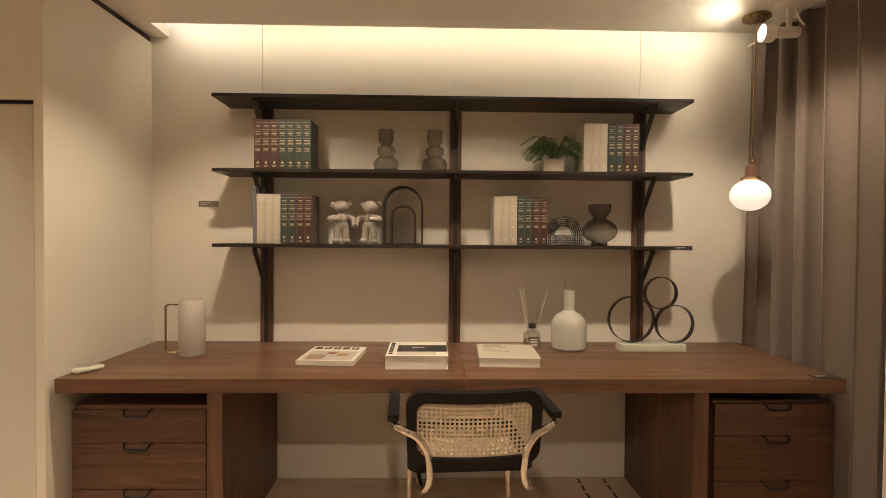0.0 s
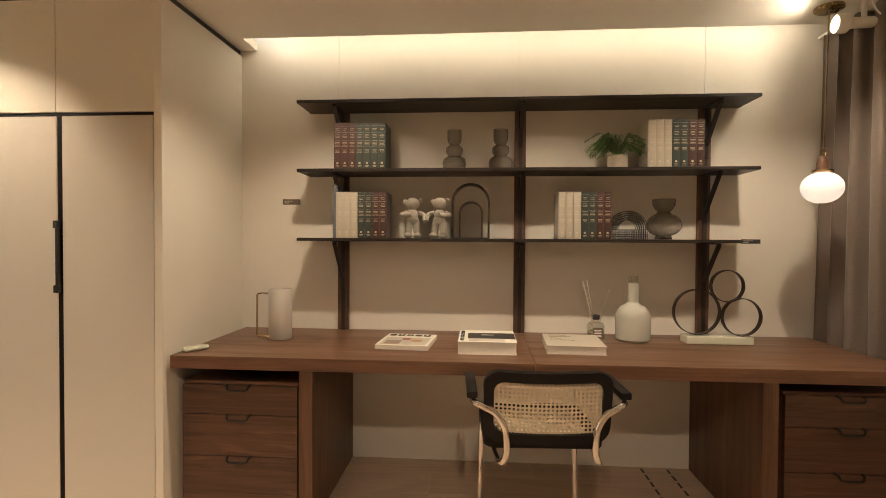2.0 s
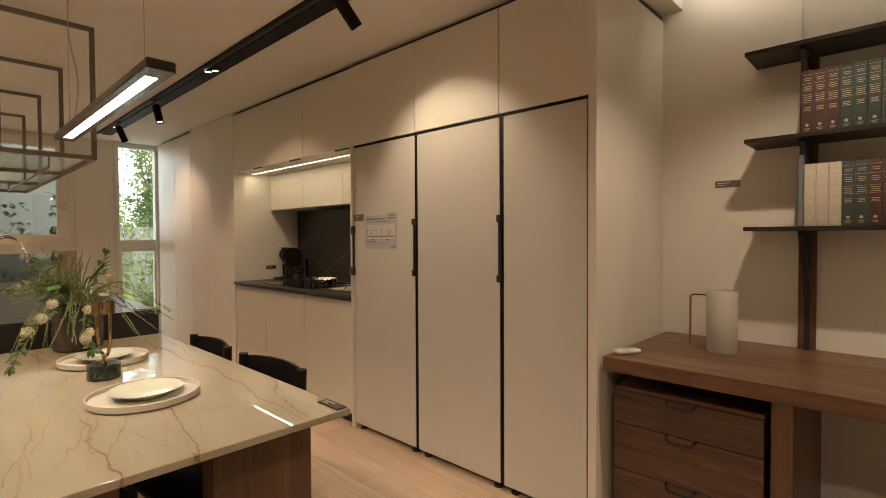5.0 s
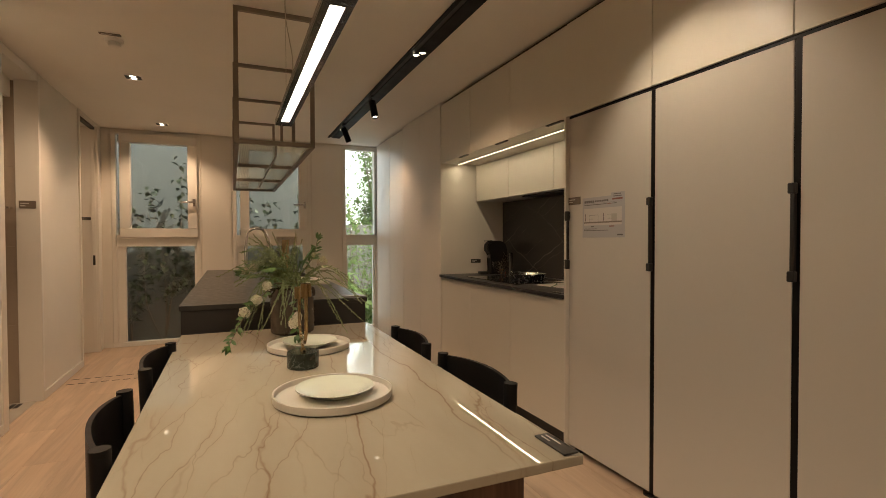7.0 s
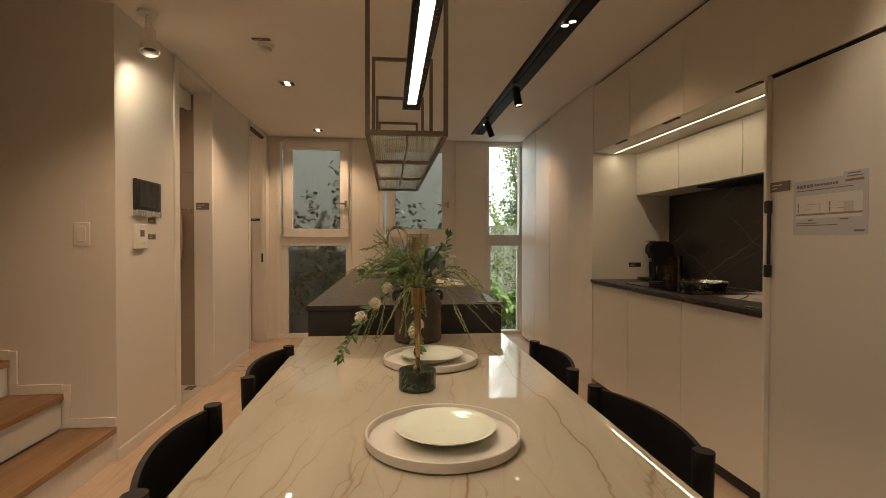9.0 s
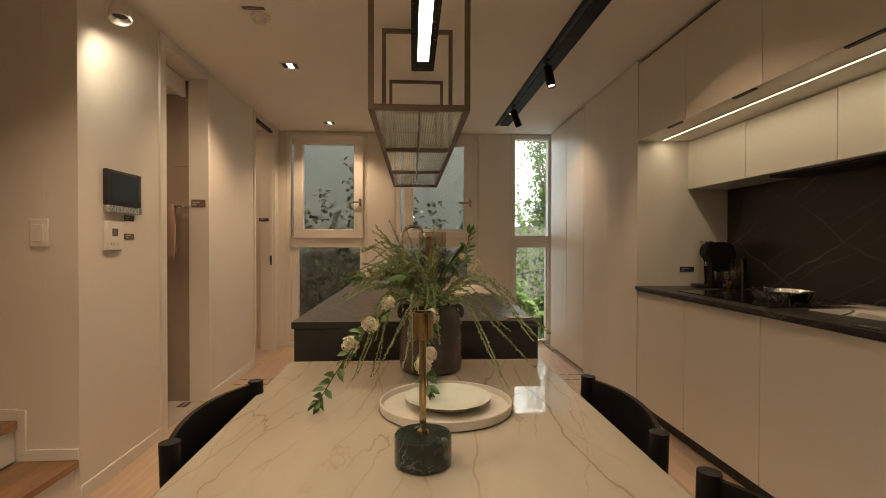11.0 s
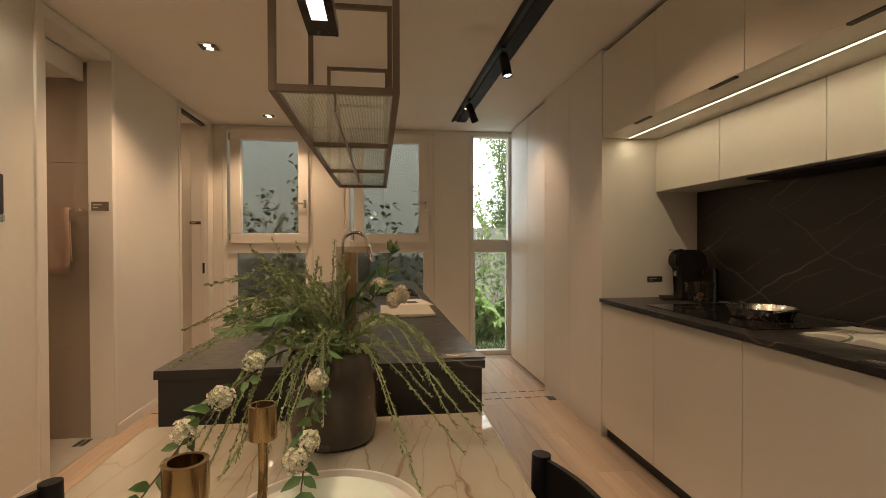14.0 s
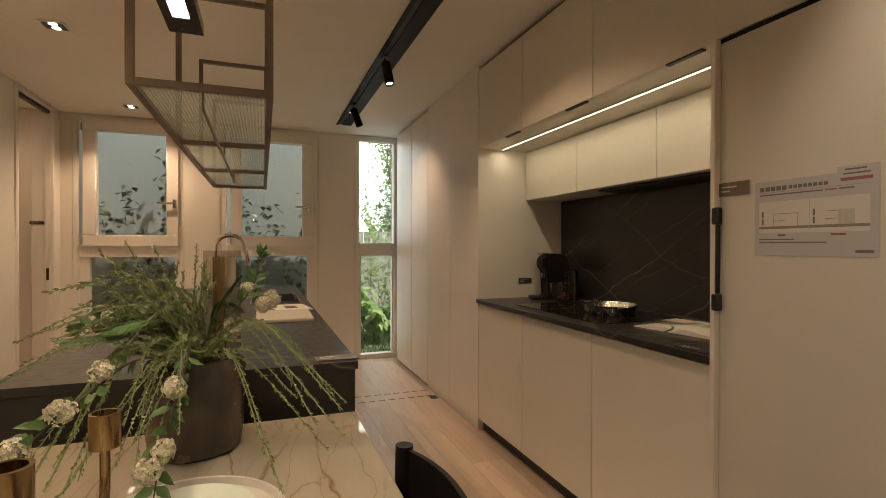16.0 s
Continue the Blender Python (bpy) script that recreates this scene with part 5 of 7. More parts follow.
part("print", bm, M_PAPER, diffuser, smooth=None)
for tx, ty in ((-0.072, 0.0), (-0.064, 0.02), (-0.054, -0.02), (-0.046, 0.015), (0.078, 0.0)):
    part("reed", rod(bmesh.new(), (0.487, 2.560, DT + 0.012), (0.487 + tx, 2.560 + ty, DT + 0.315 - abs(tx) * 0.2), 0.0023, seg=6), M_CREAM, diffuser)
bottle = thing("milk_glass_bottle", (0.675, 2.552, DT), "milky white glass bottle with a clear neck rim", "bottle")
part("body", lathe(bmesh.new(), ((0, 0.0005), (0.078, 0.0005), (0.087, 0.010), (0.088, 0.120), (0.082, 0.148), (0.062, 0.176), (0.036, 0.190), (0.027, 0.200), (0.026, 0.300), (0.023, 0.300), (0.024, 0.20), (0.0, 0.19)), (0.675, 2.552, DT), 48), paint("milk_glass", (0.52, 0.515, 0.46), 0.10, 100, 0.0, 0.02), bottle)
part("rim", lathe(bmesh.new(), ((0.023, 0.3002), (0.026, 0.3002), (0.026, 0.333), (0.0275, 0.336), (0.0235, 0.336), (0.023, 0.333), (0.023, 0.3002)), (0.675, 2.552, DT), 32), M_CLEAR, bottle, "clear glass rim")

rings = thing("ring_sculpture", (1.08, 2.51, DT), "dark metal ring sculpture on a rough white plaster block", "sculpture")
bm = boxed(0.918, 1.245, 2.472, 2.560, DT + 0.0004, DT + 0.040, bevel=0.004, seg=2)
bmesh.ops.subdivide_edges(bm, edges=[e for e in bm.edges if e.calc_length() > 0.03], cuts=6, use_grid_fill=True)
for v in bm.verts:
    if v.co.z > DT + 0.003:
        v.co += Vector((0, 0.0016, 0.0016)) * noise.noise(v.co * 60)
part("base", bm, M_CERAMIC, rings, "rough white plaster block")
for cx, cz, r, yy in ((0.981, DT + 0.040 + 0.1185, 0.116, 2.515), (1.197, DT + 0.040 + 0.0965, 0.096, 2.505), (1.130, DT + 0.292, 0.082, 2.515)):
    b = bmesh.new()
    for k in range(48):
        a0, a1 = math.tau * k / 48, math.tau * (k + 1) / 48
        q = [[b.verts.new((cx + rr * math.cos(a), yy + s, cz + rr * math.sin(a))) for rr in (r, r - 0.0036) for s in (-0.015, 0.015)] for a in (a0, a1)]
        for i, j in ((0, 1), (1, 3), (3, 2), (2, 0)):
            b.faces.new((q[0][i], q[0][j], q[1][j], q[1][i]))
    bmesh.ops.remove_doubles(b, verts=b.verts, dist=1e-5)
    part("ring", b, M_SHELF, rings, "dark bent metal ring")
tag_plate(0.10, 0.045, pose(1.585, 2.030, DT + 0.0004, -90), M_TAG, "small black lettered plate lying on the desk edge")


# ---- cane armchair ----
def cane_sheet(bm, origin_at, across, up, nx, nz, pitch):
    """A woven sheet with a round hole in each cell, in the plane of across and up."""
    o, a, u = Vector(origin_at), Vector(across), Vector(up)
    for i in range(nx):
        for j in range(nz):
            c = o + a * pitch * (i + 0.5) + u * pitch * (j + 0.5)
            corner = [bm.verts.new(c + pitch * 0.5 * (a * s + u * t)) for s, t in ((-1, -1), (0, -1), (1, -1), (1, 0), (1, 1), (0, 1), (-1, 1), (-1, 0))]
            hole = [bm.verts.new(c + pitch * 0.33 * (a * math.cos(g) + u * math.sin(g))) for g in (math.radians(225 + 45 * k) for k in range(8))]
            for k in range(8):
                bm.faces.new((corner[k], corner[(k + 1) % 8], hole[(k + 1) % 8], hole[k]))
    return bm


def rounded_frame(w, h, rail, radius, seg=7):
    """Outer and inner outlines of a rounded rectangular frame, as (x, z) pairs."""
    def outline(hw, hh, r):
        pts = []
        for sx, sz, a0 in ((1, 1, 0), (-1, 1, 90), (-1, -1, 180), (1, -1, 270)):
            for k in range(seg + 1):
                a = math.radians(a0 + 90 * k / seg)
                pts.append((sx * (hw - r) + r * math.cos(a), sz * (hh - r) + r * math.sin(a)))
        out = []
        for k, p in enumerate(pts):
            out.append(p)
            if k % (seg + 1) == seg:
                q = pts[(k + 1) % len(pts)]
                out += [(p[0] + (q[0] - p[0]) * f / 10, p[1] + (q[1] - p[1]) * f / 10) for f in range(1, 10)]
        return out
    return outline(w / 2, h / 2, radius), outline(w / 2 - rail, h / 2 - rail, max(0.008, radius - rail * 0.6))


def frame_solid(bm, outer, inner, thick, curve=0.0):
    def at(x, z, y):
        return (x, y + curve * (x / 0.23) ** 2, z)
    rows = [[bm.verts.new(at(x, z, y)) for x, z in line] for line in (outer, inner) for y in (-thick / 2, thick / 2)]
    a0, a1, b0, b1 = rows
    n = len(outer)
    for k in range(n):
        j = (k + 1) % n
        bm.faces.new((a0[k], a0[j], a1[j], a1[k]))
        bm.faces.new((b0[k], b1[k], b1[j], b0[j]))
        bm.faces.new((a0[k], b0[k], b0[j], a0[j]))
        bm.faces.new((a1[k], a1[j], b1[j], b1[k]))
    return bm


armchair = thing("cane_armchair", (0, 0, 0), "chrome cantilever armchair with cane back and black frame", "chair")
o, i = rounded_frame(0.460, 0.266, 0.037, 0.060)
for k, (x, z) in enumerate(o):
    o[k] = (x * (1 - 0.10 * (0.129 - z)), z)
bm = frame_solid(bmesh.new(), o, i, 0.026, 0.028)
lean = Matrix.Translation((0, 0, 0.672)) @ pose(0, 0, 0, 7, 0, 0)
back = part("back_frame", moved(bm, lean), M_BLACKWOOD, armchair, "black rounded back frame")
bm = cane_sheet(bmesh.new(), (-0.2052, 0, -0.1064), (1, 0, 0), (0, 0, 1), 27, 14, 0.0152)
for v in bm.verts:
    v.co.y += 0.028 * (v.co.x / 0.23) ** 2
bmesh.ops.remove_doubles(bm, verts=bm.verts, dist=1e-5)
part("cane_back", moved(bm, lean), M_CANE, back, "woven natural cane", smooth=None)
o, i = rounded_frame(0.445, 0.42, 0.034, 0.05)
flat = Matrix.Translation((0, 0.280, 0.515)) @ pose(0, 0, 0, 90, 0, 0)
seat = part("seat_frame", moved(frame_solid(bmesh.new(), o, i, 0.028), flat), M_BLACKWOOD, armchair, "black seat frame")
bm = cane_sheet(bmesh.new(), (-0.1976, -0.004, -0.190), (1, 0, 0), (0, 0, 1), 26, 25, 0.0152)
bmesh.ops.remove_doubles(bm, verts=bm.verts, dist=1e-5)
part("cane_seat", moved(bm, flat), M_CANE, seat, "woven natural cane", smooth=None)
for s in (-1, 1):
    b = bmesh.new()
    tube(b, curve_points(((s * 0.185, 0.16, 0.489), (s * 0.182, 0.05, 0.486), (s * 0.172, -0.020, 0.490), (s * 0.158, -0.046, 0.515), (s * 0.152, -0.050, 0.56), (s * 0.160, -0.050, 0.622), (s * 0.190, -0.046, 0.668), (s * 0.232, -0.036, 0.690), (s * 0.262, -0.010, 0.697), (s * 0.270, 0.05, 0.698), (s * 0.270, 0.24, 0.698)), 7), 0.0115, seg=12)
    t = part("arm_tube", b, M_CHROME, armchair, "bent chrome tube")
    for px, pz in ((0.222, 0.688), (0.1525, 0.57)):
        b = bmesh.new()
        lathe(b, ((0, 0), (0.006, 0), (0.005, 0.0025), (0, 0.003)), (s * px, -0.0565 if pz < 0.6 else -0.050, pz), 10, way=(0, -1, 0))
        part("screw", b, M_STEEL, t)
    b = bmesh.new()
    box(b, s * 0.270 - 0.019, s * 0.270 + 0.019, -0.012, 0.262, 0.708, 0.734, 0.006, 2)
    part("arm_pad", b, M_BLACKWOOD, armchair, "black arm pad")
    b = bmesh.new()
    tube(b, curve_points(((s * 0.20, 0.15, 0.489), (s * 0.205, 0.40, 0.489), (s * 0.207, 0.462, 0.477), (s * 0.209, 0.476, 0.44), (s * 0.214, 0.476, 0.06), (s * 0.214, 0.462, 0.022), (s * 0.214, 0.42, 0.0125), (s * 0.214, 0.0, 0.0125)), 7), 0.0115, seg=12)
    part("leg_tube", b, M_CHROME, armchair, "chrome cantilever leg")
part("rear_rail", rod(bmesh.new(), (-0.214, 0.0, 0.0125), (0.214, 0.0, 0.0125), 0.0115), M_CHROME, armchair)
armchair.matrix_basis = pose(0.118, 1.665, 0, 0, 0, 3)

# ---- curtain, pendant and spot beside the desk ----
curtain = thing("curtain", (1.70, 2.25, 0), "heavy taupe curtain hanging in deep folds", "curtain")
bm = bmesh.new()
nu, nv, folds = 220, 12, 6
grid = []
for j in range(nv + 1):
    f = j / nv
    row = []
    for k in range(nu + 1):
        u = k / nu
        swing = math.sin(u * math.tau * folds + 0.8 * math.sin(u * 9)) * (0.052 + 0.016 * math.sin(u * 17 + 2)) * (0.75 + 0.35 * (1 - f))
        row.append(bm.verts.new((1.690 + swing + 0.010 * math.sin(u * 5 + 3 * f), 1.895 + 0.810 * u + 0.012 * math.cos(u * math.tau * folds * 2), 0.012 + 2.340 * f)))
    grid.append(row)
for j in range(nv):
    for k in range(nu):
        bm.faces.new((grid[j][k], grid[j][k + 1], grid[j + 1][k + 1], grid[j + 1][k]))
drape = part("drape", bm, M_CURTAIN, curtain, "taupe woven cloth", smooth=80)
thick = drape.modifiers.new("thickness", "SOLIDIFY")
thick.thickness = 0.003
part("curtain_rail", boxed(1.675, 1.705, 1.88, 2.71, 2.352, CEIL - 0.0005), M_TRIM, curtain)

pend = thing("globe_pendant", (1.49, 2.36, CEIL), "opal globe pendant on a brass rod with a walnut cap", "pendant lamp")
part("canopy", lathe(bmesh.new(), ((0, 0), (0.060, 0), (0.060, -0.012), (0.050, -0.018), (0, -0.018)), (1.494, 2.36, CEIL - 0.0005), 32), M_BRASS, pend, "round brass canopy")
part("rod", rod(bmesh.new(), (1.494, 2.36, CEIL - 0.018), (1.482, 2.36, 1.705), 0.0035, seg=10), M_BRASS, pend)
bm = bmesh.new()
tube(bm, [(1.482 + 0.014 * math.cos(a), 2.36, 1.694 + 0.014 * math.sin(a)) for a in (math.tau * k / 16 for k in range(16))], 0.0028, seg=6, closed=True)
tube(bm, [(1.482, 2.36 + 0.015 * math.cos(a), 1.674 + 0.015 * math.sin(a)) for a in (math.tau * k / 16 for k in range(16))], 0.0028, seg=6, closed=True)
part("link", bm, M_BRASS, pend)
part("cap", lathe(bmesh.new(), ((0, 1.668), (0.012, 1.668), (0.022, 1.656), (0.025, 1.640), (0.025, 1.606), (0, 1.606)), (1.480, 2.36, 0), 28), M_WALNUT_Z, pend, "turned walnut cap")
part("collar", lathe(bmesh.new(), ((0, 1.6058), (0.042, 1.6058), (0.044, 1.600), (0.040, 1.594), (0, 1.594)), (1.480, 2.36, 0), 32), M_BRASS, pend)
bm = bmesh.new()
lathe(bm, [(0.085 * math.sin(math.pi * k / 24) ** 0.93, 1.522 - 0.073 * math.cos(math.pi * k / 24)) for k in range(25)], (1.478, 2.36, 0), 48)
part("globe", bm, M_BULB, pend, "glowing opal glass globe")

spot = thing("ceiling_spot", (1.53, 2.24, CEIL), "white adjustable ceiling spot lamp", "spot lamp")
part("base", lathe(bmesh.new(), ((0, 0), (0.055, 0), (0.055, -0.016), (0.046, -0.022), (0, -0.022)), (1.555, 2.23, CEIL - 0.0005), 32), M_TRIM, spot)
bm = bmesh.new()
box(bm, 1.545, 1.565, 2.222, 2.238, 2.225, CEIL - 0.022, 0.003)
tube(bm, curve_points(((1.585, 2.23, CEIL - 0.02), (1.60, 2.23, 2.30), (1.625, 2.23, 2.27)), 5), 0.004, seg=6)
part("arm", bm, M_TRIM, spot)
part("head", lathe(bmesh.new(), ((0.036, 0), (0.041, 0.004), (0.041, 0.045), (0.030, 0.055), (0.024, 0.060), (0.024, 0.150), (0.018, 0.158), (0, 0.158)), (1.440, 2.24, 2.235), 32, way=(1, -0.10, 0.0)), M_TRIM, spot, "white ribbed lamp head")
part("lens", lathe(bmesh.new(), ((0, 0.003), (0.036, 0.003), (0.036, 0.006), (0, 0.006)), (1.440, 2.24, 2.235), 28, way=(1, -0.10, 0.0)), M_LENS, spot, "glowing lens")

# sofa corner
sofa = thing("linen_sofa", (1.80, 1.1, 0), "linen sofa with a low walnut frame", "sofa")
part("frame", boxed(1.355, 2.25, 0.30, 1.655, 0.16, 0.235, bevel=0.006), M_WALNUT_X, sofa, "low walnut frame")
part("seat_cushion", boxed(1.40, 2.24, 0.31, 1.62, 0.2355, 0.425, bevel=0.045, seg=4), M_LINEN, sofa, "thick linen cushion")
part("frame_end", boxed(1.362, 1.395, 1.624, 1.654, 0.2355, 0.43, bevel=0.008), M_WALNUT_Z, sofa)
for x in (1.40, 2.20):
    for y in (0.36, 1.60):
        part("leg", rod(bmesh.new(), (x, y, 0), (x, y, 0.1595), 0.016, 0.022), M_WALNUT_Z, sofa)

# ---- ceiling fixtures ----
def double_downlight(x, y, name="double_downlight", group="double downlights"):
    d = thing(name, (x, y, CEIL), "square recessed ceiling light with two small lamps", "downlight", group)
    bm = bmesh.new()
    for a, b, c, e in ((-0.062, 0.062, -0.062, -0.052), (-0.062, 0.062, 0.052, 0.062), (-0.062, -0.052, -0.0519, 0.0519), (0.052, 0.062, -0.0519, 0.0519)):
        box(bm, x + a, x + b, y + c, y + e, CEIL - 0.006, CEIL - 0.0005)
    part("trim", bm, M_TRIM, d, smooth=None)
    part("recess", boxed(x - 0.0519, x + 0.0519, y - 0.0519, y + 0.0519, CEIL - 0.003, CEIL - 0.0006), M_BLACK, d, smooth=None)
    for s in (-1, 1):
        part("lens", lathe(bmesh.new(), ((0, -0.005), (0.020, -0.005), (0.020, -0.0031), (0, -0.0031)), (x + 0.027 * s, y, CEIL), 20), M_LENS, d, "glowing lens")
    return d


# Fixtures at x -3.4, -1.7 and 0 are added to house the fill lamps.
for x, y in ((-5.25, -0.35), (-6.86, -0.35), (-3.40, -0.35), (-1.70, -0.35), (0.0, -0.35), (-0.79, 1.89), (0.24, 1.89), (1.27, 1.89)):
    double_downlight(x, y)

track = thing("light_track", (-4.5, 1.42, CEIL), "long black recessed lighting track along the kitchen", "light track")
bm = bmesh.new()
box(bm, -6.85, -2.28, 1.350, 1.372, CEIL - 0.010, CEIL - 0.0005, 0.001)
box(bm, -6.85, -2.28, 1.402, 1.490, CEIL - 0.010, CEIL - 0.0005, 0.001)
part("profile", bm, M_TRACK, track)
part("groove", boxed(-6.84, -2.29, 1.3721, 1.4019, CEIL - 0.003, CEIL - 0.0006), M_INK, track, smooth=None)


def track_spot(x, aim):
    s = thing("track_spot", (x, 1.42, CEIL - 0.01), "black cylindrical spot lamp hanging from the track", "spot lamp", "track spots")
    top = Vector((x, 1.387, CEIL - 0.012))
    part("adapter", boxed(x - 0.035, x + 0.035, 1.374, 1.400, CEIL - 0.022, CEIL - 0.0035, bevel=0.002), M_BLACK, s)
    part("arm", rod(bmesh.new(), top, top + Vector((0, 0.012, -0.075)), 0.006), M_BLACK, s)
    hub = top + Vector((0, 0.018, -0.085))
    way = (Vector(aim) - hub).normalized()
    back = hub - way * 0.055
    part("head", lathe(bmesh.new(), ((0, 0), (0.026, 0), (0.029, 0.004), (0.029, 0.148), (0.026, 0.150), (0.024, 0.136), (0, 0.134)), back, 28, way=way), M_TRACK, s, "black cylinder head")
    part("lens", lathe(bmesh.new(), ((0, 0.1342), (0.0235, 0.1342), (0.0235, 0.137), (0, 0.137)), back, 24, way=way), M_LENS, s, "glowing lens")
    return s


track_spot(-2.44, (-2.33, 2.0, 1.55))
track_spot(-5.03, (-4.72, 1.52, 1.2))
track_spot(-6.12, (-6.12, 1.75, 1.4))
for x in (-3.98, -6.33):
    g = thing("track_downlight", (x, 1.42, CEIL - 0.01), "pair of small lamps set in the black track", "downlight", "track downlights")
    for s in (-1, 1):
        part("lens", lathe(bmesh.new(), ((0, 0), (0.020, 0), (0.020, -0.002), (0, -0.002)), (x + 0.026 * s, 1.425 + 0.012 * s, CEIL - 0.0102), 20), M_LENS, g, "glowing lens")
        part("ring", lathe(bmesh.new(), ((0.0205, 0), (0.025, 0), (0.025, -0.004), (0.0205, -0.004)), (x + 0.026 * s, 1.425 + 0.012 * s, CEIL - 0.0102), 20), M_BLACK, g)

linear = thing("linear_pendant", (-2.67, 0.525, 1.70), "long slim black linear pendant with a bright diffuser", "pendant lamp")
bm = bmesh.new()
box(bm, -3.335, -2.010, 0.490, 0.560, 1.684, 1.706, 0.002)
for a, b, c, d in ((-3.335, -2.010, 0.490, 0.508), (-3.335, -2.010, 0.542, 0.560), (-3.335, -3.255, 0.5081, 0.5419), (-2.09, -2.010, 0.5081, 0.5419)):
    box(bm, a, b, c, d, 1.6785, 1.6838)
part("housing", bm, metal("dark_anodised", (0.10, 0.09, 0.08), 0.22), linear)
part("diffuser", boxed(-3.254, -2.091, 0.5085, 0.5415, 1.6795, 1.6836), M_LED, linear, "bright white diffuser", smooth=None)
for x in (-3.20, -2.15):
    part("wire", rod(bmesh.new(), (x, 0.525, 1.706), (x, 0.525, CEIL - 0.001), 0.0011, seg=6), M_STEEL, linear)
bm = bmesh.new()
tube(bm, curve_points(((-3.16, 0.530, 1.706), (-3.15, 0.548, 1.90), (-3.165, 0.520, 2.12), (-3.16, 0.530, CEIL - 0.001)), 8), 0.0022, seg=6)
part("cord", bm, M_CREAM, linear)

rack = thing("hanging_rack", (-4.83, 0.52, CEIL), "ceiling-hung taupe metal rack with reeded glass shelf", "hanging rack")
T = 0.011
for x in (-3.70, -4.57, -5.44, -6.31):
    bm = bmesh.new()
    for y in (0.333, 0.708):
        box(bm, x - T, x + T, y - T, y + T, 1.652, 2.341, 0.001)
    box(bm, x - T, x + T, 0.333 + T, 0.708 - T, 2.341 - 2 * T, 2.341, 0.001)
    box(bm, x - T, x + T, 0.333 + T, 0.708 - T, 1.652, 1.652 + 2 * T, 0.001)
    part("hoop", bm, M_RACK, rack, "square taupe metal hoop")
    if x > -6.0:
        part("hook", rod(bmesh.new(), (x, 0.5205, 1.6518), (x, 0.5205, 1.602), 0.004, seg=8), M_RACK, rack)
for y in (0.333, 0.708):
    part("rail", boxed(-6.299, -3.711, y - T, y + T, 1.652, 1.652 + 2 * T, bevel=0.001), M_RACK, rack)
part("hanging_rail", rod(bmesh.new(), (-3.70, 0.5205, 1.600), (-5.46, 0.5205, 1.600), 0.005, seg=8), M_RACK, rack)
for x0, x1 in ((-4.558, -3.712), (-5.428, -4.582), (-6.298, -5.452)):
    bm = bmesh.new()
    n = 60
    rows = [[], [], [], []]
    for k in range(n + 1):
        y = 0.345 + 0.351 * k / n
        h = 0.0016 * (k % 2)
        for row, (x, z) in zip(rows, ((x0, 1.6745), (x1, 1.6745), (x0, 1.679 + h), (x1, 1.679 + h))):
            row.append(bm.verts.new((x, y, z)))
    for k in range(n):
        bm.faces.new((rows[0][k], rows[0][k + 1], rows[1][k + 1], rows[1][k]))
        bm.faces.new((rows[2][k], rows[3][k], rows[3][k + 1], rows[2][k + 1]))
        for i in (0, 1):
            bm.faces.new((rows[i][k], rows[i + 2][k], rows[i + 2][k + 1], rows[i][k + 1]))
    for k in (0, n):
        bm.faces.new((rows[0][k], rows[1][k], rows[3][k], rows[2][k]))
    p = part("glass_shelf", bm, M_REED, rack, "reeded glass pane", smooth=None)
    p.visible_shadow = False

smoke = thing("smoke_detector", (-4.505, -0.330, CEIL), "round white smoke detector on the ceiling", "smoke detector")
part("base", lathe(bmesh.new(), ((0, 0), (0.050, 0), (0.050, -0.012), (0.046, -0.018), (0, -0.018)), (-4.505, -0.330, CEIL - 0.0005), 32), M_TRIM, smoke)
part("sensor", lathe(bmesh.new(), ((0, 0), (0.034, 0), (0.036, -0.008), (0.030, -0.022), (0.018, -0.028), (0, -0.028)), (-4.505, -0.330, CEIL - 0.0187), 28), M_TRIM, smoke)
tag_plate(0.11, 0.030, pose(-4.415, -0.335, CEIL - 0.0006, 90, 0, 90), M_GREYTAG, "small brown plate beside the smoke detector")

wspot = thing("wall_washer_spot", (-4.13, -0.845, CEIL), "white adjustable ceiling spot aimed at the wall", "spot lamp")
part("base", lathe(bmesh.new(), ((0, 0), (0.052, 0), (0.052, -0.014), (0.044, -0.020), (0, -0.020)), (-4.12, -0.845, CEIL - 0.0005), 32), M_TRIM, wspot)
bm = bmesh.new()
for s in (-1, 1):
    tube(bm, curve_points(((-4.12 + 0.014 * s, -0.845, CEIL - 0.018), (-4.11 + 0.034 * s, -0.835, 2.29), (-4.105 + 0.036 * s, -0.825, 2.235)), 5), 0.0055, seg=8)
part("fork", bm, M_TRIM, wspot)
away = Vector((0.22, 0.10, -0.9)).normalized()
part("head", lathe(bmesh.new(), ((0, 0), (0.026, 0.004), (0.030, 0.018), (0.030, 0.085), (0.046, 0.094), (0.048, 0.140), (0.043, 0.142), (0.040, 0.108), (0, 0.104)), Vector((-4.118, -0.835, 2.275)), 32, way=away), M_TRIM, wspot, "white lamp head with an open collar")
part("reflector", lathe(bmesh.new(), ((0, 0.1045), (0.036, 0.1085), (0.036, 0.1105), (0, 0.1065)), Vector((-4.118, -0.835, 2.275)), 28, way=away), M_BLACK, wspot, "dark reflector")

# ---- wall devices ----
mon = thing("intercom", (-4.347, YL, 1.29), "black video intercom screen with a silver base", "intercom")
part("case", boxed(-4.494, -4.200, YL + 0.0005, YL + 0.022, 1.318, 1.490, bevel=0.005, seg=2), M_BLACK, mon)
part("screen", boxed(-4.460, -4.232, YL + 0.0221, YL + 0.0232, 1.338, 1.474), M_SCREEN, mon, "dark glossy screen", smooth=None)
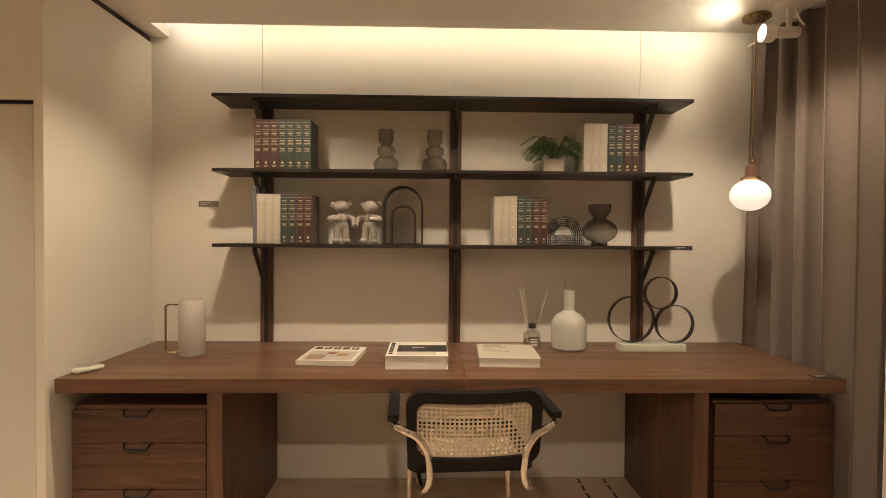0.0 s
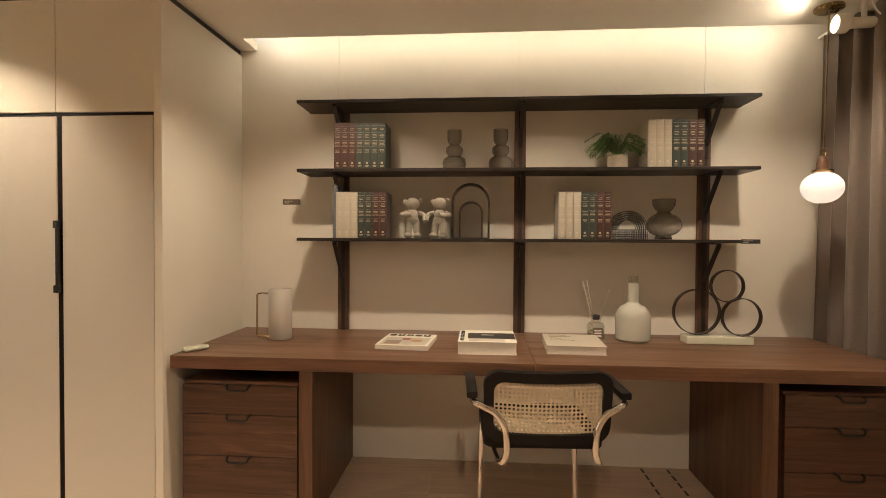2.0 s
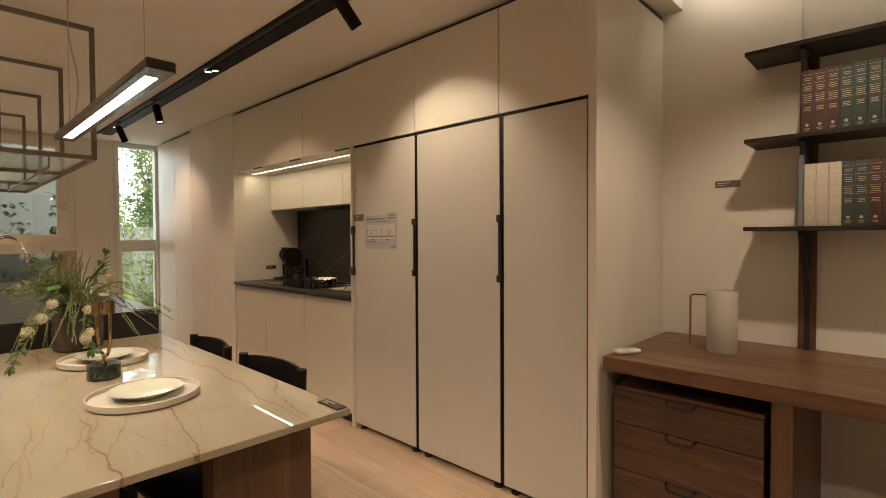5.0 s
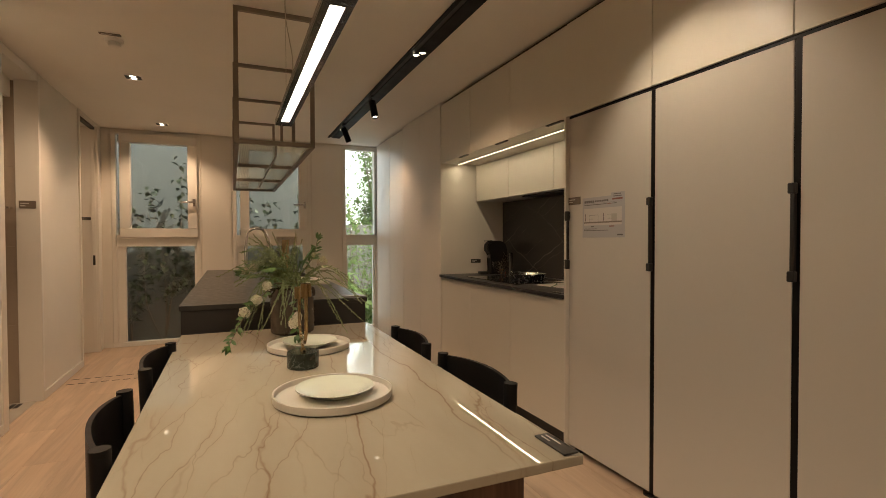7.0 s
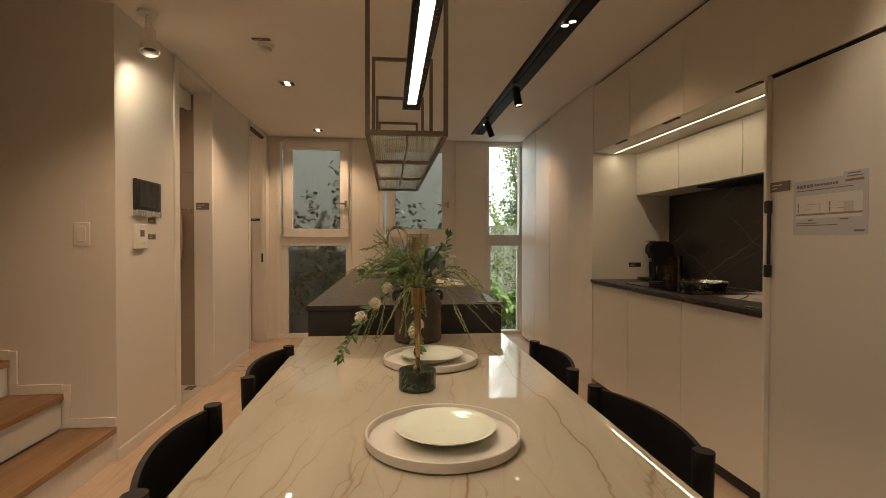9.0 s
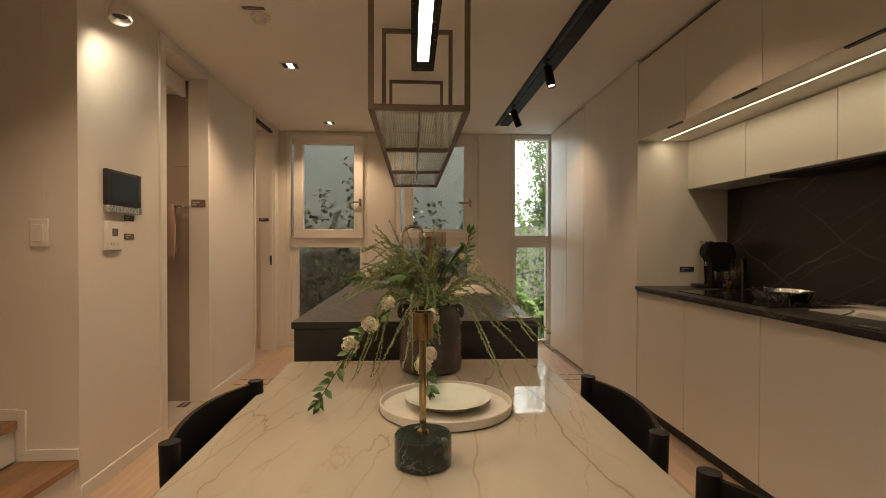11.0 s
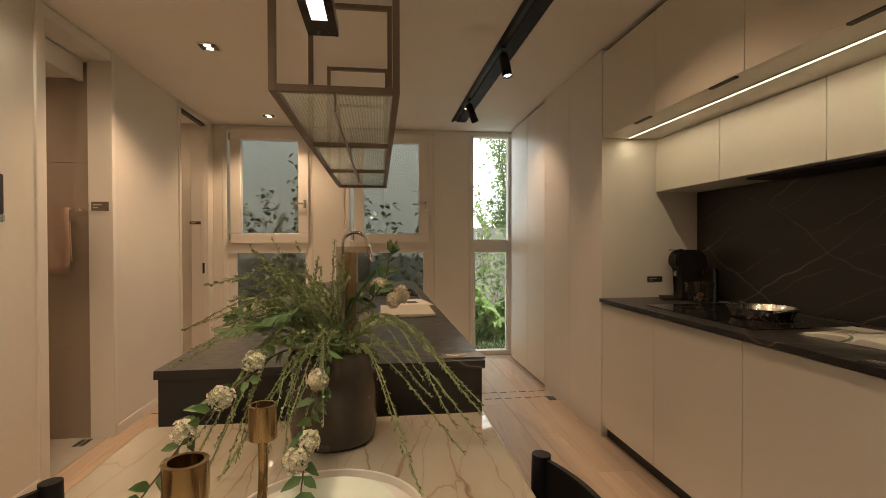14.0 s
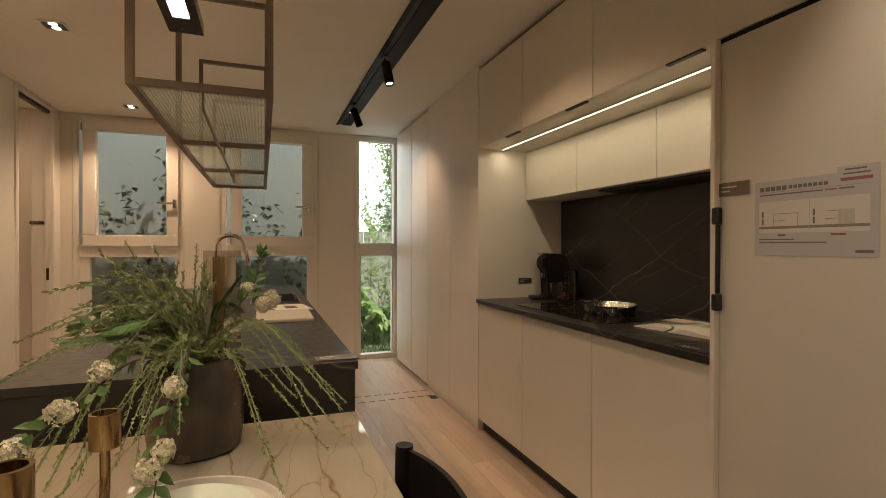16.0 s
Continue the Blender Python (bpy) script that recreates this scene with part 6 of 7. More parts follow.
part("speaker_bar", boxed(-4.494, -4.200, YL + 0.0005, YL + 0.026, 1.284, 1.3175, bevel=0.004), M_STEEL, mon, "silver speaker bar")
th = thing("thermostat", (-4.265, YL, 1.10), "white room thermostat with a small grey display", "thermostat")
part("case", boxed(-4.330, -4.200, YL + 0.0005, YL + 0.020, 1.100, 1.238, bevel=0.004), M_TRIM, th)
part("display", boxed(-4.288, -4.242, YL + 0.0201, YL + 0.0208, 1.168, 1.205), M_GREYTAG, th, smooth=None)
for k in range(3):
    part("button", boxed(-4.300 + 0.026 * k, -4.284 + 0.026 * k, YL + 0.0201, YL + 0.0222, 1.125, 1.139, bevel=0.002), M_TRIM, th)
for z in (1.262, 1.168):
    tag_plate(0.085, 0.030, pose(-4.415, YL + 0.0004, z, 0, 0, 180), M_GREYTAG, "small brown lettered plate on the wall")
sw = thing("light_switch", (-4.03, -1.13, 1.12), "white rocker light switch on the stair wall", "light switch")
part("plate", boxed(-4.0298, -4.020, -1.168, -1.090, 1.116, 1.240, bevel=0.003), M_TRIM, sw)
part("rocker", boxed(-4.0199, -4.016, -1.150, -1.108, 1.140, 1.216, bevel=0.0015), M_TRIM, sw)
tag_plate(0.098, 0.055, pose(-5.3897, -1.030, 1.418, 0, 0, 90), M_GREYTAG, "brown lettered plate on the doorway reveal")
tag_plate(0.10, 0.028, pose(-7.0846, -1.075, 1.385, 0, 0, 90), M_TAG, "small dark lettered plate on the doorway reveal")
tag_plate(0.098, 0.034, pose(-4.9972, 2.348, 0.964, 0, 0, 90), M_TAG, "small black lettered plate beside the counter")
towelbar = thing("towel_rail", (-5.35, -1.45, 1.36), "chrome towel rail on the bathroom wall", "towel rail")
bm = bmesh.new()
rod(bm, (-5.33, -1.115, 1.392), (-5.33, -1.85, 1.392), 0.008)
part("rail", bm, M_CHROME, towelbar)
for y in (-1.125, -1.84):
    part("rail_post", rod(bmesh.new(), (-5.3945, y, 1.392), (-5.324, y, 1.392), 0.010), M_CHROME, towelbar)
towel = thing("towel", (-5.36, -1.36, 1.36), "dusty rose towel folded over the rail", "towel")
bm = bmesh.new()
for k, (x, z0) in enumerate(((-5.316, 1.01), (-5.344, 1.07))):
    g = [[bm.verts.new((x + 0.006 * math.sin(j * 1.3 + i * 0.5), -1.165 - 0.30 * j / 10, 1.404 - (1.404 - z0) * i / 8)) for j in range(11)] for i in range(9)]
    for i in range(8):
        for j in range(10):
            bm.faces.new((g[i][j], g[i][j + 1], g[i + 1][j + 1], g[i + 1][j]))
    if k:
        for j in range(10):
            bm.faces.new((top_row[j], top_row[j + 1], g[0][j + 1], g[0][j]))
    top_row = g[0]
t = part("cloth", bm, M_TOWEL, towel, smooth=70)
t.modifiers.new("thickness", "SOLIDIFY").thickness = 0.007

# ---- notices on the fridge ----
M_NOTICE = paint("notice_paper", (0.50, 0.49, 0.50), 0.5, 300, 0.02, 0.01)
notice = thing("paper_notice", (-2.93, YK, 1.17), "printed paper notice with two cabinet drawings taped to the fridge", "notice")
part("sheet", boxed(-3.085, -2.783, YK - 0.0022, YK - 0.0004, 1.170, 1.375, bevel=0.0004), M_NOTICE, notice, smooth=None)
part("price_slip", boxed(-2.872, -2.782, YK - 0.0034, YK - 0.0023, 1.346, 1.388), M_NOTICE, notice, "small slip over the corner", smooth=None)
PRINT = paint("grey_ink", (0.17, 0.155, 0.155), 0.6)
REDPRINT = paint("faded_red_ink", (0.30, 0.13, 0.11), 0.6)
PICTURE = paint("printed_white", (0.66, 0.62, 0.58), 0.5, 300, 0.02, 0.02)
FLOORTONE = paint("printed_floor_tone", (0.26, 0.22, 0.19), 0.5)
for a, b, z0, z1, mat, up in (
        [(-3.070 + 0.0155 * k, -3.0575 + 0.0155 * k, 1.347, 1.359, PRINT, 1) for k in range(5)] + [(-2.990 + 0.0125 * k, -2.9805 + 0.0125 * k, 1.349, 1.358, PRINT, 1) for k in range(8)]
        + [(-3.070, -2.800, 1.3430, 1.3436, PRINT, 1), (-3.070, -2.905, 1.335, 1.3385, PRINT, 1), (-2.900, -2.872, 1.335, 1.3385, REDPRINT, 1), (-2.868, -2.835, 1.335, 1.3385, PRINT, 1)]
        + [(-2.855, -2.808, 1.378, 1.382, PRINT, 3), (-2.858, -2.800, 1.368, 1.372, PRINT, 3), (-2.864, -2.796, 1.353, 1.361, REDPRINT, 3)]
        + [(-3.072, -2.938, 1.232, 1.318, PICTURE, 1), (-2.936, -2.802, 1.232, 1.318, PICTURE, 1), (-3.072, -2.938, 1.243, 1.250, FLOORTONE, 2), (-2.936, -2.802, 1.243, 1.250, FLOORTONE, 2)]
        + [(-3.064, -3.059, 1.254, 1.271, PRINT, 2), (-3.064, -3.059, 1.274, 1.291, PRINT, 2), (-2.928, -2.923, 1.254, 1.271, PRINT, 2), (-2.928, -2.923, 1.274, 1.291, PRINT, 2)]
        + [(-3.030, -2.965, 1.2830, 1.2842, PRINT, 2), (-2.966, -2.9648, 1.250, 1.2829, PRINT, 2), (-3.030, -3.000, 1.264, 1.2652, PRINT, 2), (-3.0305, -3.0295, 1.250, 1.2829, FLOORTONE, 2)]
        + [(-2.870 + 0.0125 * k, -2.8585 + 0.0125 * k, 1.2501, 1.286, M_GREYPRINT, 2) for k in range(3)] + [(-2.898, -2.871, 1.283, 1.2842, PRINT, 2), (-2.898, -2.871, 1.264, 1.2652, PRINT, 2)]
        + [(-3.018, -2.998, 1.223, 1.228, PRINT, 1), (-2.886, -2.852, 1.223, 1.228, REDPRINT, 1), (-3.072, -2.975, 1.2125, 1.2155, PRINT, 1), (-3.072, -2.895, 1.2045, 1.2075, PRINT, 1), (-2.832, -2.794, 1.180, 1.187, PRINT, 1)]):
    lift = -0.0022 - 0.0004 * up if up < 3 else -0.0038
    part("print", boxed(a, b, YK + lift, YK + lift + 0.0003, z0, z1), mat, notice, smooth=None)
tag_plate(0.098, 0.040, pose(-3.152, YK - 0.0004, 1.367), M_GREYTAG, "small brown lettered plate on the fridge")

# ---- on the counter ----
KT = 0.8525
hob = thing("induction_hob", (-4.25, 2.30, KT), "black glass induction hob set on the counter", "hob")
part("glass", boxed(-4.62, -3.86, 2.075, 2.545, KT, KT + 0.005, bevel=0.0015), paint("hob_glass", (0.008, 0.008, 0.008), 0.05, 100, 0.0), hob)
for x, y, r in ((-4.43, 2.22, 0.085), (-4.43, 2.42, 0.065), (-4.06, 2.34, 0.105)):
    part("zone_mark", lathe(bmesh.new(), ((r, 0), (r + 0.002, 0), (r + 0.002, 0.0003), (r, 0.0003)), (x, y, KT + 0.0052), 40), M_GREYTAG, hob)
pan = thing("steel_pan", (-4.12, 2.335, KT), "shallow steel pan with two loop handles on the hob", "pan")
part("bowl", lathe(bmesh.new(), ((0, 0), (0.105, 0), (0.118, 0.006), (0.132, 0.040), (0.138, 0.046), (0.134, 0.047), (0.128, 0.040), (0.113, 0.008), (0, 0.004)), (-4.12, 2.335, KT + 0.0055), 44), M_STEEL, pan, "polished steel bowl")
for s in (-1, 1):
    b = bmesh.new()
    tube(b, curve_points(((-4.12 + s * 0.128, 2.295, KT + 0.043), (-4.12 + s * 0.158, 2.30, KT + 0.052), (-4.12 + s * 0.166, 2.335, KT + 0.056), (-4.12 + s * 0.158, 2.37, KT + 0.052), (-4.12 + s * 0.128, 2.375, KT + 0.043)), 6), 0.004, seg=8)
    part("loop_handle", b, M_CHROME, pan)
coffee = thing("coffee_machine", (-4.86, 2.47, KT), "black pod coffee machine with a smoked water tank", "coffee machine")
bm = bmesh.new()
sweep(bm, [(-0.075, 0.0), (0.085, 0.0), (0.085, 0.22), (0.070, 0.270), (0.030, 0.295), (-0.045, 0.295), (-0.085, 0.275), (-0.098, 0.235), (-0.090, 0.195), (-0.060, 0.182), (-0.052, 0.04)], -0.065, 0.065)
bmesh.ops.bevel(bm, geom=list(bm.edges), offset=0.008, segments=2, affect="EDGES")
cm = pose(-4.85, 2.475, KT + 0.0005, 0, 0, 78)
part("body", moved(bm, cm), M_BLACKWOOD, coffee, "glossy black rounded body")
part("drip_tray", moved(boxed(-0.155, -0.078, -0.050, 0.050, 0.0, 0.022, bevel=0.006, seg=2), cm), M_BLACK, coffee)
part("water_tank", moved(lathe(bmesh.new(), ((0, 0), (0.048, 0), (0.050, 0.006), (0.050, 0.185), (0.046, 0.190), (0, 0.190)), (0.07, -0.105, 0.0), 28), cm), M_SMOKE, coffee, "smoked water tank")
part("spout", moved(rod(bmesh.new(), (-0.072, 0, 0.140), (-0.072, 0, 0.168), 0.012), cm), M_STEEL, coffee)
part("lever", moved(boxed(-0.098, -0.05, -0.05, 0.05, 0.288, 0.300, bevel=0.004), cm), M_STEEL, coffee)
bowl = thing("glass_bowl", (-4.66, 2.40, KT), "clear glass bowl holding coloured pods", "bowl")
part("glass", lathe(bmesh.new(), ((0, 0.0005), (0.045, 0.0005), (0.050, 0.006), (0.068, 0.06), (0.076, 0.115), (0.0735, 0.115), (0.0655, 0.06), (0.047, 0.010), (0, 0.008)), (-4.685, 2.430, KT), 40), M_CLEAR, bowl)
rnd = random.Random(8)
for k in range(14):
    a, r = rnd.uniform(0, math.tau), rnd.uniform(0, 0.035)
    mat = (M_RED, M_BLACK, M_BRASS, M_GREYTAG, M_STEEL)[k % 5]
    p = solid("coffee_pod", (-4.685 + r * math.cos(a), 2.430 + r * math.sin(a), KT + 0.010 + 0.007 * (k // 3)), lathe(bmesh.new(), ((0, 0), (0.009, 0), (0.014, 0.016), (0.016, 0.017), (0, 0.018)), (-4.685 + r * math.cos(a), 2.430 + r * math.sin(a), KT + 0.010 + 0.007 * (k // 3)), 12), mat, "small foil coffee pod in the glass bowl", "coffee pod", "coffee pods")
cook = thing("open_book", (-3.62, 2.33, KT), "open cookery book lying on the counter", "book")
for s in (-1, 1):
    b = bmesh.new()
    n = 10
    top = [(s * 0.19 * k / n, 0.004 + 0.020 * math.sin(math.pi * (k / n) ** 0.6) ** 0.7 * (1 - 0.55 * k / n)) for k in range(n + 1)]
    sweep(b, [(0, 0.0005), *top, (s * 0.19, 0.0005)], -0.13, 0.13)
    part("page_block", moved(b, pose(-3.60, 2.335, KT, 0, 0, 8)), M_PAPER, cook)
    part("print", moved(boxed(min(s * 0.03, s * 0.15), max(s * 0.03, s * 0.15), -0.02, 0.09, 0.0245, 0.0248), pose(-3.60, 2.335, KT, 0, 0, 8)), M_GREYPRINT if s > 0 else M_TRAY, cook, smooth=None)
bm = bmesh.new()
for k in range(9):
    f = k / 8
    x, y, z = -3.600 + 0.030 * math.sin(3 * f), 2.215 - 0.050 * f, KT + 0.0265 - 0.024 * f * f
    rows = [bm.verts.new((x + d, y, z + h)) for d, h in ((-0.007, 0), (0.007, 0), (0.007, 0.0008), (-0.007, 0.0008))]
    if k:
        for q in range(4):
            bm.faces.new((last[q], last[(q + 1) % 4], rows[(q + 1) % 4], rows[q]))
    last = rows
part("ribbon", bm, M_GREEN_RIBBON, cook, "green ribbon marker")
for k in range(9):
    part("print", moved(boxed(-0.165, -0.035 - 0.03 * (k % 3 == 2), -0.100 + 0.011 * k, -0.096 + 0.011 * k, 0.0249, 0.0251), pose(-3.60, 2.335, KT, 0, 0, 8)), M_GREYTAG, cook, smooth=None)
tag_plate(0.13, 0.05, pose(-3.315, 2.030, KT + 0.0003, -90), M_TAG, "small black lettered plate lying on the counter")

# ---- on the island ----
IT = 0.8665
faucet = thing("faucet", (-5.40, 0.41, IT), "tall chrome gooseneck faucet behind the sink", "faucet")
part("base", lathe(bmesh.new(), ((0, 0), (0.026, 0), (0.026, 0.008), (0.019, 0.014), (0.019, 0.075), (0.015, 0.080), (0, 0.080)), (-5.40, 0.415, IT), 28), M_CHROME, faucet)
bm = bmesh.new()
tube(bm, curve_points(((-5.40, 0.415, IT + 0.07), (-5.40, 0.415, 1.12), (-5.40, 0.422, 1.205), (-5.40, 0.452, 1.247), (-5.40, 0.505, 1.260), (-5.40, 0.556, 1.238), (-5.40, 0.585, 1.17)), 8), 0.012, seg=14)
part("neck", bm, M_CHROME, faucet, "bent chrome neck")
part("spray_head", lathe(bmesh.new(), ((0, 0), (0.015, 0.002), (0.018, 0.03), (0.0175, 0.105), (0.015, 0.112), (0, 0.112)), (-5.40, 0.583, 1.178), 24, way=(0, 0.18, -1)), M_CHROME, faucet)
part("lever", rod(bmesh.new(), (-5.40, 0.395, IT + 0.05), (-5.40, 0.335, IT + 0.075), 0.005), M_CHROME, faucet)
M_ACRYLIC = pane_glass("acrylic_sheet", (0.80, 0.78, 0.74))
stand = thing("display_stand", (-3.70, 0.55, IT), "white card stand with a tall gold panel", "display stand")
part("card", boxed(-3.712, -3.705, 0.520, 0.625, IT, 1.180, bevel=0.001), M_ACRYLIC, stand, "translucent acrylic card")
part("gold_panel", boxed(-3.7045, -3.698, 0.546, 0.582, IT, 1.162, bevel=0.001), M_BRASS, stand, "tall gold panel")
board = solid("cutting_board", (-4.5, 0.79, IT), boxed(-4.62, -4.29, 0.66, 0.90, IT, IT + 0.014, bevel=0.003), M_CREAM, "cream cutting board lying by the sink", "cutting board")
leaflet = thing("leaflet", (-4.79, 0.84, IT), "printed leaflet lying on the island", "leaflet")
part("sheet", moved(boxed(-0.15, 0.12, -0.09, 0.09, 0.0, 0.002), pose(-4.80, 0.83, IT, 0, 0, 8)), M_PAPER, leaflet, smooth=None)
part("print", moved(boxed(-0.06, 0.03, -0.03, 0.03, 0.0021, 0.0024), pose(-4.80, 0.83, IT, 0, 0, 8)), M_INK, leaflet, smooth=None)
tag_plate(0.12, 0.060, pose(-3.528, 0.890, IT + 0.0002, -90, 0, 90), M_GREYTAG, "small brown lettered plate lying on the island corner")

# ---- on the table ----
TT = 0.7505
tag_plate(0.10, 0.034, pose(-1.805, 0.898, TT + 0.0002, -90, 0, 0), M_TAG, "small black lettered plate lying on the table corner")


def place_setting(x, y):
    t = thing("serving_tray", (x, y, TT), "round putty coloured tray with a low rim on the table", "tray", "trays")
    part("dish", lathe(bmesh.new(), ((0, 0.0005), (0.1453, 0.0005), (0.1514, 0.004), (0.1527, 0.022), (0.1505, 0.0235), (0.1479, 0.022), (0.1462, 0.009), (0.1419, 0.007), (0, 0.007)), (x, y, TT), 72), M_TRAY, t)
    p = thing("dinner_plate", (x - 0.005, y + 0.005, TT + 0.0075), "white glazed plate lying on a tray", "plate", "plates")
    part("dish", lathe(bmesh.new(), ((0, 0.003), (0.0519, 0.003), (0.0536, 0.0002), (0.0571, 0.0002), (0.0606, 0.005), (0.0865, 0.014), (0.1003, 0.021), (0.1008, 0.0225), (0.0986, 0.0225), (0.0848, 0.0165), (0.0606, 0.0085), (0, 0.0075)), (x - 0.005, y + 0.005, TT + 0.0075), 64), M_CERAMIC, p)
    for k in range(3):
        part("glaze_mark", boxed(x - 0.008 + 0.002 * k, x - 0.006 + 0.002 * k, y - 0.012 + 0.012 * k, y - 0.006 + 0.012 * k, TT + 0.0152, TT + 0.0154), M_TRAY, p, smooth=None)


place_setting(-2.285, 0.545)
place_setting(-2.915, 0.572)

candle = thing("candle_holder", (-2.635, 0.513, TT), "brass two-arm candle holder on a green marble drum", "candle holder")
part("base", lathe(bmesh.new(), ((0, 0.0004), (0.048, 0.0004), (0.050, 0.002), (0.050, 0.050), (0.048, 0.052), (0, 0.052)), (-2.635, 0.513, TT), 48), M_GREENMARBLE, candle, "dark green marble drum")
part("stem", lathe(bmesh.new(), ((0, 0.0525), (0.010, 0.0525), (0.010, 0.058), (0.005, 0.062), (0.005, 0.085), (0, 0.085)), (-2.635, 0.513, TT), 20), M_BRASS, candle)
for s, dx, dy, top in ((1, 0.108, -0.003, 0.240), (-1, -0.108, 0.003, 0.211)):
    b = bmesh.new()
    tube(b, curve_points(((-2.635, 0.513, TT + 0.082), (-2.635 + dx * 0.50, 0.513 + dy * 0.50, TT + 0.090), (-2.635 + dx * 0.86, 0.513 + dy * 0.86, TT + 0.122), (-2.635 + dx, 0.513 + dy, TT + 0.165), (-2.635 + dx, 0.513 + dy, TT + top - 0.001)), 8), 0.0055, seg=12)
    arm = part("arm", b, M_BRASS, candle, "bent brass arm")
    part("cup", lathe(bmesh.new(), ((0, top), (0.0158, top), (0.0162, top + 0.002), (0.0162, top + 0.040), (0.0125, top + 0.040), (0.0115, top + 0.008), (0, top + 0.006)), (-2.635 + dx, 0.513 + dy, TT), 28), M_BRASS, arm, "brass candle cup")

VX, VY = -3.275, 0.550
vase = thing("stoneware_vase", (VX, VY, TT), "dark brown glazed stoneware vase with two lug ears", "vase")
part("body", lathe(bmesh.new(), ((0, 0.0004), (0.0843, 0.0004), (0.092, 0.0074), (0.0968, 0.046), (0.0968, 0.1104), (0.0939, 0.1518), (0.0872, 0.1766), (0.0786, 0.1895), (0.0757, 0.1969), (0.0786, 0.2015), (0.0747, 0.2033), (0.0699, 0.1969), (0.0718, 0.1886), (0.0824, 0.1702), (0.0881, 0.1104), (0.0862, 0.0184), (0, 0.0129)), (VX, VY, TT), 56), M_VASE, vase)
for s in (-1, 1):
    b = bmesh.new()
    tube(b, curve_points(((VX, VY + s * 0.073, TT + 0.192), (VX, VY + s * 0.086, TT + 0.194), (VX, VY + s * 0.094, TT + 0.184), (VX, VY + s * 0.094, TT + 0.168), (VX, VY + s * 0.090, TT + 0.160)), 6), 0.007, seg=10)
    part("lug", b, M_VASE, vase)

# the flowers: spiky sprays, fern fronds, leafy sprigs with round white flower heads
posy = thing("flower_arrangement", (VX, VY, TT + 0.19), "loose green arrangement with arching sprays and white flower heads", "flowers")
rnd = random.Random(21)
MOUTH = Vector((VX, VY, TT + 0.189))


def start_point():
    a, r = rnd.uniform(0, math.tau), rnd.uniform(0, 0.05)
    return MOUTH + Vector((r * math.cos(a), r * math.sin(a), 0))


def spray(tip, rise, thick=1.0):
    """One arching stem covered with short pointed scales."""
    tip, foot = Vector(tip), start_point()
    mid = foot.lerp(tip, 0.5) + Vector((rnd.uniform(-0.02, 0.02), rnd.uniform(-0.02, 0.02), rise))
    line = curve_points((foot, mid, tip), 16)
    b = bmesh.new()
    tube(b, line, 0.0017 * thick, 0.0009, 5)
    for i in range(5, len(line)):
        w = (line[i] - line[i - 1]).normalized()
        span = (line[i] - line[i - 1]).length
        size = 0.0150 * (1.0 - 0.45 * i / len(line))
        steps = max(2, int(span / 0.0055))
        for q in range(steps):
            p = line[i - 1].lerp(line[i], q / steps)
            side = w.orthogonal().normalized()
            side.rotate(Matrix.Rotation(rnd.uniform(0, math.tau), 3, w))
            blade(b, p, w * 0.9 + side * 0.75, side, size, size * 0.55, 0.05, 0.1)
    return part("spray", b, M_SPIKE, posy)


def fern(tip, rise):
    tip, foot = Vector(tip), start_point()
    line = curve_points((foot, foot.lerp(tip, 0.5) + Vector((0, 0, rise)), tip), 18)
    b = bmesh.new()
    tube(b, line, 0.0014, 0.0006, 4)
    for i in range(8, len(line)):
        w = (line[i] - line[i - 1]).normalized()
        side = w.cross(Vector((0, 0, 1))).normalized()
        size = 0.050 * math.sin(math.pi * min(1.0, (len(line) - i + 1) / 24)) + 0.006
        for s in (-1, 1):
            for q in (0.0, 0.5):
                blade(b, line[i - 1].lerp(line[i], q), side * s + w * 0.75 + Vector((0, 0, rnd.uniform(-0.15, 0.1))), (0, 0, 1), size, 0.0075, 0.2)
    return part("fern_frond", b, M_FERN, posy)


def flower_head(at, r, parent):
    """A loose ball of small five-petalled florets."""
    b, at = bmesh.new(), Vector(at)
    for k in range(84):
        z, a = 1 - 2 * (k + 0.5) / 84, k * 2.39996
        n = Vector((math.sqrt(1 - z * z) * math.cos(a), math.sqrt(1 - z * z) * math.sin(a), z))
        p = at + n * r * rnd.uniform(0.66, 1.02)
        n = (n + Vector((rnd.uniform(-0.4, 0.4), rnd.uniform(-0.4, 0.4), rnd.uniform(-0.4, 0.4)))).normalized()
        side = n.orthogonal().normalized()
        side.rotate(Matrix.Rotation(rnd.uniform(0, math.tau), 3, n))
        for q in range(5):
            d = side.copy()
            d.rotate(Matrix.Rotation(q * math.tau / 5, 3, n))
            e = n.cross(d)
            m0 = b.verts.new(p - n * 0.0014)
            m1, m2, m3 = (b.verts.new(p + d * l + e * h + n * u) for l, h, u in ((0.0030, 0.0021, 0.0008), (0.0052, 0, 0.0002), (0.0030, -0.0021, 0.0008)))
            b.faces.new((m0, m1, m2, m3))
        tube(b, [at + n * 0.002, p], 0.0006, 0.0004, 3)
    return part("flower_head", b, M_PETAL, parent, "round head of tiny cream florets", smooth=None)


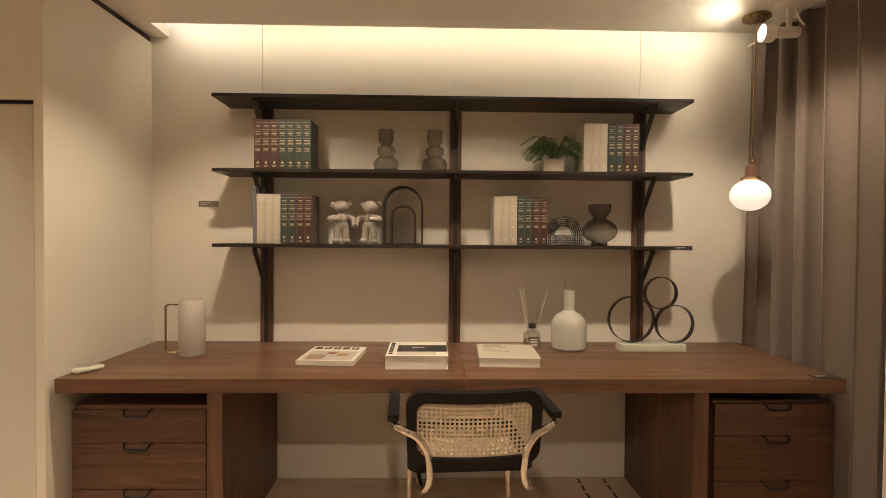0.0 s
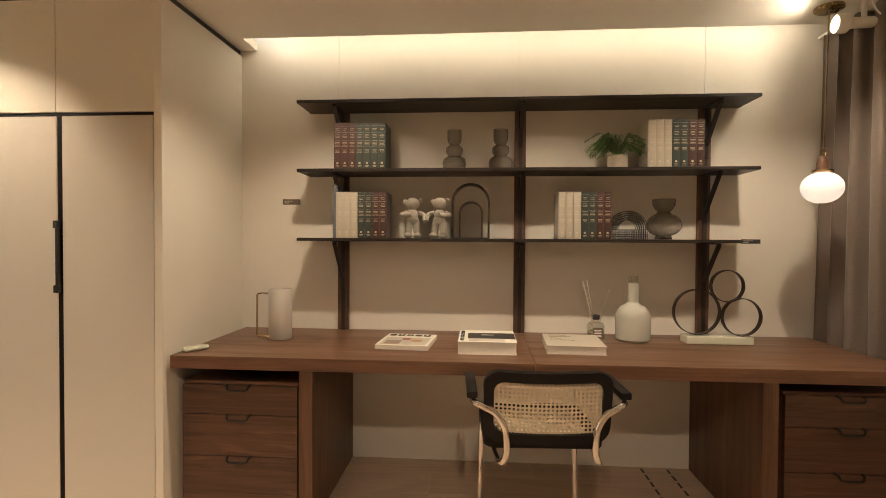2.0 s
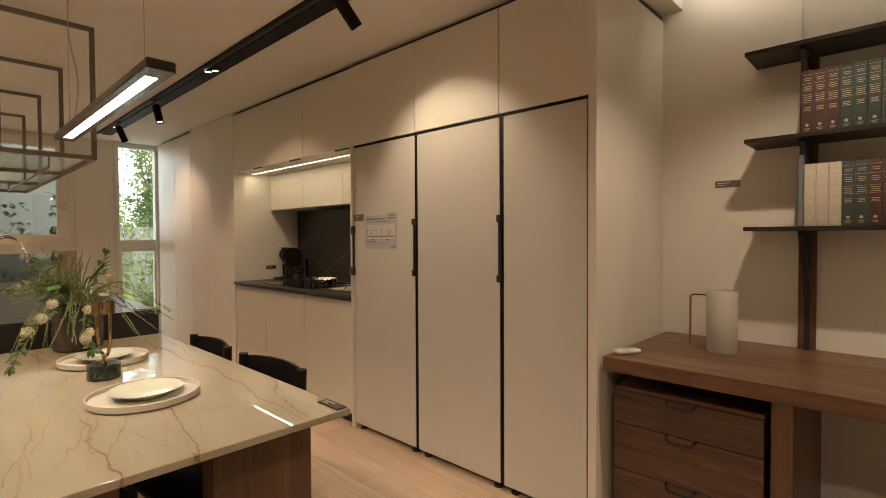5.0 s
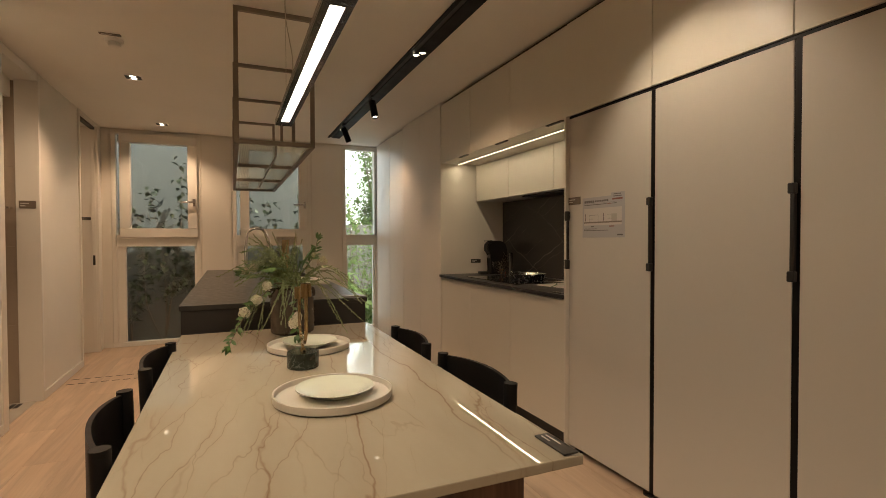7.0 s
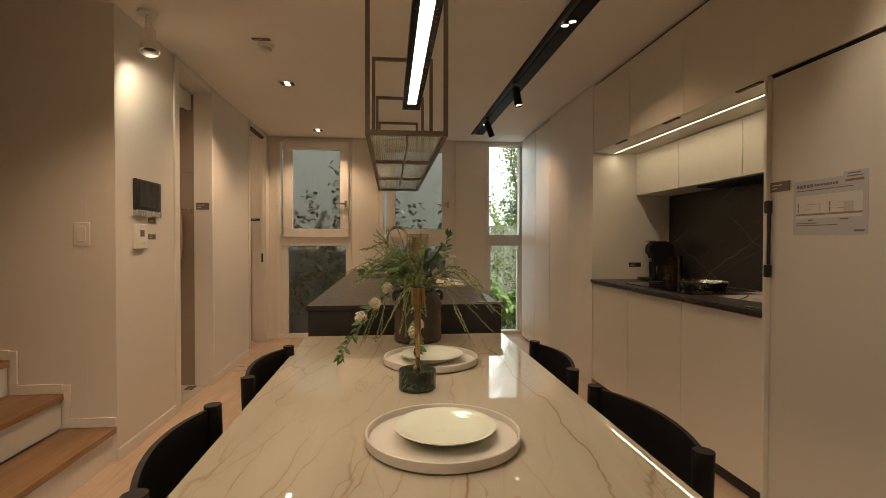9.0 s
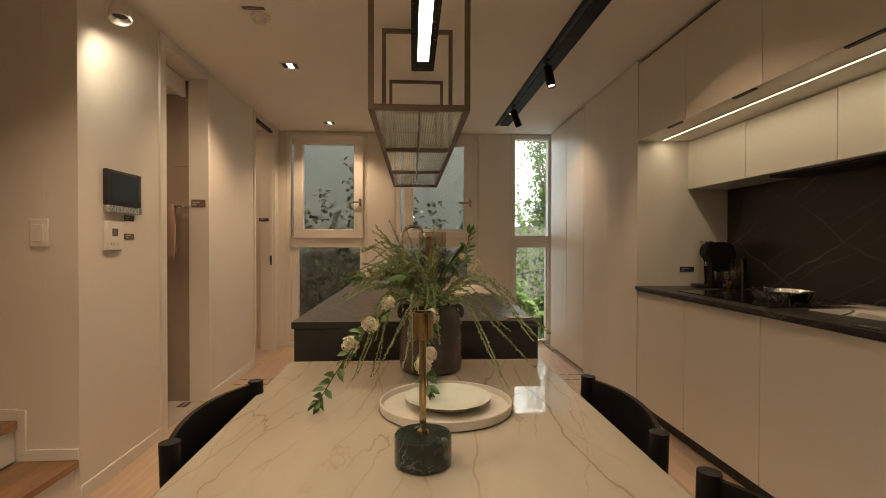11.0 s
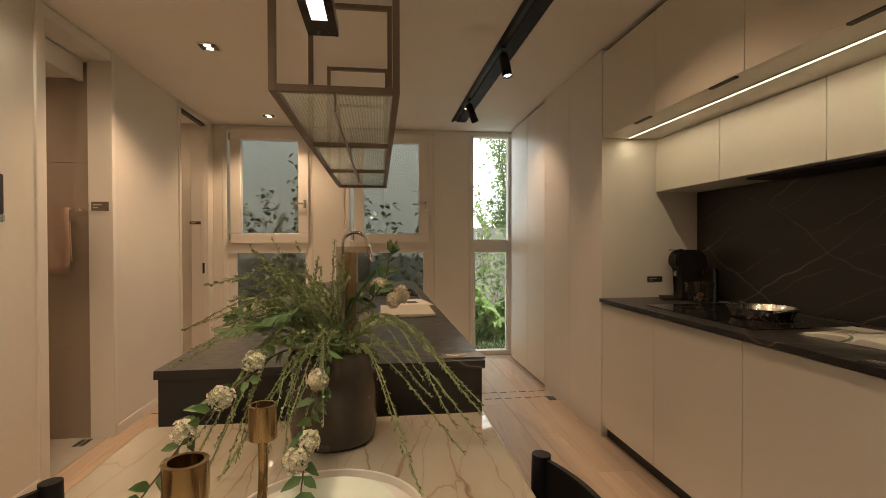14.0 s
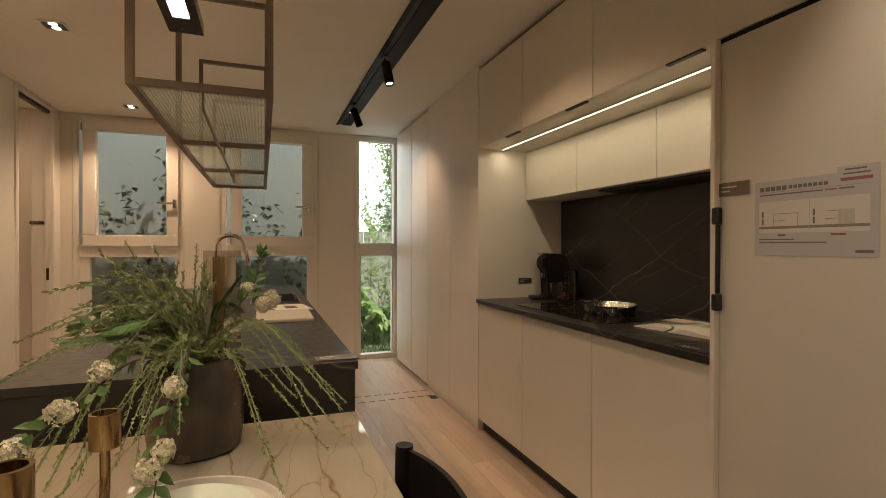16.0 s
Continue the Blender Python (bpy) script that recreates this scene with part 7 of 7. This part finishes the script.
def sprig(points, flowers, leaf_from=2, leaf=0.036, every=2):
    line = curve_points([start_point(), *points], 9)
    b = bmesh.new()
    tube(b, line, 0.0022, 0.0012, 6)
    s = part("sprig", b, M_STEM, posy, "brown woody sprig")
    l = bmesh.new()
    for i in range(leaf_from * 3, len(line), every):
        w = (line[i] - line[i - 1]).normalized()
        for q in range(2):
            side = w.orthogonal().normalized()
            side.rotate(Matrix.Rotation(rnd.uniform(0, math.tau), 3, w))
            blade(l, line[i], w * 0.7 + side, side.cross(w) + Vector((0, 0, 0.5)), leaf * rnd.uniform(0.7, 1.15), leaf * 0.46, 0.2, 0.15)
    for q in range(5):
        side = (line[-1] - line[-2]).orthogonal().normalized()
        w = (line[-1] - line[-2]).normalized()
        side.rotate(Matrix.Rotation(q * math.tau / 5, 3, w))
        blade(l, line[-1], w + side * 0.55, side, leaf, leaf * 0.46, 0.15, 0.15)
    part("leaves", l, M_LEAF, s, "pointed green leaves")
    for p, r in flowers:
        flower_head(p, r, s)


for k in range(22):     # towards the stair side, long and low
    spray((VX + rnd.uniform(-0.20, 0.22), rnd.uniform(0.30, 0.45), TT + rnd.uniform(0.196, 0.363)), rnd.uniform(0.04, 0.12))
for k in range(4):
    spray((VX + rnd.uniform(0.0, 0.30), rnd.uniform(0.24, 0.32), TT + rnd.uniform(0.234, 0.296)), rnd.uniform(0.05, 0.10))
for k in range(19):     # upright in the middle
    spray((VX + rnd.uniform(-0.14, 0.14), rnd.uniform(0.36, 0.60), TT + rnd.uniform(0.330, 0.459)), rnd.uniform(-0.01, 0.05), 1.1)
for k in range(9):      # hanging over the window side
    spray((VX + rnd.uniform(0.05, 0.42), rnd.uniform(0.68, 0.83), TT + rnd.uniform(0.042, 0.200)), rnd.uniform(0.08, 0.13))
spray((-2.87, 0.808, TT + 0.18), 0.12, 1.2)
spray((-2.955, 0.828, TT + 0.165), 0.12, 1.2)
for k in range(10):     # hanging before the island on the stair side
    spray((VX + rnd.uniform(0.10, 0.32), rnd.uniform(0.30, 0.44), TT + rnd.uniform(0.014, 0.143)), rnd.uniform(0.09, 0.14))
for k in range(9):      # hanging towards the near end
    spray((VX + rnd.uniform(0.22, 0.36), rnd.uniform(0.36, 0.62), TT + rnd.uniform(0.062, 0.172)), rnd.uniform(0.08, 0.13))
for k in range(5):
    fern((VX + rnd.uniform(-0.14, 0.14), rnd.uniform(0.30, 0.44), TT + rnd.uniform(0.244, 0.363)), rnd.uniform(0.03, 0.08))
for k in range(2):
    fern((VX + rnd.uniform(-0.15, 0.10), rnd.uniform(0.60, 0.74), TT + rnd.uniform(0.292, 0.382)), rnd.uniform(0.02, 0.05))
sprig(((-3.127, 0.478, 0.984), (-3.050, 0.430, 0.960), (-2.983, 0.372, 0.912), (-2.931, 0.324, 0.845), (-2.868, 0.291, 0.792)), (((-3.054, 0.432, 0.981), 0.0206), ((-3.004, 0.390, 0.934), 0.0215), ((-2.971, 0.345, 0.892), 0.0223)))
sprig(((-3.156, 0.554, 0.994), (-3.060, 0.549, 0.941), (-2.993, 0.535, 0.883), (-2.931, 0.530, 0.802)), (((-3.032, 0.544, 0.949), 0.0197), ((-2.975, 0.537, 0.864), 0.0197), ((-2.953, 0.520, 0.841), 0.0215)))
sprig(((-3.328, 0.612, 1.027), (-3.376, 0.664, 1.094), (-3.395, 0.681, 1.166)), (((-3.386, 0.654, 1.086), 0.0223), ((-3.347, 0.688, 1.051), 0.0206), ((-3.414, 0.709, 1.058), 0.0240), ((-3.264, 0.626, 1.020), 0.0197)), 3)
sprig(((-3.290, 0.468, 1.018), (-3.295, 0.401, 1.037), (-3.280, 0.344, 1.027)), (((-3.291, 0.388, 1.040), 0.0215), ((-3.309, 0.358, 1.025), 0.0189)), 3)

# ---- outside ----
set_piece("ground", boxed(-300, 300, -300, 300, -0.35, -0.115), M_SOIL, "ground outside", "ground")
set_piece("garden_wall", boxed(-8.25, -8.12, -4.0, 1.42, -0.115, 3.6), M_GREYWALL, "blue-grey rendered wall behind the windows", "garden wall")
set_piece("backdrop", boxed(-60.2, -60, -60, 90, -0.1, 60), glow("hazy_sky", (0.95, 0.98, 1.0), 1.9), "plain bright hazy sky", "sky")
fence = thing("fence", (-10.6, 3.0, -0.115), "weathered grey slatted garden fence", "fence")
for k in range(44):
    part("slat", boxed(-10.63, -10.605, 0.4 + 0.13 * k, 0.52 + 0.13 * k, -0.115, 1.45), M_FENCE, fence, smooth=None)
for z in (0.35, 1.15):
    part("fence_rail", boxed(-10.67, -10.6305, 0.4, 6.1, z, z + 0.07), M_FENCE, fence, smooth=None)


def branch_line(foot, tip, wander, r):
    foot, tip = Vector(foot), Vector(tip)
    pts = [foot.lerp(tip, f) + Vector((r.uniform(-1, 1), r.uniform(-1, 1), r.uniform(-1, 1))) * wander * (0 if f in (0, 1) else 1) for f in (0, 0.33, 0.66, 1)]
    return curve_points(pts, 6)


def bush(name, foot, limbs, leaf, count, material, label, category, radius=0.012, seed=1, wander=0.06, spread=0.08):
    """A plant of tapered limbs, each limb with side twigs and many single leaves."""
    r = random.Random(seed)
    t = thing(name, foot, label, category)
    wood_bm, leaf_bm = bmesh.new(), bmesh.new()
    for tip in limbs:
        line = branch_line(foot, tip, wander, r)
        tube(wood_bm, line, radius, radius * 0.3, 6)
        for i in range(len(line) // 3, len(line)):
            for q in range(count):
                d = Vector((r.uniform(-1, 1), r.uniform(-1, 1), r.uniform(-0.5, 1)))
                p = line[i] + d * spread * r.uniform(0.3, 1.2)
                if q % 3 == 0:
                    tube(wood_bm, [line[i], p], radius * 0.22, radius * 0.12, 4)
                blade(leaf_bm, p, Vector((r.uniform(-1, 1), r.uniform(-1, 1), r.uniform(-0.8, 0.5))), (r.uniform(-0.4, 0.4), r.uniform(-0.4, 0.4), 1), leaf * r.uniform(0.6, 1.2), leaf * 0.62, 0.25, 0.1)
    part("trunk", wood_bm, M_BARK, t)
    part("crown", leaf_bm, material, t)
    return t


# climbing branches before the blue-grey wall
for k, (foot, tips) in enumerate((((-7.80, -0.45, -0.115), ((-7.86, -0.85, 1.55), (-7.84, -0.25, 2.05), (-7.82, -0.60, 1.75), (-7.86, 0.05, 1.62))), ((-7.82, 0.0, -0.115), ((-7.86, -0.15, 1.9), (-7.85, -0.35, 1.1))),
                                  ((-7.80, 0.95, -0.115), ((-7.86, 0.45, 1.70), (-7.84, 0.75, 1.60), (-7.82, 1.20, 1.78))), ((-7.82, -0.80, -0.115), ((-7.86, -1.0, 1.5), (-7.84, -0.55, 0.85))))):
    bush("climbing_shrub", foot, tips, 0.085, 7, M_VINE, "climbing shrub with sparse leaves in a shaded tone outside the window", "shrub", 0.007, 30 + k, 0.09, 0.10)
rnd = random.Random(4)
bush("garden_shrub", (-8.75, 2.25, -0.115), [(-8.75 + rnd.uniform(-0.35, 0.35), 2.30 + rnd.uniform(-0.40, 0.45), rnd.uniform(0.15, 0.62)) for k in range(22)], 0.13, 5, M_GARDENLEAF, "broad-leaved bright green garden shrub", "shrub", 0.008, 50, 0.05, 0.07)
bush("young_tree", (-9.2, 2.28, -0.115), [(-9.2 + rnd.uniform(-0.3, 0.3), 2.35 + rnd.uniform(-0.42, 0.5), rnd.uniform(1.2, 2.3)) for k in range(9)], 0.085, 5, M_GARDENLEAF, "slender young tree with many thin stems", "tree", 0.008, 51, 0.10, 0.16)
bush("garden_tree", (-12.6, 3.75, -0.115), [(-12.6 + rnd.uniform(-1.2, 1.2), 3.70 + rnd.uniform(-0.85, 1.3), rnd.uniform(1.3, 4.8)) for k in range(40)], 0.10, 22, M_GARDENLEAF, "tall leafy tree behind the fence", "tree", 0.022, 52, 0.25, 0.38)
bm = bmesh.new()
rnd = random.Random(9)
for k in range(5200):
    x, y = rnd.uniform(-10.4, -7.5), rnd.uniform(1.45, 4.2)
    p = Vector((x, y, -0.115))
    h = rnd.uniform(0.04, 0.09)
    d = Vector((rnd.uniform(-0.5, 0.5), rnd.uniform(-0.5, 0.5), 1)).normalized()
    s = d.orthogonal().normalized() * 0.006
    v = [bm.verts.new(q) for q in (p - s, p + s, p + d * h)]
    bm.faces.new(v)
solid("lawn", (-9, 2.8, -0.115), bm, M_GRASS, "short bright green grass in the garden", "grass", kind="stuff", smooth=None)

# ---- floor planks ----
rnd = random.Random(3)
W, L = 0.19, 1.26
shapes = {}


def plank_mesh(length, width):
    key = (round(length, 3), round(width, 3))
    if key not in shapes:
        shapes[key] = mesh_of("plank", boxed(0.0004, length - 0.0004, 0.0004, width - 0.0004, -0.0118, 0.0, bevel=0.0007), M_OAK)
    return shapes[key]


y = 2.72
row = 0
while y > -2.99:
    width = min(W, y + 3.0)
    x = -7.39 - (row * 0.437 % 1) * L
    while x < 2.40:
        a, b = max(-7.39, x), min(2.40, x + L)
        if b - a > 0.03:
            ob = new("plank", plank_mesh(b - a, width))
            ob.location, ob.parent = (a, y - width, 0), floor
        x += L
    y -= W
    row += 1
